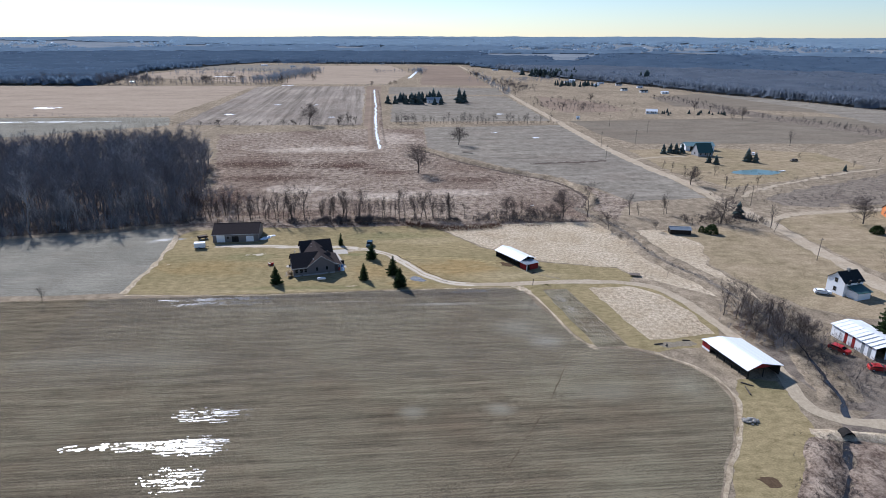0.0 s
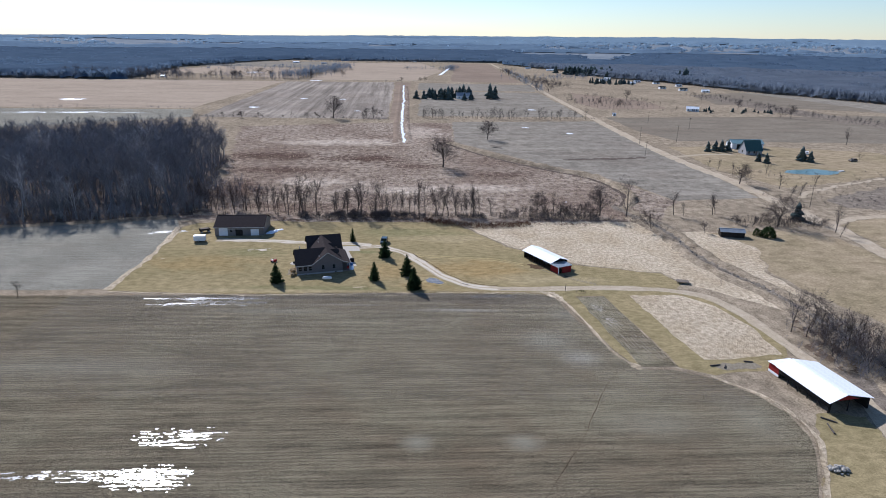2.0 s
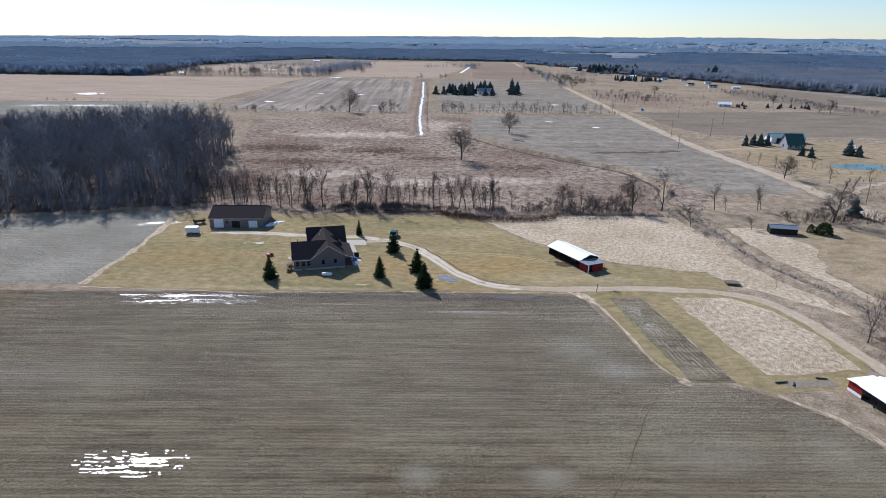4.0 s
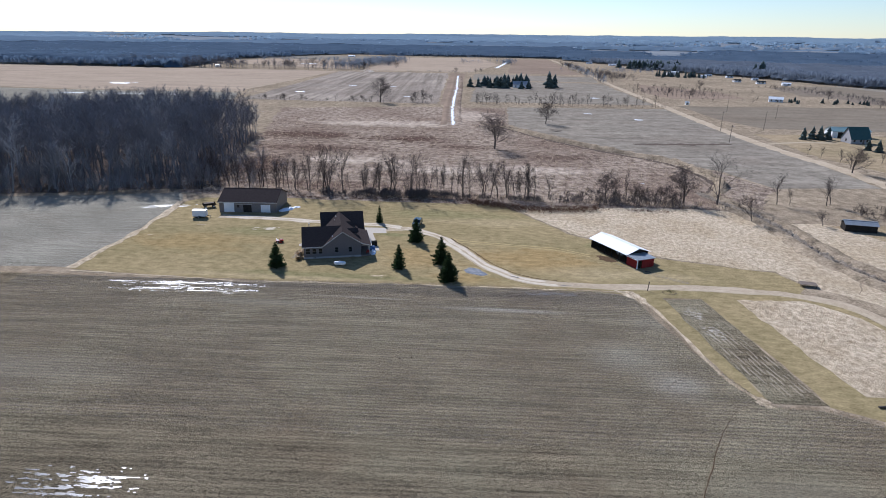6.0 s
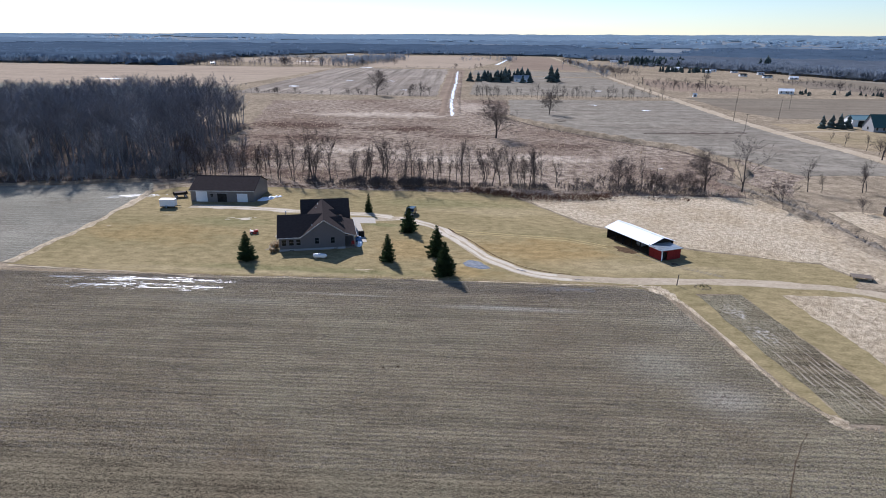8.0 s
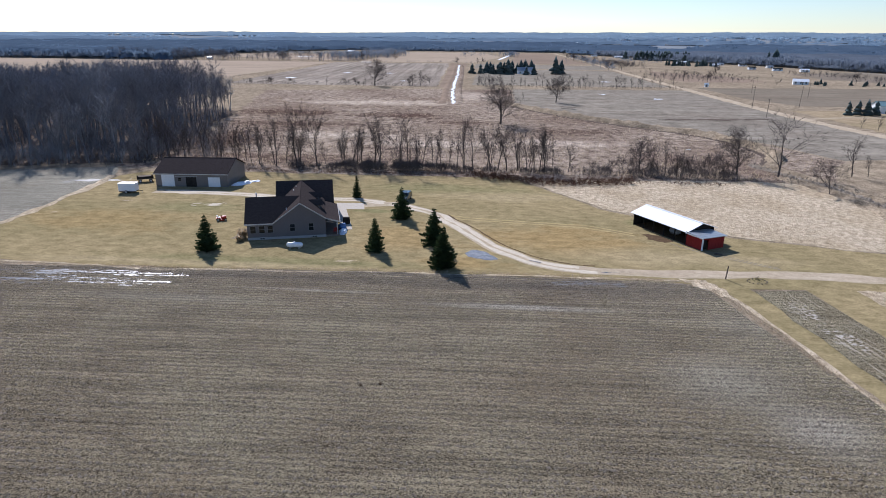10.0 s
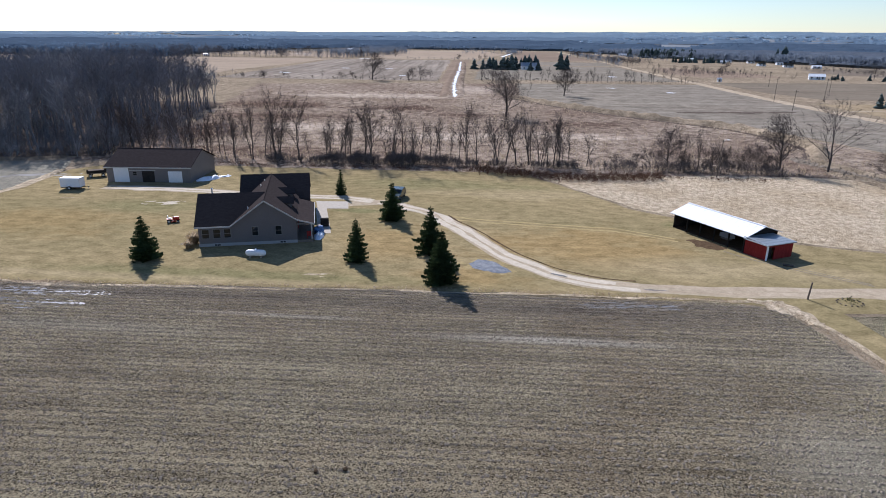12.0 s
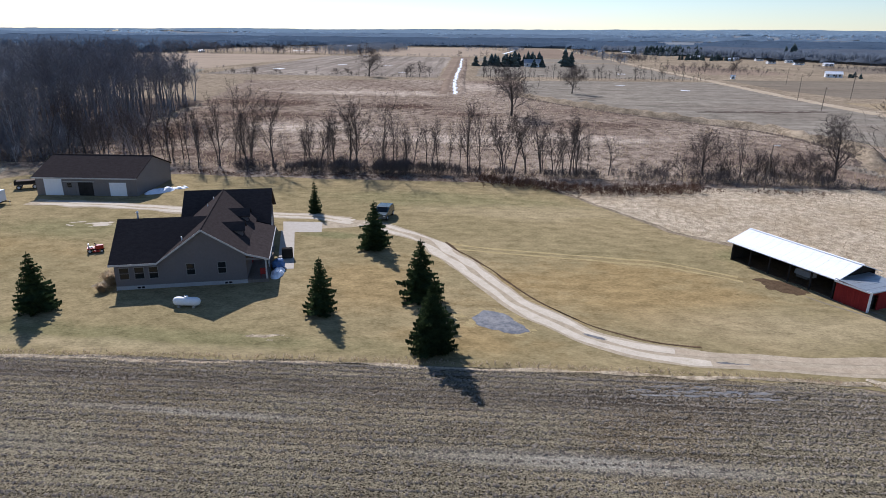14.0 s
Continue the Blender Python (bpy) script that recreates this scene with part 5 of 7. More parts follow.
hedge_line("far_hedgerow", (14, 366), (164, 370), 170, 0.8, 3.0, 1.5, M_BRUSH, "low brush under the far tree row")
hedge_line("far_hedgerow", (-500, 1215), (-235, 1225), 110, 4, 9, 6, M_MIDWOOD_HAZE, "leafless hedgerow between far fields")
hedge_line("far_hedgerow", (-780, 752), (-425, 796), 300, 4, 11, 7, M_MIDWOOD_HAZE, "leafless brush along the far wood's rim")
for a, b in (((636, 378), (556, 478)), ((556, 478), (511, 588)), ((511, 588), (478, 668)), ((478, 668), (450, 714)), ((450, 714), (396, 888)), ((396, 888), (326, 998))):
    hedge_line("far_hedgerow", a, b, 80, 4, 10, 6, M_MIDWOOD_HAZE, "leafless brush along the grey wood's rim")
hedge_line("far_hedgerow", (-40, 1180), (70, 1240), 50, 5, 11, 9, M_MIDWOOD_HAZE, "leafless clump beside the far ditch")
hedge_line("far_hedgerow", (56, 1120), (66, 1300), 60, 6, 12, 6, M_MIDWOOD_HAZE, "leafless clump beside the far ditch")
hedge_line("far_hedgerow", (163, 640), (172, 1150), 130, 4, 10, 4, M_MIDWOOD_HAZE, "leafless roadside hedgerow far away")
hedge_line("far_hedgerow", (-480, 1000), (-190, 1160), 90, 6, 12, 8, M_MIDWOOD_HAZE, "leafless hedgerow between far fields")
hedge_line("far_hedgerow", (-330, 1520), (60, 1600), 110, 8, 13, 14, M_MIDWOOD_HAZE, "leafless trees round far farms")
hedge_line("far_hedgerow", (180, 900), (330, 980), 90, 5, 11, 20, M_MIDWOOD_HAZE, "leafless trees round far houses")


def conifer(seed, h, width=0.36, levels=24):
    """Arrays for a spruce of unit height: whorls of drooping boughs, each a frond of hanging side twigs, about a dark core."""
    rnd = random.Random(seed)
    V, T = [], []

    def tri(*ps):
        b = len(V)
        V.extend(ps)
        T.append((b, b + 1, b + 2))

    for lev in range(levels):
        t = lev / levels
        z = 0.05 + 0.92 * t
        R = width * min(1.0, 0.7 + 2.4 * t) * (1 - t) ** 0.85 * rnd.uniform(0.86, 1.14) + 0.015
        n = 11 - int(5 * t)
        turn = rnd.uniform(0, 6.283)
        for k in range(n):
            a = turn + 6.283 * (k + rnd.uniform(-0.3, 0.3)) / n
            r = R * rnd.choice((0.6, 0.85, 0.95, 1.0, 1.08, 1.22)) * rnd.uniform(0.9, 1.1)
            d = Vector((math.cos(a), math.sin(a), 0))
            s = Vector((-d.y, d.x, 0))
            droop = rnd.uniform(0.25, 0.5) * (1 - 1.5 * t)
            zz = z + rnd.uniform(-0.018, 0.018)
            at = lambda u: d * (r * u) + Vector((0, 0, zz - droop * r * u + 0.75 * droop * r * u**3))
            m = max(4, int(11 * r / width))
            for j in range(m):
                u = 0.15 + 0.85 * (j + rnd.uniform(0.2, 0.8)) / m
                p, q = at(u), at(min(1.06, u + 0.16))
                lw = (0.34 * r * (1.12 - u) + 0.014) * rnd.uniform(0.7, 1.3)
                hang = Vector((0, 0, -lw * rnd.uniform(0.25, 0.7)))
                for w in (-1, 1):
                    tip = p + s * w * lw + d * lw * 0.7 + hang
                    tri(p, q, tip)
                    tri(p + Vector((0, 0, 0.006)), p + Vector((0, 0, -0.016)), tip + Vector((0, 0, -0.006)))
                tri(p, q, p.lerp(q, 0.6) + Vector((0, 0, -0.03 - 0.05 * rnd.random())))
            tri(at(0.85) + s * 0.007, at(0.85) - s * 0.007, at(1.1))
    rim = 12
    for k in range(rim):
        a, c = 6.283 * k / rim, 6.283 * (k + 1) / rim
        g = 0.45 * width * rnd.uniform(0.7, 1.1)
        tri(Vector((g * math.cos(a), g * math.sin(a), 0.05)), Vector((g * math.cos(c), g * math.sin(c), 0.05)), Vector((0, 0, 0.9)))
    for k in range(3):
        a, c = 2.094 * k, 2.094 * (k + 1)
        tri(Vector((0.009 * math.cos(a), 0.009 * math.sin(a), 0.93)), Vector((0.009 * math.cos(c), 0.009 * math.sin(c), 0.93)), Vector((0, 0, 1.0)))
    return np.array([tuple(v) for v in V], np.float32), np.array(T, np.int32)


def far_conifer(seed, width=0.28):
    """Arrays of a small ragged conifer: jagged skirts one over another."""
    rnd = random.Random(seed)
    V, T = [], []
    for k in range(6):
        z0, z1 = 0.03 + 0.15 * k, min(1.0, 0.34 + 0.16 * k)
        b = len(V)
        V.append((rnd.uniform(-0.02, 0.02), rnd.uniform(-0.02, 0.02), z1))
        for j in range(9):
            a = 6.283 * j / 9 + rnd.uniform(-0.2, 0.2)
            r = width * (1 - k / 6.6) * rnd.uniform(0.55, 1.2)
            V.append((r * math.cos(a), r * math.sin(a), z0 + rnd.uniform(-0.04, 0.05)))
        T += [(b, b + 1 + j, b + 1 + (j + 1) % 9) for j in range(9)]
        T += [(b + 1, b + 1 + (j + 1) % 9, b + 1 + j) for j in range(1, 8)]
    return np.array(V, np.float32), np.array(T, np.int32)


def spruce(seed, label, width=0.36, levels=24):
    V, T = conifer(seed, 1, width, levels) if levels > 12 else far_conifer(seed, width)
    root = thing("spruce", Matrix(), label, "tree")
    part("trunk", tube((0, 0, -0.02), (0, 0, 0.9), 0.02, 0.004, 7), M_BARK, root)
    from_arrays("crown", V, T, M_NEEDLE if levels > 12 else M_FARNEEDLE_HAZE, root)
    root["base"] = 1.0
    return root


SPR = [spruce(200 + i, "dense dark green spruce on the lawn", w, 17) for i, w in enumerate((0.31, 0.285, 0.33))]
THIN = spruce(210, "small sparse young spruce behind the house", 0.2, 13)
FARSPR = [spruce(220 + i, "dark green conifer near a far house", 0.3, 11) for i in range(3)]
for x, y, h, k in ((-13.2, -2.2, 5.8, 2), (12.8, 0.1, 5.6, 1), (23.8, -6.0, 6.5, 0), (21.5, 4.2, 6.4, 2), (14.2, 18.8, 6.2, 0)):
    plant(SPR[k], x, y, h, rng.uniform(0, 360), "lawn spruces")
plant(THIN, 2.7, 33.6, 4.9, 0)
plant(SPR[1], 142.5, -47, 12, 0, label="large dark spruce beside a striped steel barn")
for x, y, h in ((194.4, 217.6, 6.6), (199.9, 219.7, 7), (202.8, 217.6, 7.7), (207.9, 219.7, 7), (209.9, 186.4, 5.8), (211.9, 181.1, 6.1), (236.3, 190, 8.6), (239.3, 186.3, 6.5), (7.8, 538.6, 9.9), (16, 539, 9.9),
                (27.4, 533, 9.2), (35.7, 533.6, 11.7), (42.6, 534, 14.8), (39, 538, 12), (62, 600, 13), (89, 549, 17.6), (96, 560, 14), (60, 528.5, 8.6), (67, 530, 9), (446, 915, 24), (452, 925, 22), (438, 920, 20), (165, 66, 7), (300, 130, 5), (310, 140, 6), (278, 160, 4)):
    plant(rng.choice(FARSPR), x, y, h, rng.uniform(0, 360), "far conifers", fat=rng.uniform(1.2, 1.6))
cr = random.Random(77)
for i in range(16):
    plant(rng.choice(FARSPR), 20 + 3.2 * i + cr.uniform(-1.5, 1.5), 556 + cr.uniform(-4, 6), cr.uniform(8, 14), cr.uniform(0, 360), "far conifers", fat=1.5)
for i in range(46):
    plant(rng.choice(FARSPR), 325 + cr.gauss(0, 26), 1090 + cr.gauss(0, 30), cr.uniform(11, 18), cr.uniform(0, 360), "far conifers", fat=1.5)
for i in range(40):
    plant(rng.choice(FARSPR), 270 + 60 * cr.random(), 840 + cr.gauss(0, 12), cr.uniform(5, 10), cr.uniform(0, 360), "far conifers", fat=1.1)
for i in range(16):
    plant(rng.choice(FARSPR), 285 + 75 * cr.random(), 445 + cr.gauss(0, 8), cr.uniform(2.5, 4.5), cr.uniform(0, 360), "low dark evergreens on the slope", label="low rounded evergreen on a far slope", fat=1.6)


# Far woodland: bare crowns over a closed canopy.
def crown_kind(seed):
    """A bare crown as a bundle of upswept tapering boughs about a stem."""
    rnd = random.Random(seed)
    V, T = [], []
    for k in range(44):
        a, lean_ = rnd.uniform(0, 6.283), 0.5 * math.sqrt(rnd.random())
        tip = Vector((lean_ * math.cos(a), lean_ * math.sin(a), 0.55 + 0.45 * math.sqrt(max(0.0, 1 - 3.4 * lean_ * lean_)) + rnd.uniform(-0.1, 0.04)))
        foot = Vector((0.45 * tip.x, 0.45 * tip.y, max(0.02, tip.z - rnd.uniform(0.35, 0.95))))
        side = Vector((-math.sin(a + rnd.uniform(-1, 1)), math.cos(a), 0)) * rnd.uniform(0.016, 0.042)
        b = len(V)
        V += [tuple(foot), tuple(foot.lerp(tip, 0.7) - side), tuple(tip), tuple(foot.lerp(tip, 0.7) + side)]
        T += [(b, b + 1, b + 2), (b, b + 2, b + 3)]
    return np.array(V, np.float32), np.array(T, np.int32)


crowns = [crown_kind(i) for i in range(8)]
LEFT_EDGE = ((480, -900), (790, -420), (1150, -490), (1530, -430), (1800, -280), (2100, 0))
RIGHT_EDGE = ((380, 640), (480, 560), (590, 515), (670, 482), (715, 455), (890, 400), (1000, 330), (1250, 300), (1500, 215), (1700, 190))


def edge_at(edge, y):
    return float(np.interp(y, [e[0] for e in edge], [e[1] for e in edge]))


def wooded(x, y, r, az):
    if y > 1640 + 60 * n2(x, y, 0.004, 2):
        bare = n2(x, y, 0.0011, 6) + 0.45 * n2(x, y, 0.005, 9)
        sway = 60 * n2(x, y, 0.003, 11)
        if 10 < az < 19.3 and 2480 < r + sway < 3050:
            return False
        if 21.5 < az < 31 and 2300 < r + sway < 2500:
            return False
        if -32 < az < -17 and 2720 < r + sway < 2920:
            return bare < 0.02
        if -2 < az < 6 and 2880 < r < 3250:
            return bare < 0.1
        if az > 17 and 2550 < r < 4200:
            return bare < 0.08
        return r > 4300 or bare < (0.5 if r < 2600 else 0.3)
    if y < 380:
        return False
    if x < 0:
        return y > 780 and x < edge_at(LEFT_EDGE, y) + 12 * n2(x, y, 0.02)
    return x > edge_at(RIGHT_EDGE, y) + 10 * n2(x, y, 0.02)


fr = random.Random(33)
near_w, far_w, far2_w, far3_w = [], [], [], []
r = 400.0
while r < 4000:
    az = -52.0
    while az < 52:
        a = radians(az + fr.uniform(-0.25, 0.25))
        rr = r * (1 + fr.uniform(-0.006, 0.006))
        x, y = 20 + rr * math.sin(a), -60 + rr * math.cos(a)
        if wooded(x, y, rr, math.degrees(a)) and (rr < 1500 or fr.random() < (0.45 if rr < 2300 else 0.12)):
            s = max(13.0, 0.0095 * rr) * fr.uniform(0.8, 1.4)
            h = fr.uniform(11.5, 14.5)
            # Distance picks the tier, and with it how much haze the colour holds.
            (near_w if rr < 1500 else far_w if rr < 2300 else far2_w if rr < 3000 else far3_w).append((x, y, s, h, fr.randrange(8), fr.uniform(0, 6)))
        az += max(0.6, 420 / r) if r > 1500 else max(0.45, 330 / r)
    r *= 1.016 if r > 1500 else 1.012


for i in range(170):
    a, rr = radians(fr.uniform(8, 42) if i % 4 else fr.uniform(-40, 8)), fr.uniform(2350, 4200)
    x, y = 20 + rr * math.sin(a), -60 + rr * math.cos(a)
    dx, dy = fr.uniform(-16, 16), fr.choice((fr.uniform(-3, 3), 30.0))
    for k in range(fr.randrange(5, 16)):
        p = (x + dx * k + fr.gauss(0, 8), y + dy * k + fr.gauss(0, 8), fr.uniform(16, 34), fr.uniform(9, 17), fr.randrange(8), fr.uniform(0, 6))
        (far2_w if rr < 3000 else far3_w).append(p)


def scatter_crowns(name, some, material, label):
    Vs, Ts, n = [], [], 0
    for x, y, s, h, k, a in some:
        V, T = crowns[k]
        c, sn = math.cos(a) * s, math.sin(a) * s
        Vs.append(np.stack([V[:, 0] * c - V[:, 1] * sn + x, V[:, 0] * sn + V[:, 1] * c + y, V[:, 2] * h + terrain(x, y)], 1))
        Ts.append(T + n)
        n += len(V)
    tagged(from_arrays(name, np.concatenate(Vs), np.concatenate(Ts), material), label, "woodland", kind="stuff")


# Sheet over the far ground; its blue-grey colour carries the haze.
def hazed_farmland():
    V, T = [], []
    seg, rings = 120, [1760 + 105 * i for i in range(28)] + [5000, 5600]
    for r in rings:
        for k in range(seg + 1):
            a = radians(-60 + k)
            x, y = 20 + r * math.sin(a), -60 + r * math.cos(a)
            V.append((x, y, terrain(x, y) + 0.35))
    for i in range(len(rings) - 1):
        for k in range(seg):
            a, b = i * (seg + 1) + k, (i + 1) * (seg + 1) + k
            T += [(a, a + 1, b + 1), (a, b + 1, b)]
    tagged(from_arrays("far_fields", V, T, M_FARFIELD_HAZE), "pale farmland between distant woods, haze mixed into its colour", "field", kind="structure")


hazed_farmland()


def canopy(name, r0, r1, left, material, label, height):
    """The closed mass of bare boughs under the tips: a lumpy sheet that falls away at the wood's rim."""
    V, T = [], []
    step = 0.5

    def wood_at(r, az):
        a = radians(az)
        x, y = 20 + r * math.sin(a), -60 + r * math.cos(a)
        return (left is None or (x < 0) == left) and wooded(x, y, r, az)

    def corner(r, az, up):
        a = radians(az)
        x, y = 20 + r * math.sin(a), -60 + r * math.cos(a)
        rim = 0.04 + 0.24 * sum(wood_at(r * k, az + d) for k, d in ((0.992, 0), (0.98, 0), (1, 0.6), (1, -0.6)))
        return (x, y, terrain(x, y) + (rim * height * (1 + 0.35 * n2(x, y, 0.02, 4) + 0.25 * n2(x, y, 0.006, 2)) if up else 0.0))

    r = r0
    while r < r1:
        az = -52.0
        while az < 52:
            if wood_at(r * 1.006, az + step / 2):
                quads = [((r, az, 1), (r, az + step, 1), (r * 1.012, az + step, 1), (r * 1.012, az, 1))]
                for q in quads:
                    b = len(V)
                    V += [corner(*c) for c in q]
                    T += [(b, b + 1, b + 2), (b, b + 2, b + 3)]
            az += step
        r *= 1.012
    ob = from_arrays(name, V, T, material)
    tagged(ob, label, "woodland", kind="stuff")


# Haze comes from the tier colours: grey near, pale blue at the skyline.
canopy("far_woodland", 400.0, 1480.0, False, M_MIDWOOD_HAZE, "closed canopy of leafless woodland in haze-tinted grey", 11.6)
canopy("distant_woodland", 700.0, 1480.0, True, M_FARWOOD_HAZE, "closed canopy of leafless woodland in haze-tinted slate-grey", 11.6)
canopy("distant_woodland", 1480.0, 2300.0, None, M_FARWOOD_HAZE, "closed canopy of distant woods, haze painted in as slate-blue", 11.0)
canopy("distant_woodland", 2300.0, 3000.0, None, M_FARWOOD2_HAZE, "closed canopy of distant woods with haze in its colour", 12.0)
canopy("distant_woodland", 3000.0, 4700.0, None, M_FARWOOD3_HAZE, "closed canopy of skyline woods, haze painted in as pale blue", 12.0)
scatter_crowns("far_woodland", [w for w in near_w if w[0] > 0], M_MIDWOOD_HAZE, "leafless woodland beyond the fields in haze-tinted grey")
scatter_crowns("distant_woodland", [w for w in near_w if w[0] <= 0] + far_w, M_FARWOOD_HAZE, "distant leafless woods in haze-tinted slate-grey")
scatter_crowns("distant_woodland", far2_w, M_FARWOOD2_HAZE, "woods far away with haze in their blue-grey colour")
scatter_crowns("distant_woodland", far3_w, M_FARWOOD3_HAZE, "skyline woods far away, haze painted in as pale blue")


# ---- near ground cover ----
def tufts(name, spots, material, label, category="grass", blades=4):
    rnd = random.Random(len(spots))
    V, T = [], []
    for x, y, h in spots:
        for _ in range(blades):
            a, l = rnd.uniform(0, 6.28), rnd.uniform(0.3, 1.0) * h
            d = (math.cos(a), math.sin(a))
            w = 0.10 * h
            b = len(V)
            V += [(x - d[1] * w, y + d[0] * w, 0.0), (x + d[1] * w, y - d[0] * w, 0.0), (x + d[0] * l * 0.8, y + d[1] * l * 0.8, h * rnd.uniform(0.5, 1.0))]
            T.append((b, b + 1, b + 2))
    return tagged(from_arrays(name, V, T, material), label, category, kind="stuff")


gr = random.Random(15)
TALLS = [[(37, 56), (53, 31.5), (72, 14.5), (94, 8.5), (97, 1.5), (104, -5), (111, 8), (110, 28), (108, 45), (105, 57), (92, 60), (60, 57)],
         [(80, -9.2), (92.4, -8.6), (99.2, -15), (102.6, -27.8), (102.8, -39.6), (93, -42), (86, -42.4), (84.6, -39)],
         [(113, 8), (114, 30), (114, 50), (125, 47), (132, 33), (124, 9), (127, -8), (125, -22), (119, -20)],
         [(98, -84), (90, -99), (80, -114), (96, -114), (112, -90), (116, -84)]]
spots = []
for poly, n in zip(TALLS, (3000, 1600, 1600, 1200)):
    xs, ys = [p[0] for p in poly], [p[1] for p in poly]
    while n:
        x, y = gr.uniform(min(xs), max(xs)), gr.uniform(min(ys), max(ys))
        if inside(x, y, poly):
            n -= 1
            if n2(x, y, 0.15, 3) > -0.25:
                spots.append((x, y, gr.uniform(0.15, 0.4)))
tufts("dry_grass", spots, M_TUFT, "pale uncut dry grass tufts")
MARSH = [(-62, 64), (-68, 130), (-80, 180), (-100, 250), (-20, 320), (38, 320), (40, 236), (70, 190), (110, 135), (126, 92), (110, 66), (92, 62)]
spots = []
while len(spots) < 9000:
    y = 62 + 200 * gr.random() ** 1.8
    x = gr.uniform(-110, 126)
    if inside(x, y, MARSH):
        spots.append((x, y, gr.uniform(0.3, 0.8)))
tufts("marsh_grass", spots, M_TUFT, "pale tussocks of marsh grass")
edge_line = [(-85, -12.9), (-41, -11.2), (-16, -10.3), (6, -8.9), (34, -7.7), (56, -8.0), (60.2, -10.5), (65.2, -31.7), (70.4, -46.2), (77, -46.8), (84.2, -50), (89, -55), (92.6, -61), (93, -69), (90, -76.4), (84.8, -85.6), (79.4, -93)]
spots = []
for p in smooth_line(edge_line, 0.06):
    if gr.random() < 0.8:
        spots.append((p.x + gr.gauss(0, 0.3), p.y + gr.gauss(0, 0.22), gr.uniform(0.1, 0.34)))
tufts("edge_grass", spots, M_TUFT, "matted straw-coloured grass at the field's rim", blades=5)


def clods(name, n, material, label, size, flat):
    """Lumps strewn over the tilled field, in rows."""
    rnd = random.Random(n)
    V, T = [], []
    F4 = ((0, 1, 2), (0, 2, 3), (0, 3, 4), (0, 4, 1))
    while n:
        x = rnd.uniform(-62, 88)
        y = -9 - 50 * rnd.random() ** 1.5
        v = x * math.sin(ROW) + y * math.cos(ROW)
        y += 0.72 * (round(v / 0.76) * 0.76 - v) if rnd.random() < 0.75 else 0
        if not inside(x, y, FIELD):
            continue
        n -= 1
        s = size * rnd.uniform(0.5, 1.6)
        a = rnd.uniform(0, 6.28)
        b = len(V)
        V.append((x, y, 0.03 + s * flat))
        for k in range(4):
            q = a + 1.571 * k
            e = s * rnd.uniform(0.6, 1.2) * (1 if k % 2 else 0.8)
            V.append((x + e * math.cos(q), y + e * math.sin(q), 0.02))
        T += [(b + i, b + j, b + k) for i, j, k in F4]
    tagged(from_arrays(name, V, T, material), label, "soil", kind="stuff")


clods("soil_clods", 80000, M_CLOD, "rough dark clods of tilled soil", 0.105, 0.85)
clods("crop_residue", 24000, M_RESIDUE, "pale bits of old crop stalks on soil", 0.075, 0.25)


def creek_stones():
    rnd = random.Random(21)
    V, T = [], []
    F4 = ((0, 1, 2), (0, 2, 3), (0, 3, 4), (0, 4, 1))
    for p in smooth_line(CREEK[:9], 0.22):
        x, y = p.x + rnd.gauss(0, 0.9), p.y + rnd.gauss(0, 0.5)
        s, a, b = rnd.uniform(0.2, 0.85), rnd.uniform(0, 6.28), len(V)
        V.append((x, y, 0.1 + 0.6 * s))
        for k in range(4):
            V.append((x + s * rnd.uniform(0.7, 1.2) * math.cos(a + 1.571 * k), y + s * rnd.uniform(0.7, 1.2) * math.sin(a + 1.571 * k), 0.02))
        T += [(b + i, b + j, b + k) for i, j, k in F4]
    tagged(from_arrays("creek_stones", V, T, M_CLOD), "dark wet stones lining the creek bed", "stones", kind="stuff")


creek_stones()


# ---- buildings ----
def window(parent, u, v, z, w, h, face="v", out=-1, label=""):
    """A framed pane on a wall of constant v or u; out: the side it faces."""
    f, g = 0.07, 0.05 * out

    def flat(a0, a1, z0, z1, d0, d1, bm=None):
        lo, hi = min(v + d0, v + d1), max(v + d0, v + d1)
        return box(a0, a1, lo, hi, z0, z1, bm) if face == "v" else box(lo, hi, a0, a1, z0, z1, bm)

    fr_ = flat(u - f, u + w + f, z + h, z + h + f, 0, g)
    flat(u - f, u + w + f, z - f, z, 0, g, fr_)
    flat(u - f, u, z, z + h, 0, g, fr_)
    flat(u + w, u + w + f, z, z + h, 0, g, fr_)
    flat(u, u + w, z + h / 2 - 0.025, z + h / 2 + 0.025, 0.012 * out, g * 0.9, fr_)
    win = part("window", fr_, M_FRAME, parent, label)
    part("pane", flat(u, u + w, z, z + h, 0.004 * out, 0.012 * out), M_GLASS, win)
    return win


def lap_siding(parent, u0, u1, v, z0, top, step=0.2, out=-1, face="v"):
    """Thin lapped boards on a wall; top(z) gives the span in u at a height."""
    z = z0
    while True:
        span = top(z)
        if span is None:
            break
        a, b = max(u0, span[0]), min(u1, span[1])
        if b - a > 0.2:
            d = 0.012 * out
            part("siding_board", box(a, b, min(v, v + d), max(v, v + d), z, z + step - 0.02) if face == "v" else box(min(v, v + d), max(v, v + d), a, b, z, z + step - 0.02), M_SIDING, parent)
        z += step


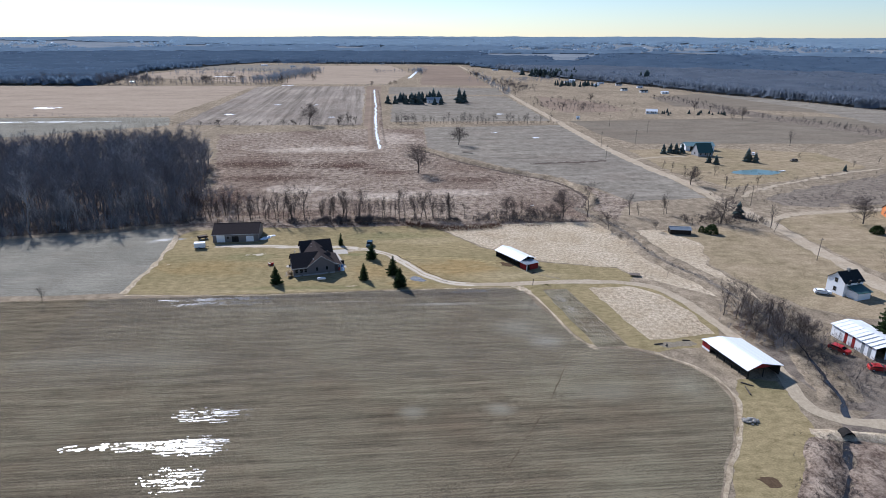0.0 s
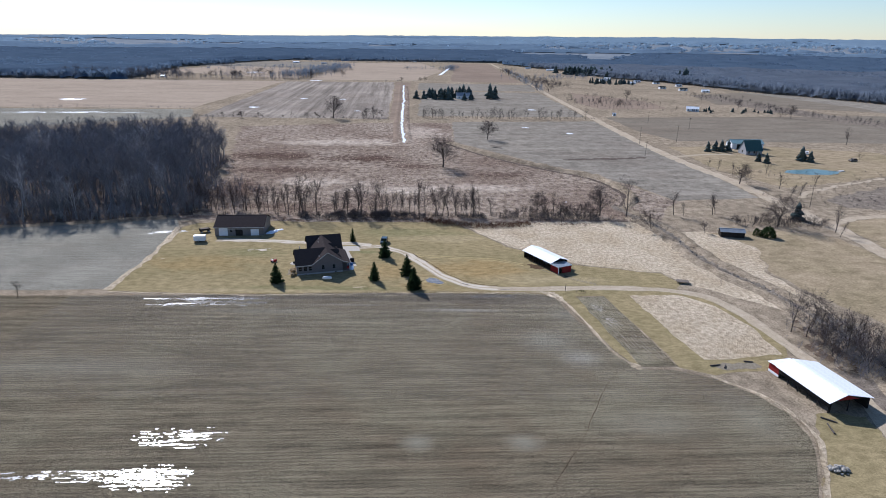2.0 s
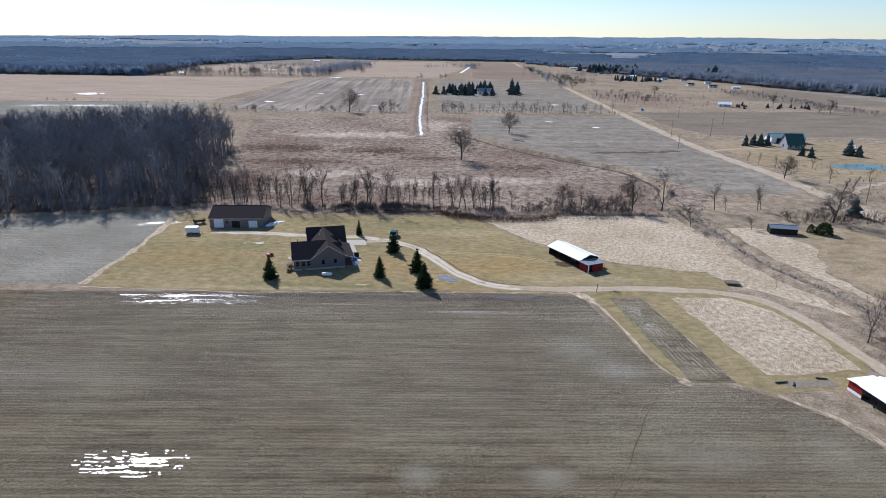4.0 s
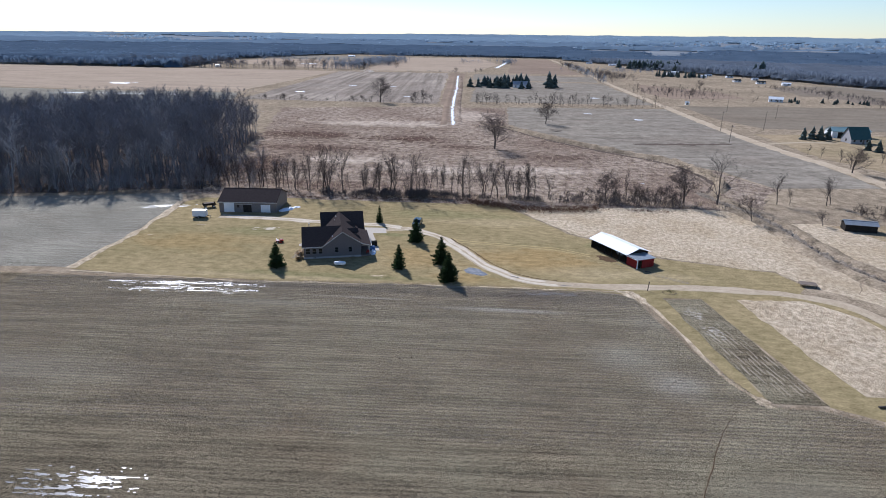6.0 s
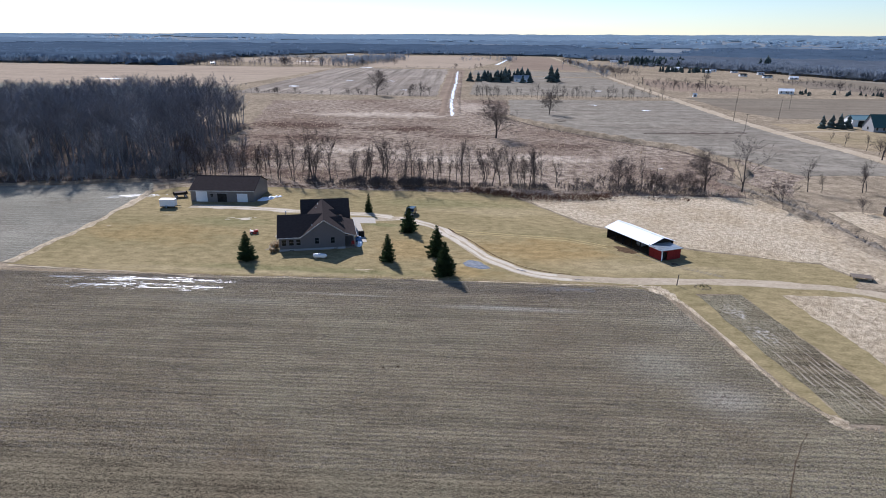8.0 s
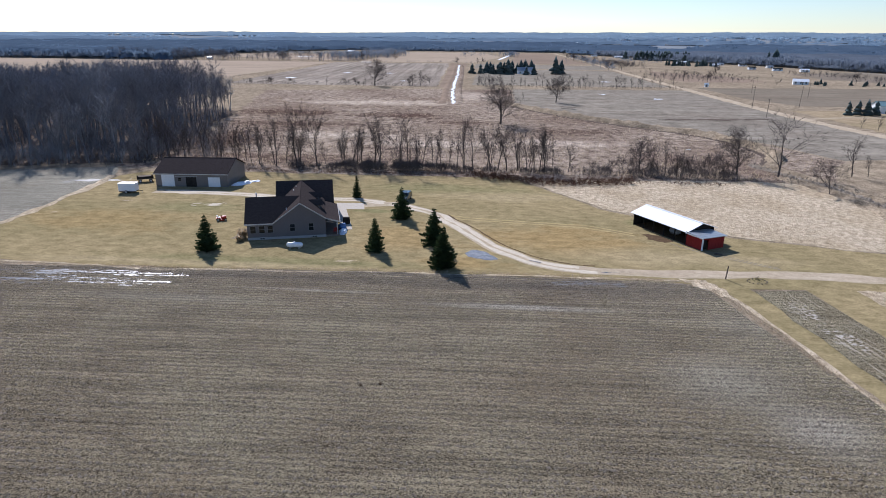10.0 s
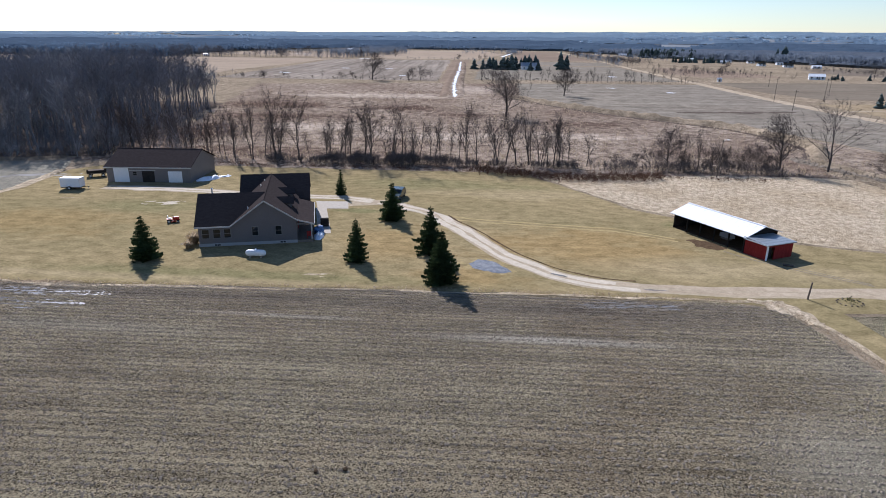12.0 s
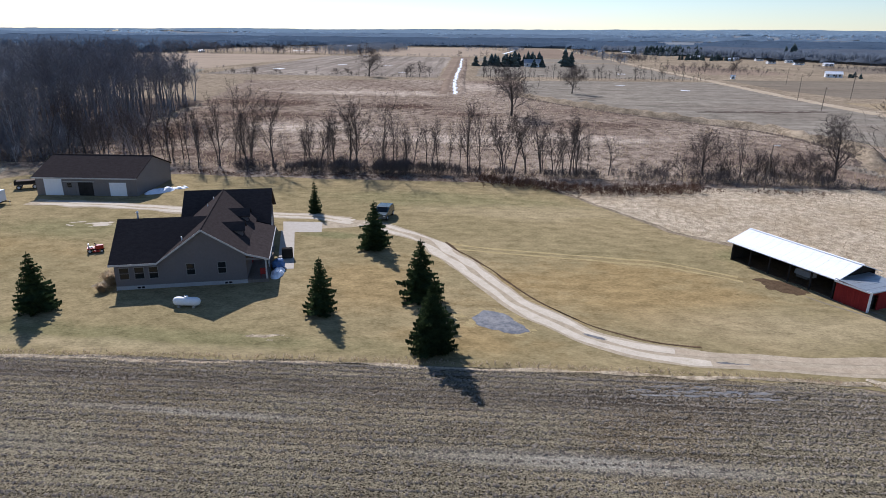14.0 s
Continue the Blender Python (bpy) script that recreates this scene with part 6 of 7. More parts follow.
def build_house():
    h = thing("house", pose(-8.7, 3.0, 0, 0, 0, 16), "taupe-sided single-storey house with brown shingle roof and dormers", "house")
    R, EV = 6.05, 2.8
    wall = part("wall", box(0, 8.3, 0, 9.2, 0, 2.72), M_SIDING, h)
    g = slab([(4.2, 0.0, 0.0), (12.5, 0.0, 0.0), (12.5, 0.0, 3.2), (8.5, 0.0, 5.72), (4.2, 0.0, 2.75)], (0, 0.2, 0))
    for ob_v in g.verts:
        ob_v.co.y -= 0.02
    gable = part("wall", g, M_SIDING, h, "taupe-sided gable wall")
    part("wall", box(8.3, 12.5, 0.19, 16, 0, 2.72), M_SIDING, h)
    part("wall", box(4.35, 13.9, 12.3, 21.2, 0, 2.7), M_SIDING, h, "garage wall")
    for u in (4.35, 13.75):
        part("wall", slab([(u, 12.3, 2.7), (u, 21.2, 2.7), (u, 16.8, 5.7)], (0.15, 0, 0)), M_SIDING, h, "garage gable wall")
    part("wall", slab([(0, 0.0, 2.72), (0, 9.2, 2.72), (0, 4.6, 5.7)], (0.15, 0, 0)), M_SIDING, h, "wing gable wall")
    f = box(-0.03, 12.53, -0.06, 0.3, -0.1, 0.42)
    part("foundation", f, M_FOUND, h, "pale concrete foundation strip")
    part("foundation", box(-0.03, 0.3, 0.3, 9.2, -0.1, 0.42), M_FOUND, h)
    # lapped boards
    lap_siding(gable, 4.25, 12.48, -0.02, 0.44, lambda z: (4.2 + max(0, (z - 2.75) * 1.45) + 0.05, 12.5 - max(0, (z - 3.0) * 1.48) - 0.05) if z < 5.2 else None, 0.22)
    lap_siding(wall, 0.02, 4.2, 0.0, 0.44, lambda z: (0, 4.2) if z < 2.55 else None, 0.22)
    th = (0, 0, -0.16)
    E_, V4 = -0.4, 4.7
    roofs = [
        ("wing roof slope facing the field", [(-0.4, E_, EV), (4.0, E_, EV), (8.5, V4, R), (-0.4, V4, R)]),
        ("", [(-0.4, V4, R), (8.5, V4, R), (4.0, 9.8, EV), (-0.4, 9.8, EV)]),
        ("", [(4.0, E_, EV), (8.5, E_, R), (8.5, V4, R)]),
        ("", [(8.5, V4, R), (8.5, 16.8, R), (4.0, 12.2, EV), (4.0, 9.8, EV)]),
        ("", [(8.5, E_, R), (12.6, E_, 3.35), (12.6, 12.4, 3.35), (8.5, 16.8, R)]),
        ("low porch roof", [(12.6, E_, 3.35), (14.8, E_, 2.7), (14.8, 11.2, 2.7), (12.6, 11.2, 3.35)]),
        ("", [(3.9, 16.8, R), (8.5, 16.8, R), (3.9, 12.1, EV)]),
        ("", [(8.5, 16.8, R), (14.3, 16.8, R), (14.3, 11.9, EV), (12.6, 12.4, EV + 0.3)]),
        ("", [(3.9, 16.8, R), (14.3, 16.8, R), (14.3, 21.7, EV), (3.9, 21.7, EV)]),
    ]
    roof = None
    for lab, pts in roofs:
        ob = part("roof", slab(pts, th), M_SHINGLE, h, lab)
        roof = roof or ob
    # rake and ridge trim
    rake = bmesh.new()
    for a, b in (((4.0, -0.43, EV + 0.01), (8.5, -0.43, R + 0.01)), ((8.5, -0.43, R + 0.01), (12.6, -0.43, 3.36)), ((12.6, -0.43, 3.36), (14.8, -0.43, 2.71)), ((-0.4, -0.43, EV + 0.01), (4.0, -0.43, EV + 0.01))):
        slab([Vector(a), Vector(b), Vector(b) - Vector((0, 0, 0.2)), Vector(a) - Vector((0, 0, 0.2))], (0, 0.025, 0), rake)
    part("fascia", rake, M_TRIM, h, "pale roof edge trim")
    cap = bmesh.new()
    for a, b in (((8.5, E_, R + 0.02), (8.5, 16.8, R + 0.02)),):
        tube(a, b, 0.07, 0.07, 6, cap)
    part("ridge_cap", cap, M_SHINGLE, h)
    # dormers on the porch side
    for v in (4.9, 10.6):
        d = part("dormer", slab([(11.9, v - 0.8, 3.7), (11.9, v + 0.8, 3.7), (11.9, v + 0.8, 4.55), (11.9, v, 5.1), (11.9, v - 0.8, 4.55)], (-2.0, 0, 0)), M_SIDING, h, "small gabled dormer")
        for s in (-1, 1):
            part("roof", slab([(12.2, v, 5.25), (12.2, v + s * 1.05, 4.5), (10.3, v + s * 1.05, 4.55), (9.3, v, 5.25)], (0, 0, -0.09)), M_SHINGLE, d)
        part("pane", box(11.89, 11.93, v - 0.35, v + 0.35, 3.95, 4.5), M_GLASS, d)
    # windows and vents of the field-facing wall
    for u, z, w, hh in ((0.45, 1.15, 0.85, 1.15), (1.85, 1.15, 0.85, 1.15), (3.2, 1.15, 0.8, 1.15)):
        window(h, u, -0.012, z, w, hh, "v", -1)
    for u, z, w, hh in ((6.75, 1.3, 0.75, 1.15), (9.75, 1.3, 0.75, 1.15)):
        window(h, u, -0.035, z, w, hh, "v", -1)
    part("shutter", box(9.28, 9.62, -0.07, -0.034, 1.25, 2.5), M_SIDING, h, "taupe window shutter")
    for u in (1.85, 10.2):
        w = part("basement_window", box(u, u + 0.85, -0.1, -0.058, 0.08, 0.36), M_TRIM, h)
        for k in (0.06, 0.46):
            part("pane", box(u + k, u + k + 0.33, -0.112, -0.1, 0.12, 0.32), M_GLASS, w)
    for v in (6.0, 7.8):
        window(h, v, 0.0, 1.1, 1.0, 1.2, "u", -1)
    # porch
    part("porch_floor", box(12.5, 14.6, 0.0, 11.0, 0, 0.35), M_WOOD, h)
    for v in (0.15, 3.7, 7.3, 10.8):
        part("porch_post", box(14.35, 14.5, v - 0.075, v + 0.075, 0.35, 2.72), M_TRIM, h)
    part("door", box(12.5, 12.55, 5.2, 6.15, 0.35, 2.4), M_RED, h, "dark red front door")
    part("porch_beam", box(14.3, 14.55, -0.2, 11.0, 2.5, 2.66), M_TRIM, h)
    part("porch_end", box(12.56, 14.3, -0.02, 0.05, 2.5, 2.72), M_SIDING, h)
    pipe = part("roof_vent", tube((1.3, 5.7, 5.0), (1.3, 5.7, 6.45), 0.09, 0.09, 10), M_TRIM, h, "pale metal stove pipe")
    part("cap", tube((1.3, 5.7, 6.45), (1.3, 5.7, 6.58), 0.17, 0.05, 10), M_WHITE, pipe)
    for u, v, z in ((6.3, 1.5, 4.5), (7.2, 12.5, 5.0), (7.6, 14.6, 5.3)):
        part("roof_vent", tube((u, v, z - 0.3), (u, v, z + 0.35), 0.06, 0.06, 8), M_WHITE, h)
    part("gutter", tube((14.86, -0.4, 2.62), (14.86, 11.2, 2.62), 0.06, 0.06, 6), M_TRIM, h)
    # garage door facing the pad
    gd = part("garage_door", box(13.9, 13.96, 13.6, 18.4, 0.02, 2.2), M_TRIM, h)
    for k in range(4):
        part("panel", box(13.96, 13.975, 13.65, 18.35, 0.06 + 0.54 * k, 0.54 + 0.54 * k), M_TRIM, gd)


build_house()


def barn_frame(name, m, label, L_, Wd, eave, ridge, wall_m, roof_m, over=0.4, ridge_at=0.5, panel=0.95, walls="fblr", group="", cat="barn"):
    """A gabled steel building: x along the ridge, y across; walls: front, back, left end, right end."""
    b = thing(name, m, label, cat, group)
    yr = Wd * ridge_at
    if "f" in walls:
        part("wall", box(0, L_, 0, 0.12, 0, eave), wall_m, b)
    if "b" in walls:
        part("wall", box(0, L_, Wd - 0.12, Wd, 0, eave), wall_m, b)
    for key, x in (("l", 0.0), ("r", L_ - 0.12)):
        if key in walls:
            part("wall", slab([(x, 0.121, 0), (x, Wd - 0.121, 0), (x, Wd - 0.121, eave), (x, yr, ridge - 0.12), (x, 0.121, eave)], (0.119, 0, 0)), wall_m, b)
        else:
            part("gable", slab([(x, 0.121, eave - 0.1), (x, Wd - 0.121, eave - 0.1), (x, yr, ridge - 0.12)], (0.119, 0, 0)), wall_m, b)
    k = max(1, round((L_ + 2 * over) / panel))
    sf, sb = (ridge - eave) / yr, (ridge - eave) / (Wd - yr)
    made = {}
    for side, y0, y1, z0 in (("f", -over, yr, eave - over * sf), ("b", Wd + over, yr, eave - over * sb)):
        pr = part("roof", slab([(-over, y0, z0 - 0.0), (L_ + over, y0, z0), (L_ + over, y1, ridge), (-over, y1, ridge)], (0, 0, -0.05)), roof_m, b)
        w = (L_ + 2 * over) / k
        bm = slab([(0.006, y0, z0 + 0.025), (w - 0.006, y0, z0 + 0.025), (w - 0.006, y1, ridge + 0.025), (0.006, y1, ridge + 0.025)], (0, 0, -0.022))
        first = part("roof_panel", bm, roof_m, pr)
        first.location.x = -over
        for i in range(1, k):
            ob = new("roof_panel", first.data)
            ob.parent = pr
            ob.location.x = -over + w * i
    part("ridge_cap", box(-over, L_ + over, yr - 0.16, yr + 0.16, ridge + 0.02, ridge + 0.06), roof_m, b)
    return b


def build_pole_barn():
    b = barn_frame("pole_barn", pose(-43, 38.1, 0, 0, 0, 4.3), "taupe steel pole barn with brown roof and white doors", 15.7, 12.4, 3.05, 5.35, M_STEEL, M_SHINGLE, 0.35, panel=99)
    for u, w, hh in ((1.3, 2.8, 2.7), (11.5, 2.6, 2.15)):
        d = part("overhead_door", box(u, u + w, -0.06, -0.002, 0.03, hh), M_WHITE, b, "white overhead door")
        n = 5 if hh > 2.5 else 4
        for k in range(n):
            part("panel", box(u + 0.05, u + w - 0.05, -0.078, -0.06, 0.06 + k * (hh - 0.06) / n, (k + 1) * (hh - 0.06) / n + 0.02), M_WHITE, d)
    # Dark panel on the uncut wall in place of the shaded opening.
    part("doorway", box(6.6, 8.9, -0.03, -0.002, 0.03, 2.15), M_DARK, b, "dark panel painting the shade inside an open doorway")
    part("door_track", box(4.3, 9.2, -0.12, -0.03, 2.2, 2.3), M_TRIM, b)
    part("door", box(9.9, 10.8, -0.04, -0.002, 0.05, 2.05), M_STEEL, b)
    window(b, 4.9, 0.0, 1.3, 0.7, 0.7, "v", -1)
    rib = box(0, 0.04, -0.03, -0.001, 0.02, 3.0)
    first = part("wall_rib", rib, M_STEEL, b)
    for i in range(1, 34):
        u = i * 0.47
        if 1.2 < u < 4.2 or 6.5 < u < 9.0 or 9.8 < u < 10.9 or 11.4 < u < 14.2 or 4.7 < u < 5.8:
            continue
        ob = new("wall_rib", first.data)
        ob.parent = b
        ob.location.x = u
    part("fascia", box(-0.35, 16.05, -0.4, -0.36, 2.72, 2.92), M_TRIM, b)


build_pole_barn()


def build_cow_shed():
    a = math.degrees(math.atan2(-0.873, 0.488))
    b = barn_frame("open_shed", pose(56.2, 20.1, 0, 0, 0, a), "open-fronted pole shed with white steel roof", 12.6, 6.0, 2.35, 3.35, M_DARK, M_TIN, 0.45, walls="bl", cat="shed")
    # Posts and beam coloured dark to match the shade inside the shed.
    for i in range(6):
        u = 0.1 + i * 2.47
        part("post", box(u - 0.08, u + 0.08, 0.0, 0.16, 0, 2.12), M_DARK, b)
    part("beam", box(0, 12.6, -0.02, 0.15, 2.12, 2.3), M_DARK, b)
    part("gable", slab([(12.62, 0.1, 2.3), (12.62, 5.9, 2.3), (12.62, 3.0, 3.25)], (0.03, 0, 0)), M_DARK, b, "dark boarded gable")
    # Dark floor added to put the interior's shade into the ground colour.
    part("floor", box(0.1, 12.5, 0.2, 5.8, 0.01, 0.07), M_MUD, b, "dark floor painting the shade inside the open shed")
    lean = thing("red_lean_to", pose(56.2, 20.1, 0, 0, 0, a), "red board lean-to with a grey steel roof", "shed")
    part("wall", box(12.7, 16.1, -0.05, 0.07, 0, 2.05), M_RED, lean)
    part("wall", box(12.7, 16.1, 4.5, 4.62, 0, 1.9), M_RED, lean)
    part("wall", box(15.98, 16.1, 1.3, 4.5, 0, 1.95), M_RED, lean)
    part("wall", box(15.98, 16.1, 0.07, 1.3, 1.75, 2.0), M_RED, lean)
    # Dark board behind the opening paints the shade inside the lean-to.
    part("doorway", box(15.6, 15.7, 0.07, 1.3, 0, 1.75), M_DARK, lean, "dark panel painting the shade inside an open doorway")
    rf = part("roof", slab([(12.66, -0.35, 2.3), (16.4, -0.35, 2.12), (16.4, 4.9, 2.02), (12.66, 4.9, 2.2)], (0, 0, -0.06)), M_GREYTIN, lean)
    for i in range(5):
        u = 12.7 + i * 0.74
        part("roof_panel", slab([(u, -0.36, 2.325 - 0.048 * (u - 12.66)), (u + 0.7, -0.36, 2.325 - 0.048 * (u - 11.96)), (u + 0.7, 4.91, 2.225 - 0.048 * (u - 11.96)), (u, 4.91, 2.225 - 0.048 * (u - 12.66))], (0, 0, -0.02)), M_GREYTIN, rf)
    part("corner_board", box(16.02, 16.16, -0.12, 0.1, 0, 2.0), M_WHITE, lean, "white corner board")
    part("fascia", box(12.66, 16.4, -0.4, -0.36, 2.0, 2.16), M_WHITE, lean)
    step_ = 0.28
    for i in range(12):
        part("board", box(12.72 + i * step_, 12.72 + i * step_ + step_ - 0.02, -0.075, -0.05, 0.02, 2.0), M_RED, lean)


build_cow_shed()


def build_machine_shed():
    a = math.degrees(math.atan2(-0.98, 0.2))
    b = barn_frame("machine_shed", pose(97.0, -50.0, 0, 0, 0, a), "open-ended machine shed with white steel roof", 12.6, 8.6, 2.5, 3.7, M_DARK, M_TIN, 0.45, ridge_at=0.36, walls="bl", cat="shed")
    part("wall", box(0, 12.6, 0, 0.1, 1.2, 2.45), M_DARK, b, "dark boarded side")
    for i in range(6):
        u = 0.1 + i * 2.47
        part("post", box(u - 0.08, u + 0.08, 0.11, 0.27, 0, 2.45), M_DARK, b)
    for v in (0.4, 4.2, 8.3):
        part("post", box(12.4, 12.55, v, v + 0.15, 0, 2.45), M_DARK, b)
    part("gable", slab([(12.63, 0.2, 2.45), (12.63, 6.0, 2.45), (12.63, 3.1, 3.5)], (0.03, 0, 0)), M_RED, b, "weathered red gable boards")
    lean = thing("red_lean_to", pose(97.0, -50.0, 0, 0, 0, a), "red board lean-to with pale steel roof", "shed")
    part("wall", box(-3.0, -0.05, 0.3, 0.42, 0, 1.9), M_RED, lean)
    part("wall", box(-3.0, -2.88, 0.42, 5.0, 0, 1.9), M_RED, lean)
    part("roof", slab([(-3.3, 0.0, 2.0), (-0.5, 0.0, 2.2), (-0.5, 5.2, 2.3), (-3.3, 5.2, 2.1)], (0, 0, -0.06)), M_TIN, lean)
    part("base_board", box(-3.0, -0.05, 0.27, 0.3, 0, 0.5), M_WHITE, lean, "white lower boards")


build_machine_shed()


def gable_house(name, m, label, L_, Wd, eave, ridge, wall_m, roof_m, wins=2, cat="house", storeys=1, chimney=False):
    b = barn_frame(name, m, label, L_, Wd, eave, ridge, wall_m, roof_m, 0.35, panel=L_ + 1, cat=cat)
    for s in range(storeys):
        for i in range(wins):
            u = L_ * (i + 0.5) / wins - 0.45
            window(b, u, -0.001, 0.9 + 2.7 * s, 0.9, 1.2, "v", -1)
    for s in range(storeys):
        window(b, Wd * 0.5 - 0.45, -0.001, 0.9 + 2.7 * s, 0.9, 1.2, "u", -1)
    part("door", box(L_ * 0.5 + 0.9 if wins > 1 else 0.6, L_ * 0.5 + 1.8 if wins > 1 else 1.5, -0.04, -0.001, 0.05, 2.1), M_WOOD, b)
    if chimney:
        part("chimney", box(L_ * 0.5, L_ * 0.5 + 0.6, Wd * 0.5 - 0.3, Wd * 0.5 + 0.3, ridge - 0.5, ridge + 0.8), M_STONE, b)
    return b


# White two-storey house with a low wing, and its striped barn.
wh = gable_house("house", pose(152.0, -18.4, 0, 0, 0, 14), "white two-storey farmhouse with black shingle roof", 7.0, 5.8, 4.4, 6.7, M_WHITE, M_BLACKROOF, 2, storeys=2, chimney=True)
part("wing_wall", box(1.2, 6.2, -3.6, -0.01, 0, 2.3), M_WHITE, wh)
part("wing_roof", slab([(0.9, -4.0, 2.3), (6.5, -4.0, 2.3), (6.5, -0.02, 3.3), (0.9, -0.02, 3.3)], (0, 0, -0.1)), M_GREENROOF, wh)
sb = thing("striped_barn", pose(132.4, -42.0, 0, 0, 0, -84), "low white and red striped steel barn", "barn")
part("wall", box(0, 13.5, 0, 0.12, 0, 3.0), M_WHITE, sb)
part("wall", box(0, 0.12, 0.12, 8, 0, 3.2), M_WHITE, sb)
part("wall", box(13.38, 13.5, 2.8, 8, 0, 3.2), M_WHITE, sb)
part("wall", box(0, 13.5, 8, 8.12, 0, 3.3), M_WHITE, sb)
for i, (u, m_) in enumerate(((4.2, M_RED), (5.4, M_WHITE), (6.6, M_RED), (9.4, M_GREYTIN), (11.4, M_GREYTIN))):
    part("wall_panel", box(u, u + 0.9, -0.03, -0.002, 0.02, 2.9), m_, sb)
part("roof", slab([(-0.3, -0.4, 3.1), (13.8, -0.4, 3.1), (13.8, 4.1, 4.0), (-0.3, 4.1, 4.0)], (0, 0, -0.08)), M_TIN, sb)
part("roof", slab([(-0.3, 4.1, 4.0), (13.8, 4.1, 4.0), (13.8, 8.5, 3.2), (-0.3, 8.5, 3.2)], (0, 0, -0.08)), M_TIN, sb)
for i in range(9):
    part("roof_rib", slab([(0.4 + 1.5 * i, -0.4, 3.15), (0.75 + 1.5 * i, -0.4, 3.15), (0.75 + 1.5 * i, 4.05, 4.05), (0.4 + 1.5 * i, 4.05, 4.05)], (0, 0, -0.04)), M_GREYTIN if i > 4 else M_WHITE, sb)
# Small dark shed at the pasture's rim.
ds = barn_frame("small_shed", pose(126.4, 43.2, 0, 0, 0, -10), "small weathered dark wooden shed", 7.6, 3.6, 2.0, 2.7, M_DARK, M_GREYTIN, 0.3, cat="shed", panel=2.0)
# Steep-roofed house with a long blue-roofed building, by the pond.
af = gable_house("house", pose(213.0, 207.0, 0, 0, 0, 6), "white house with a steep dark roof near the pond", 10.0, 8.4, 2.6, 8.0, M_FOUND, M_GREENROOF, 3)
bl = barn_frame("long_shed", pose(214.0, 228.0, 0, 0, 0, 2), "long white shed with a teal steel roof", 20, 8, 3.6, 5.4, M_WHITE, M_TEALROOF, 0.4, panel=2.2, cat="shed")
# The doorway is a dark panel standing for the shade within.
part("doorway", box(3, 7, -0.03, -0.002, 0.02, 3.0), M_DARK, bl)
# Farmhouse among conifers.
gable_house("house", pose(52, 545, 0, 0, 0, 3), "white farmhouse among dark conifers", 17, 9, 3.4, 6.4, M_WHITE, M_GREYTIN, 3)
gable_house("house", pose(270, 448, 0, 0, 0, -18), "pale blue-white house on a far slope", 11, 7, 2.6, 4.4, M_WHITE, M_TIN, 3)
gable_house("hut", pose(186, 400, 0), "tiny white hut beside the road", 2.6, 2.4, 1.9, 2.6, M_WHITE, M_TIN, 1)
for x, y, L_, t, lab in ((345, 742, 11, 5, "white mobile home on the far slope"), (362, 712, 13, -4, "white mobile home on the far slope"), (384, 690, 12, -4, "small white trailer home on a slope"), (330, 835, 14, 20, "pale house far across the fields"), (372, 850, 12, 0, "pale house far across the fields"),
                         (300, 900, 16, 8, "white house far across the fields"), (318, 945, 14, -10, "white house far across the fields"), (388, 795, 10, 0, "small pale shed on a far slope"), (352, 880, 12, 12, "grey-roofed house far across the fields"), (-40, 1640, 18, 0, "far white farm building"), (-250, 1420, 16, 10, "far white farm building"), (-330, 1470, 20, 0, "far white farm building"), (-520, 800, 14, 0, "far white farm building"), (-395, 838, 8, 0, "far white farm building"),
                         (270, 1250, 20, 0, "far white farm building"), (235, 1330, 16, 0, "far white farm building")):
    gable_house("house", pose(x, y, terrain(x, y), 0, 0, t), lab, L_ * 0.8, 5.5, 2.4, 3.6, M_WHITE, rng.choice((M_TIN, M_GREYTIN, M_BLACKROOF)), 2)
gable_house("house", pose(228, 62, 0, 0, 0, -20), "orange-brown house across the side road", 10, 8, 3.0, 5.2, M_ORANGE, M_SHINGLE, 2)
hr = random.Random(4)
count = 0
while count < 20:
    az, r = radians(hr.uniform(-42, 40)), hr.uniform(1900, 4300)
    x, y = 20 + r * math.sin(az), -60 + r * math.cos(az)
    if wooded(x, y, r, math.degrees(az)) and hr.random() < 0.55:
        continue
    count += 1
    b = thing("farm_building", pose(x, y, terrain(x, y), 0, 0, hr.uniform(-30, 30)), "distant white farm building", "building")
    L_, Wd, e = hr.uniform(12, 26), hr.uniform(8, 12), hr.uniform(5, 10)
    part("wall", box(-L_ / 2, L_ / 2, 0, Wd, 0, e), M_WHITE, b)
    part("roof", slab([(-L_ / 2 - 0.5, -0.5, e), (-L_ / 2 - 0.5, Wd / 2, e + 3), (-L_ / 2 - 0.5, Wd + 0.5, e)], (L_ + 1, 0, 0)), hr.choice((M_TIN, M_TIN, M_GREYTIN)), b)


# ---- yard things ----
def propane_tank():
    t = thing("propane_tank", pose(0, 0, 0, 0, 0, 3), "white cylindrical propane tank on block feet", "tank")
    t.scale = (0.87, 0.87, 0.87)
    prof = [(-1.5, 0.02), (-1.47, 0.16), (-1.40, 0.28), (-1.28, 0.39), (-1.12, 0.455), (-0.9, 0.475), (0.9, 0.475), (1.12, 0.455), (1.28, 0.39), (1.40, 0.28), (1.47, 0.16), (1.5, 0.02)]
    bm = lathe_x(prof, 20)
    for v in bm.verts:
        v.co.z += 0.68
    body = part("body", bm, M_WHITE, t)
    for f in body.data.polygons:
        f.use_smooth = True
    part("dome", tube((0, 0, 1.1), (0, 0, 1.28), 0.2, 0.17, 14), M_WHITE, t)
    for x in (-0.8, 0.8):
        part("foot", box(x - 0.12, x + 0.12, -0.35, 0.35, 0, 0.3), M_STONE, t)


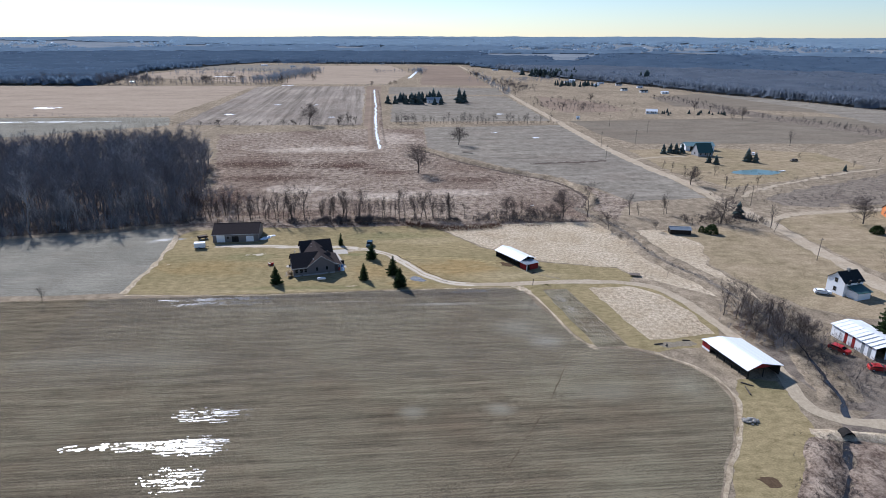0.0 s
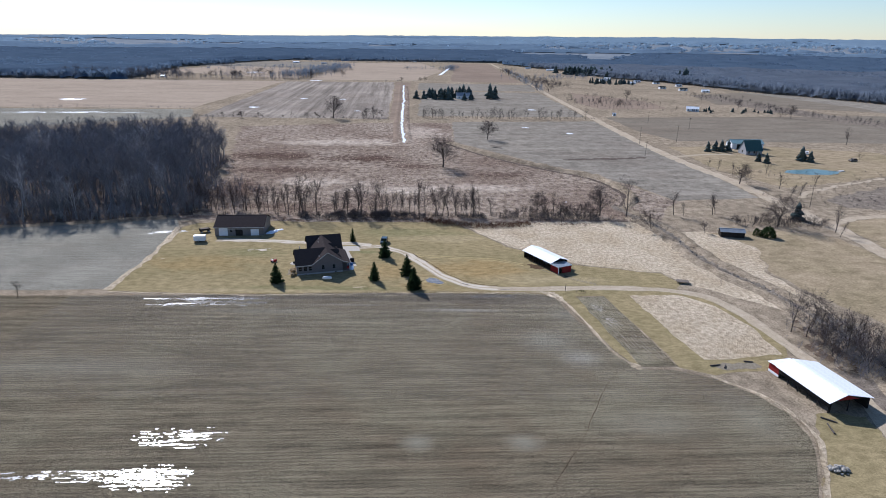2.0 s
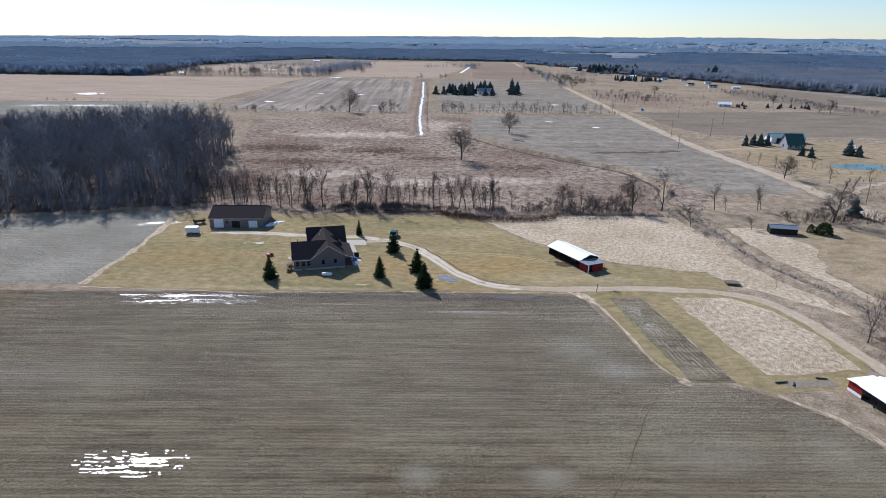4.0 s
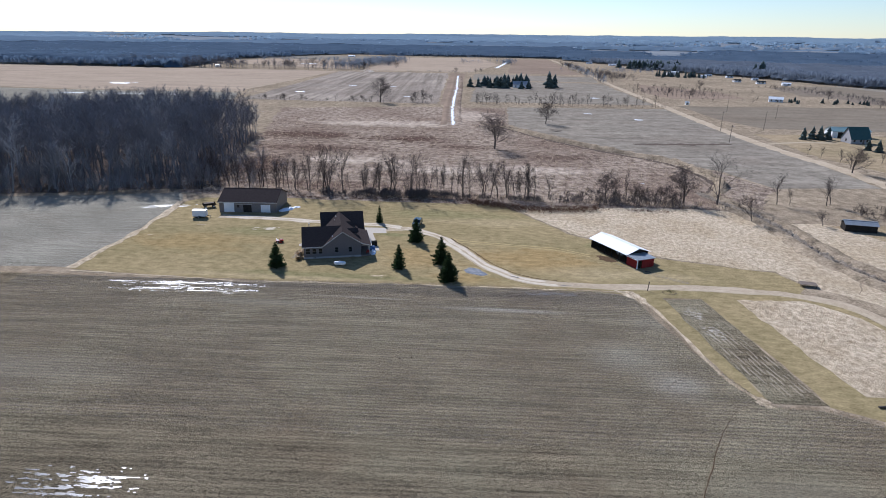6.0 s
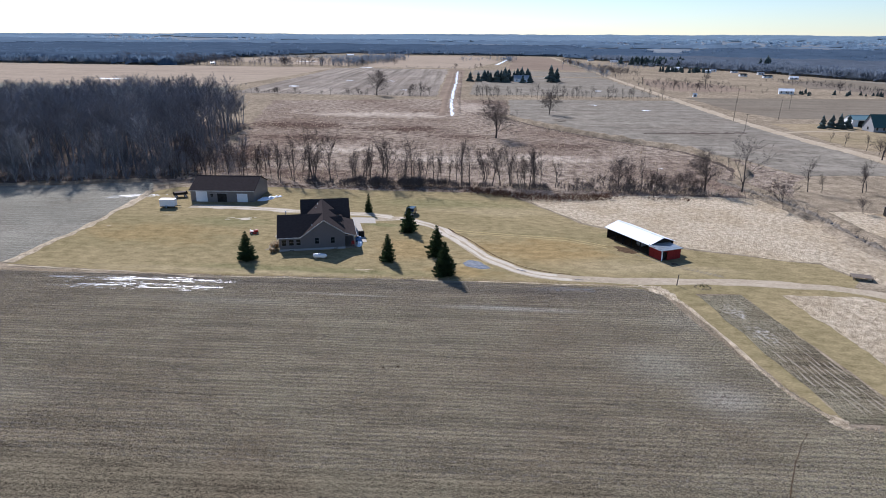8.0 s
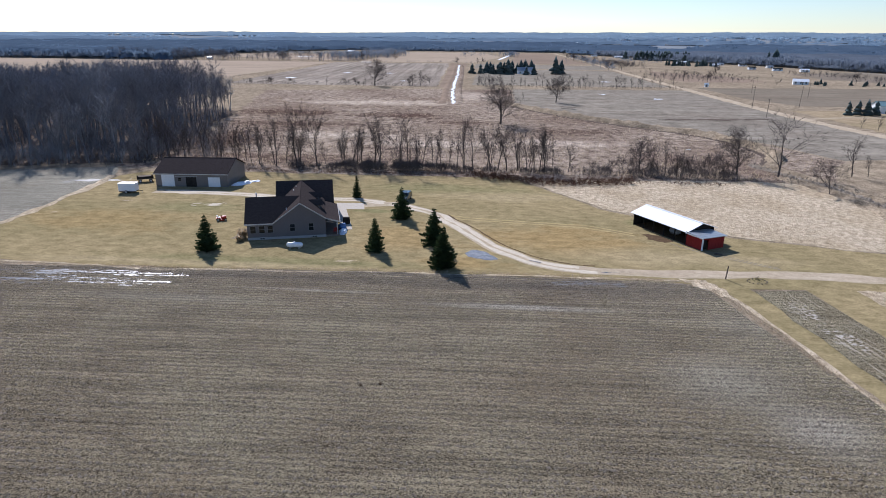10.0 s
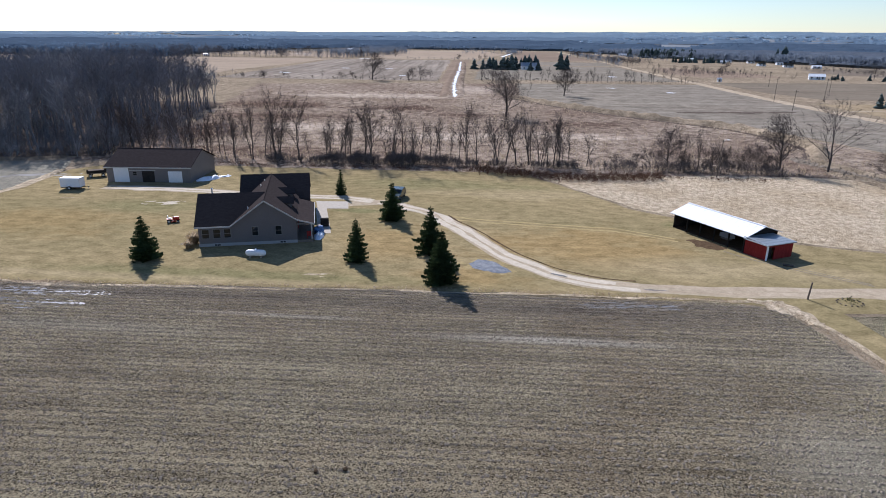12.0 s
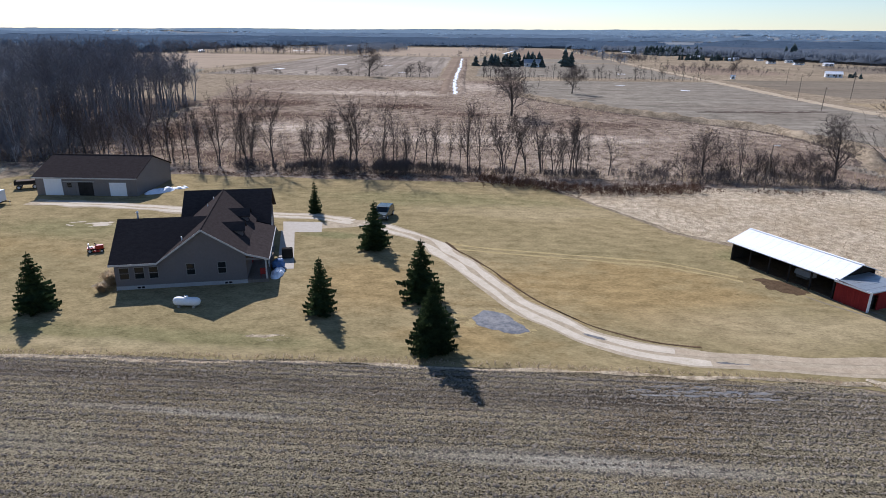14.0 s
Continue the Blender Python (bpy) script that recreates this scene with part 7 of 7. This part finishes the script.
propane_tank()
SHED_TURN = math.degrees(math.atan2(-0.873, 0.488))
boat = thing("covered_boat", pose(56.2, 20.1, 0.07, 0, 0, SHED_TURN) @ pose(7.6, 2.6, 0), "small pale covered boat stored in the shed", "boat")
part("hull", slab([(-1.0, -0.4, 0.3), (0.8, -0.4, 0.3), (1.3, 0, 0.45), (0.8, 0.4, 0.3), (-1.0, 0.4, 0.3)], (0, 0, 0.4)), M_FOUND, boat)
part("cover", slab([(-0.95, -0.35, 0.705), (0.7, -0.35, 0.705), (1.15, 0, 0.86), (0.7, 0.35, 0.705), (-0.95, 0.35, 0.705)], (0, 0, 0.16)), M_FOUND, boat)
part("cradle", box(-0.8, 0.6, -0.35, 0.35, 0, 0.3), M_WOOD, boat)


def wheel(parent, x, y, z, r, w, name="wheel"):
    ob = part(name, tube((x, y - w / 2, z), (x, y + w / 2, z), r, r, 18), M_TYRE, parent)
    part("rim", tube((x, y - w / 2 - 0.01, z), (x, y + w / 2 + 0.01, z), r * 0.58, r * 0.58, 12), M_CHROME, ob)
    return ob


def cargo_trailer():
    t = thing("cargo_trailer", pose(-47.4, 30.9, 0, 0, 0, 5), "small white enclosed cargo trailer", "trailer")
    part("body", box(0, 3.5, 0, 1.8, 0.45, 2.05, bevel=0.06), M_WHITE, t)
    part("roof_cap", box(-0.02, 3.52, -0.02, 1.82, 2.05, 2.1), M_TIN, t)
    part("tongue", box(3.5, 4.7, 0.85, 0.95, 0.42, 0.52), M_DARK, t)
    part("chassis", box(0.05, 3.5, 0.1, 1.7, 0.32, 0.45), M_DARK, t)
    for y in (-0.06, 1.86):
        wheel(t, 1.6, y, 0.33, 0.33, 0.2)
        part("fender", box(1.15, 2.05, y - 0.12, y + 0.12, 0.7, 0.75), M_WHITE, t)
    part("jack", tube((4.5, 0.9, 0), (4.5, 0.9, 0.6), 0.04, 0.04, 8), M_CHROME, t)


cargo_trailer()


def farm_wagon():
    t = thing("farm_wagon", pose(-48.8, 40.6, 0, 0, 0, 32), "weathered brown wooden farm wagon with a load", "wagon")
    part("bed", box(0, 3.4, 0, 1.8, 0.7, 0.82), M_WOOD, t)
    for y in (0.0, 1.74):
        part("side_board", box(0, 3.4, y, y + 0.06, 0.82, 1.3), M_DARK, t)
    part("side_board", box(0, 0.06, 0.06, 1.74, 0.82, 1.3), M_DARK, t)
    for x in (0.6, 2.8):
        for y in (-0.1, 1.9):
            wheel(t, x, y, 0.36, 0.36, 0.18)
    part("load", slab([(0.3, 0.2, 0.83), (3.0, 0.2, 0.83), (3.0, 1.6, 0.83), (0.3, 1.6, 0.83)], (0, 0, 0.5)), M_WOOD, t, "pile of scrap wood")
    part("drawbar", tube((3.4, 0.9, 0.6), (4.8, 0.9, 0.3), 0.05, 0.05, 6), M_DARK, t)


farm_wagon()


def car(m, label, paint, L_=4.6, Wd=1.85, cat="car", roof=1.7):
    c = thing("car", m, label, cat)
    prof = [(-L_ / 2, 0.35), (-L_ / 2, 0.95), (-L_ / 2 + 0.15, 1.02), (-L_ / 2 + 1.1, 1.08), (-L_ / 2 + 1.8, roof - 0.05), (-L_ / 2 + 2.2, roof), (L_ / 2 - 0.7, roof), (L_ / 2 - 0.25, 1.1), (L_ / 2, 1.0), (L_ / 2, 0.35)]
    bm = slab([(x, -Wd / 2, z) for x, z in prof], (0, Wd, 0))
    bmesh.ops.bevel(bm, geom=[e for e in bm.edges], offset=0.06, segments=2, affect="EDGES", profile=0.5)
    part("body", bm, paint, c)
    for s in (-1, 1):
        y = s * (Wd / 2 + 0.004)
        part("side_window", slab([(-L_ / 2 + 1.45, y, 1.12), (L_ / 2 - 0.45, y, 1.12), (L_ / 2 - 0.85, y, roof - 0.12), (-L_ / 2 + 2.1, y, roof - 0.12)], (0, 0.006 * s, 0)), M_GLASS, c)
        for x in (-L_ / 2 + 0.85, L_ / 2 - 0.85):
            wheel(c, x, s * (Wd / 2 - 0.1), 0.35, 0.35, 0.24)
    part("windscreen", slab([(-L_ / 2 + 1.14, -0.75, 1.12), (-L_ / 2 + 1.14, 0.75, 1.12), (-L_ / 2 + 1.76, 0.66, roof - 0.08), (-L_ / 2 + 1.76, -0.66, roof - 0.08)], (-0.03, 0, 0.03)), M_GLASS, c)
    part("rear_window", slab([(L_ / 2 - 0.25, -0.7, 1.15), (L_ / 2 - 0.25, 0.7, 1.15), (L_ / 2 - 0.62, 0.62, roof - 0.1), (L_ / 2 - 0.62, -0.62, roof - 0.1)], (0.03, 0, 0.02)), M_GLASS, c)
    for y in (-0.68, 0.68):
        part("headlight", box(-L_ / 2 - 0.02, -L_ / 2 + 0.03, y - 0.16, y + 0.16, 0.72, 0.88), M_CHROME, c)
        part("tail_light", box(L_ / 2 - 0.03, L_ / 2 + 0.02, y - 0.1, y + 0.1, 0.75, 0.98), M_REDPAINT, c)
    return c


M_SILVER = glossy("teal_paint", (0.022, 0.05, 0.062), 0.25)
car(pose(12.9, 32.6, 0.03, 0, 0, 84), "dark teal sport utility car parked beside the drive", M_SILVER)
car(pose(128.6, -50.8, 0, 0, 0, 118), "bright red pickup beside a striped barn", M_REDPAINT, 4.8, 1.8, "car", 1.55)
car(pose(131.5, -60.0, 0, 0, 0, 165), "red and white car near a creek", M_REDPAINT, 4.4, 1.75, "car", 1.45)
car(pose(147.5, -16.0, 0, 0, 0, 160), "white car parked by a farmhouse", M_WHITE, 4.4, 1.75, "car", 1.4)
for x, y, a, p, lab in ((245, 205, 20, M_DARK, "dark car parked near a far house"), (252, 212, 60, M_WHITE, "white car parked near a far house"), (266, 190, 10, M_WOOD, "brown trailer in a far yard"), (240, 197, -20, M_DARK, "dark car parked in a far yard")):
    car(pose(x, y, 0, 0, 0, a), lab, p)


def yard_tractor():
    t = thing("garden_tractor", pose(-17.9, 13.7, 0, 0, 0, 30), "small red garden tractor with pale seat", "tractor")
    part("hood", box(0.1, 0.95, -0.25, 0.25, 0.35, 0.8, bevel=0.05), M_REDPAINT, t)
    part("chassis", box(-0.7, 1.0, -0.2, 0.2, 0.25, 0.36), M_DARK, t)
    part("fender", box(-0.75, 0.0, -0.45, 0.45, 0.5, 0.58), M_REDPAINT, t)
    part("seat", box(-0.55, -0.15, -0.22, 0.22, 0.6, 0.7), M_WHITE, t)
    part("backrest", box(-0.62, -0.52, -0.22, 0.22, 0.68, 1.05), M_WHITE, t)
    part("steering_wheel", tube((0.12, 0, 0.95), (0.16, 0, 0.98), 0.17, 0.17, 12), M_DARK, t)
    part("deck", box(-0.2, 0.5, -0.55, 0.55, 0.12, 0.28), M_REDPAINT, t)
    for x, r in ((-0.5, 0.26), (0.75, 0.18)):
        for y in (-0.4, 0.4):
            wheel(t, x, y, r, r, 0.18)


yard_tractor()


def pole(x, y, h, label="weathered wooden utility pole", arm=True, lean=0.0):
    p = thing("utility_pole", pose(x, y, terrain(x, y), 0, lean, 20), label, "pole", "utility poles")
    part("shaft", tube((0, 0, -0.3), (0, 0, h), 0.13, 0.085, 8), M_WOOD, p)
    if arm:
        a = part("cross_arm", box(-1.1, 1.1, -0.06, 0.06, h - 0.75, h - 0.63), M_WOOD, p)
        for k in (-1.0, 0.0, 1.0):
            part("insulator", tube((k, 0, h - 0.63), (k, 0, h - 0.48), 0.04, 0.03, 8), M_CHROME, a)
    return p


for x, y, h, ln in ((164.5, 12.4, 8, 3), (160.5, 242, 11, 0), (188.4, 253, 10.8, 2), (150.4, 199, 8.6, 2), (200.9, 350, 9.8, 1), (181, 85, 9.5, 0), (219.8, 312.6, 9.4, 1)):
    pole(x, y, h, lean=ln)
lp = thing("lamp_post", pose(74.9, 58.4, 0, 0, 2, 10), "grey yard lamp post in the hedgerow brush", "lamp")
part("shaft", tube((0, 0, 0), (0, 0, 7.7), 0.11, 0.08, 8), M_WOOD, lp)
part("arm", tube((0, 0, 7.6), (1.0, 0, 7.75), 0.05, 0.04, 8), M_WHITE, lp)
part("lamp_head", box(0.8, 1.3, -0.12, 0.12, 7.62, 7.78, bevel=0.03), M_WHITE, lp)
gp = thing("gate_post", pose(63.5, -6.4, 0, 0, 4, 0), "weathered brown wooden post beside the drive", "post")
part("shaft", tube((0, 0, -0.1), (0, 0, 2.0), 0.10, 0.085, 8), M_WOOD, gp)


def stone_at(seed, r):
    rnd = random.Random(seed)
    bm = bmesh.new()
    bmesh.ops.create_icosphere(bm, subdivisions=1, radius=r)
    for v in bm.verts:
        v.co *= rnd.uniform(0.75, 1.2)
        v.co.z = v.co.z * 0.7 + r * 0.45
    return bm


# Ring bed of stones by the gate post, wellhead slab, rubble heap, culvert.
bed = thing("flower_bed", pose(67.6, -6.9, 0), "small round stone-edged flower bed", "flower bed")
for i in range(14):
    a = 6.283 * i / 14
    ob = part("stone", stone_at(i, 0.11), M_WOOD, bed)
    ob.location = (1.3 * math.cos(a), 1.0 * math.sin(a), 0.02)
for i in range(7):
    V, T = low_kinds[i % 3]
    ob = from_arrays("perennial", V * (0.75, 0.75, 0.6 + 0.06 * i), T, M_NEEDLE, bed, "dark green winter perennial")
    ob.location = (0.7 * math.cos(2.4 * i) * (i % 3) / 2, 0.55 * math.sin(2.4 * i) * (i % 3) / 2, 0.02)
pit = thing("low_platform", pose(97.2, 0.4, 0, 0, 0, -12), "low grey wooden platform beside the drive", "platform")
for i in range(5):
    part("plank", box(-1.6, 1.6, -1.0 + 0.4 * i, -0.63 + 0.4 * i, 0.55, 0.62), M_WOOD, pit)
for x in (-1.5, 1.4):
    for y in (-0.9, 0.8):
        part("leg", box(x, x + 0.12, y, y + 0.12, 0, 0.55), M_WOOD, pit)
rub = thing("rubble_heap", pose(92.0, -77.8, 0), "grey heap of field stones and rubble", "stones")
rr_ = random.Random(8)
for i in range(46):
    a, d = rr_.uniform(0, 6.28), 1.6 * math.sqrt(rr_.random())
    ob = part("stone", stone_at(300 + i, rr_.uniform(0.15, 0.4)), M_STONE, rub)
    ob.location = (d * math.cos(a), d * math.sin(a) * 0.8, 0.28 * (1.6 - d))
cul = thing("culvert", pose(107.4, -84.2, 0), "dark steel culvert pipe under the drive", "culvert")
bm = bmesh.new()
n_ = 20
for y0, y1, ra in ((0.0, 1.8, 1.25), (0.0, 1.8, 1.17)):
    ring = [[bm.verts.new((ra * math.cos(6.283 * k / n_), y, 0.2 + ra * math.sin(6.283 * k / n_))) for k in range(n_)] for y in (y0, y1)]
    for k in range(n_):
        j = (k + 1) % n_
        bm.faces.new((ring[0][k], ring[0][j], ring[1][j], ring[1][k]))
part("pipe", bm, M_DARK, cul)
part("mouth", tube((0, 0.5, 0.2), (0, 0.6, 0.2), 1.16, 1.16, 20), M_DARK, cul)
ribbon("culvert_mound", [(101.5, -81.6), (104.5, -82.6), (107.4, -83.1), (112, -83.8), (118, -84.6)], 3.2, M_TALL, 0.0, "grassy slope carrying the drive over a culvert", "bank", step=0.8, rag=0.4, profile=((-1, 0.02), (-0.2, 0.75), (0.3, 0.8), (1, 0.0)), rise=1)
for x, y, l, a in ((86.6, -45.4, 2.2, 10), (88.4, -45.9, 1.4, 60), (94.2, -43.8, 1.8, -10), (97.3, -67, 3.0, 80), (98.5, -64.5, 2.6, -40), (66, 4.2, 1.2, -20)):
    lgb = thing("log", pose(x, y, 0.16, 0, 0, a), "grey fallen log lying on the grass", "log")
    part("trunk", tube((-l / 2, 0, 0), (l / 2, 0, 0.03), 0.16, 0.11, 9), M_BARK, lgb)
fb = thing("footbridge", pose(66, 222, 0.8, 0, 0, -40), "small brown plank footbridge over the drain", "bridge")
for i in range(4):
    part("plank", box(-4, 4, -1 + 0.5 * i, -0.54 + 0.5 * i, 0, 0.1), M_WOOD, fb)


def snow_heap(m, L_, Wd, h, label, seed):
    V, T = [], []
    nx, ny = 26, 12
    for i in range(nx + 1):
        for j in range(ny + 1):
            u, v = i / nx * 2 - 1, j / ny * 2 - 1
            e = max(0, 1 - u * u - v * v)
            V.append((u * L_ / 2, v * Wd / 2 * (1 + 0.3 * n2(u, v, 2, seed)), h * e**0.5 * (0.75 + 0.8 * n2(u, v, 2.5, seed + 5)) - 0.04))
    for i in range(nx):
        for j in range(ny):
            a = i * (ny + 1) + j
            T += [(a, a + ny + 1, a + ny + 2), (a, a + ny + 2, a + 1)]
    ob = from_arrays("snow_heap", V, T, M_SNOW)
    ob.matrix_basis = m
    return tagged(ob, label, "snow")


snow_heap(pose(-25.6, 42.6, 0, 0, 0, 55), 5.0, 2.4, 0.7, "melting snow heap beside the pole barn", 1)
snow_heap(pose(-23.6, 45.6, 0, 0, 0, 30), 2.6, 1.6, 0.4, "melting snow heap beside the pole barn", 4)
snow_heap(pose(5.4, 9.4, 0, 0, 0, 100), 3.6, 1.5, 0.6, "melting snow heap along the porch", 2)
snow_heap(pose(4.6, 12.4, 0, 0, 0, 105), 2.2, 1.2, 0.4, "melting snow heap along the porch", 3)
for x, y, s_ in ((18.7, -39.2, 0.17), (20.5, -38.8, 0.21)):
    cl = thing("earth_clod", pose(x, y, 0.02), "large dark clod of wet soil", "clod")
    part("lump", stone_at(int(x * 10), s_), M_MUD, cl)
# Patio things, corner shrub, hay tufts.
grill = thing("covered_grill", pose(4.9, 14.4, 0, 0, 0, 16), "dark covered grill beside the porch", "grill")
part("cover", box(-0.6, 0.6, -0.4, 0.4, 0.02, 1.2, bevel=0.12), M_DARK, grill)
tarp = thing("tarp_pile", pose(5.0, 11.2, 0, 0, 0, 20), "crumpled blue tarp over yard goods", "tarp")
bm = bmesh.new()
bmesh.ops.create_icosphere(bm, subdivisions=3, radius=0.75)
for v in bm.verts:
    v.co *= 1 + 0.3 * noise.noise(v.co * 2.2)
    v.co.z = max(v.co.z * 0.9 + 0.4, 0)
part("sheet", bm, M_BLUE, tarp)
pc = thing("porch_chair", pose(4.6, 7.55, 0.35, 0, 0, 200), "dark red wooden porch chair", "chair")
part("seat", box(-0.3, 0.3, -0.3, 0.3, 0.38, 0.43), M_RED, pc)
part("backrest", box(-0.3, 0.3, 0.25, 0.3, 0.43, 1.05), M_RED, pc)
for x in (-0.27, 0.22):
    for y in (-0.27, 0.22):
        part("leg", box(x, x + 0.05, y, y + 0.05, 0, 0.38), M_RED, pc)
for x, y, h, m_, lab in ((-10.0, 2.5, 1.1, M_TUFT, "tan dead ornamental grass clump at the house corner"), (-10.1, 4.4, 1.9, M_TUFT, "pale dead ornamental grass clump in a mulch bed"), (-10.3, 6.6, 1.2, M_TUFT, "pale dead ornamental grass clump in a mulch bed")):
    sh = thing("ornamental_grass", pose(x, y, 0), lab, "plant")
    gr = random.Random(int(10 * y))
    Vg, Tg = [], []
    for k in range(700):
        a, reach = gr.uniform(0, 6.283), h * 0.55 * gr.random() ** 0.6
        d, w = Vector((math.cos(a), math.sin(a), 0)), gr.uniform(0.012, 0.028)
        side = Vector((-d.y, d.x, 0)) * w
        foot = d * (0.25 * h * gr.random())
        top = h * gr.uniform(0.75, 1.05) * (1 - 0.35 * (reach / (0.55 * h)) ** 2)
        mid, tip = foot + d * reach * 0.45 + Vector((0, 0, 0.72 * top)), foot + d * reach * 1.1 + Vector((0, 0, top * gr.uniform(0.7, 1.0)))
        b = len(Vg)
        Vg += [tuple(foot - side), tuple(foot + side), tuple(mid + side), tuple(mid - side), tuple(tip)]
        Tg += [(b, b + 1, b + 2), (b, b + 2, b + 3), (b + 3, b + 2, b + 4)]
    from_arrays("blades", np.array(Vg, np.float32), np.array(Tg, np.int32), m_, sh)
gz = thing("fire_ring", pose(-11.6, 12.6, 0), "round pale stone patio with a fire bowl", "patio")
part("slab", tube((0, 0, 0.01), (0, 0, 0.1), 1.2, 1.2, 20), M_CONCRETE, gz)
part("bowl", tube((0, 0, 0.1), (0, 0, 0.5), 0.3, 0.45, 14), M_DARK, gz)
def round_evergreen(x, y, r, h, seed, label):
    """A clipped-looking evergreen: a dome of small needle sprays."""
    rnd = random.Random(seed)
    b_ = thing("evergreen_shrub", pose(x, y, 0), label, "shrub")
    V, T = [], []
    for k in range(700):
        a, u = rnd.uniform(0, 6.283), rnd.uniform(0.05, 1.0)
        q = math.sqrt(max(0.0, 1 - (u * 0.98) ** 2)) * rnd.uniform(0.75, 1.08)
        p = Vector((r * q * math.cos(a), r * q * math.sin(a), h * u * rnd.uniform(0.85, 1.05)))
        s1, s2 = [Vector((rnd.gauss(0, 1), rnd.gauss(0, 1), rnd.gauss(0.2, 1))).normalized() * 0.16 * r for _ in (0, 1)]
        n_ = len(V)
        V += [tuple(p - s1), tuple(p + s1), tuple(p + s2 * 1.4)]
        T.append((n_, n_ + 1, n_ + 2))
    from_arrays("crown", V, T, M_NEEDLE, b_)
    part("trunk", tube((0, 0, 0), (0, 0, 0.6 * h), 0.08, 0.05, 6), M_BARK, b_)


round_evergreen(139.6, 45.2, 1.1, 2.6, 1, "round dark evergreen shrub by the shed")
round_evergreen(142.8, 43.8, 2.4, 3.4, 2, "broad dark evergreen shrub by the shed")
round_evergreen(207.7, 41.5, 2.4, 3.0, 3, "round dark evergreen shrub across the road")
dock = thing("dock", pose(240.5, 160, 0.1, 0, 0, 15), "small white dock at the pond", "dock")
part("deck", box(-2, 2, -0.7, 0.7, 0.1, 0.25), M_WHITE, dock)
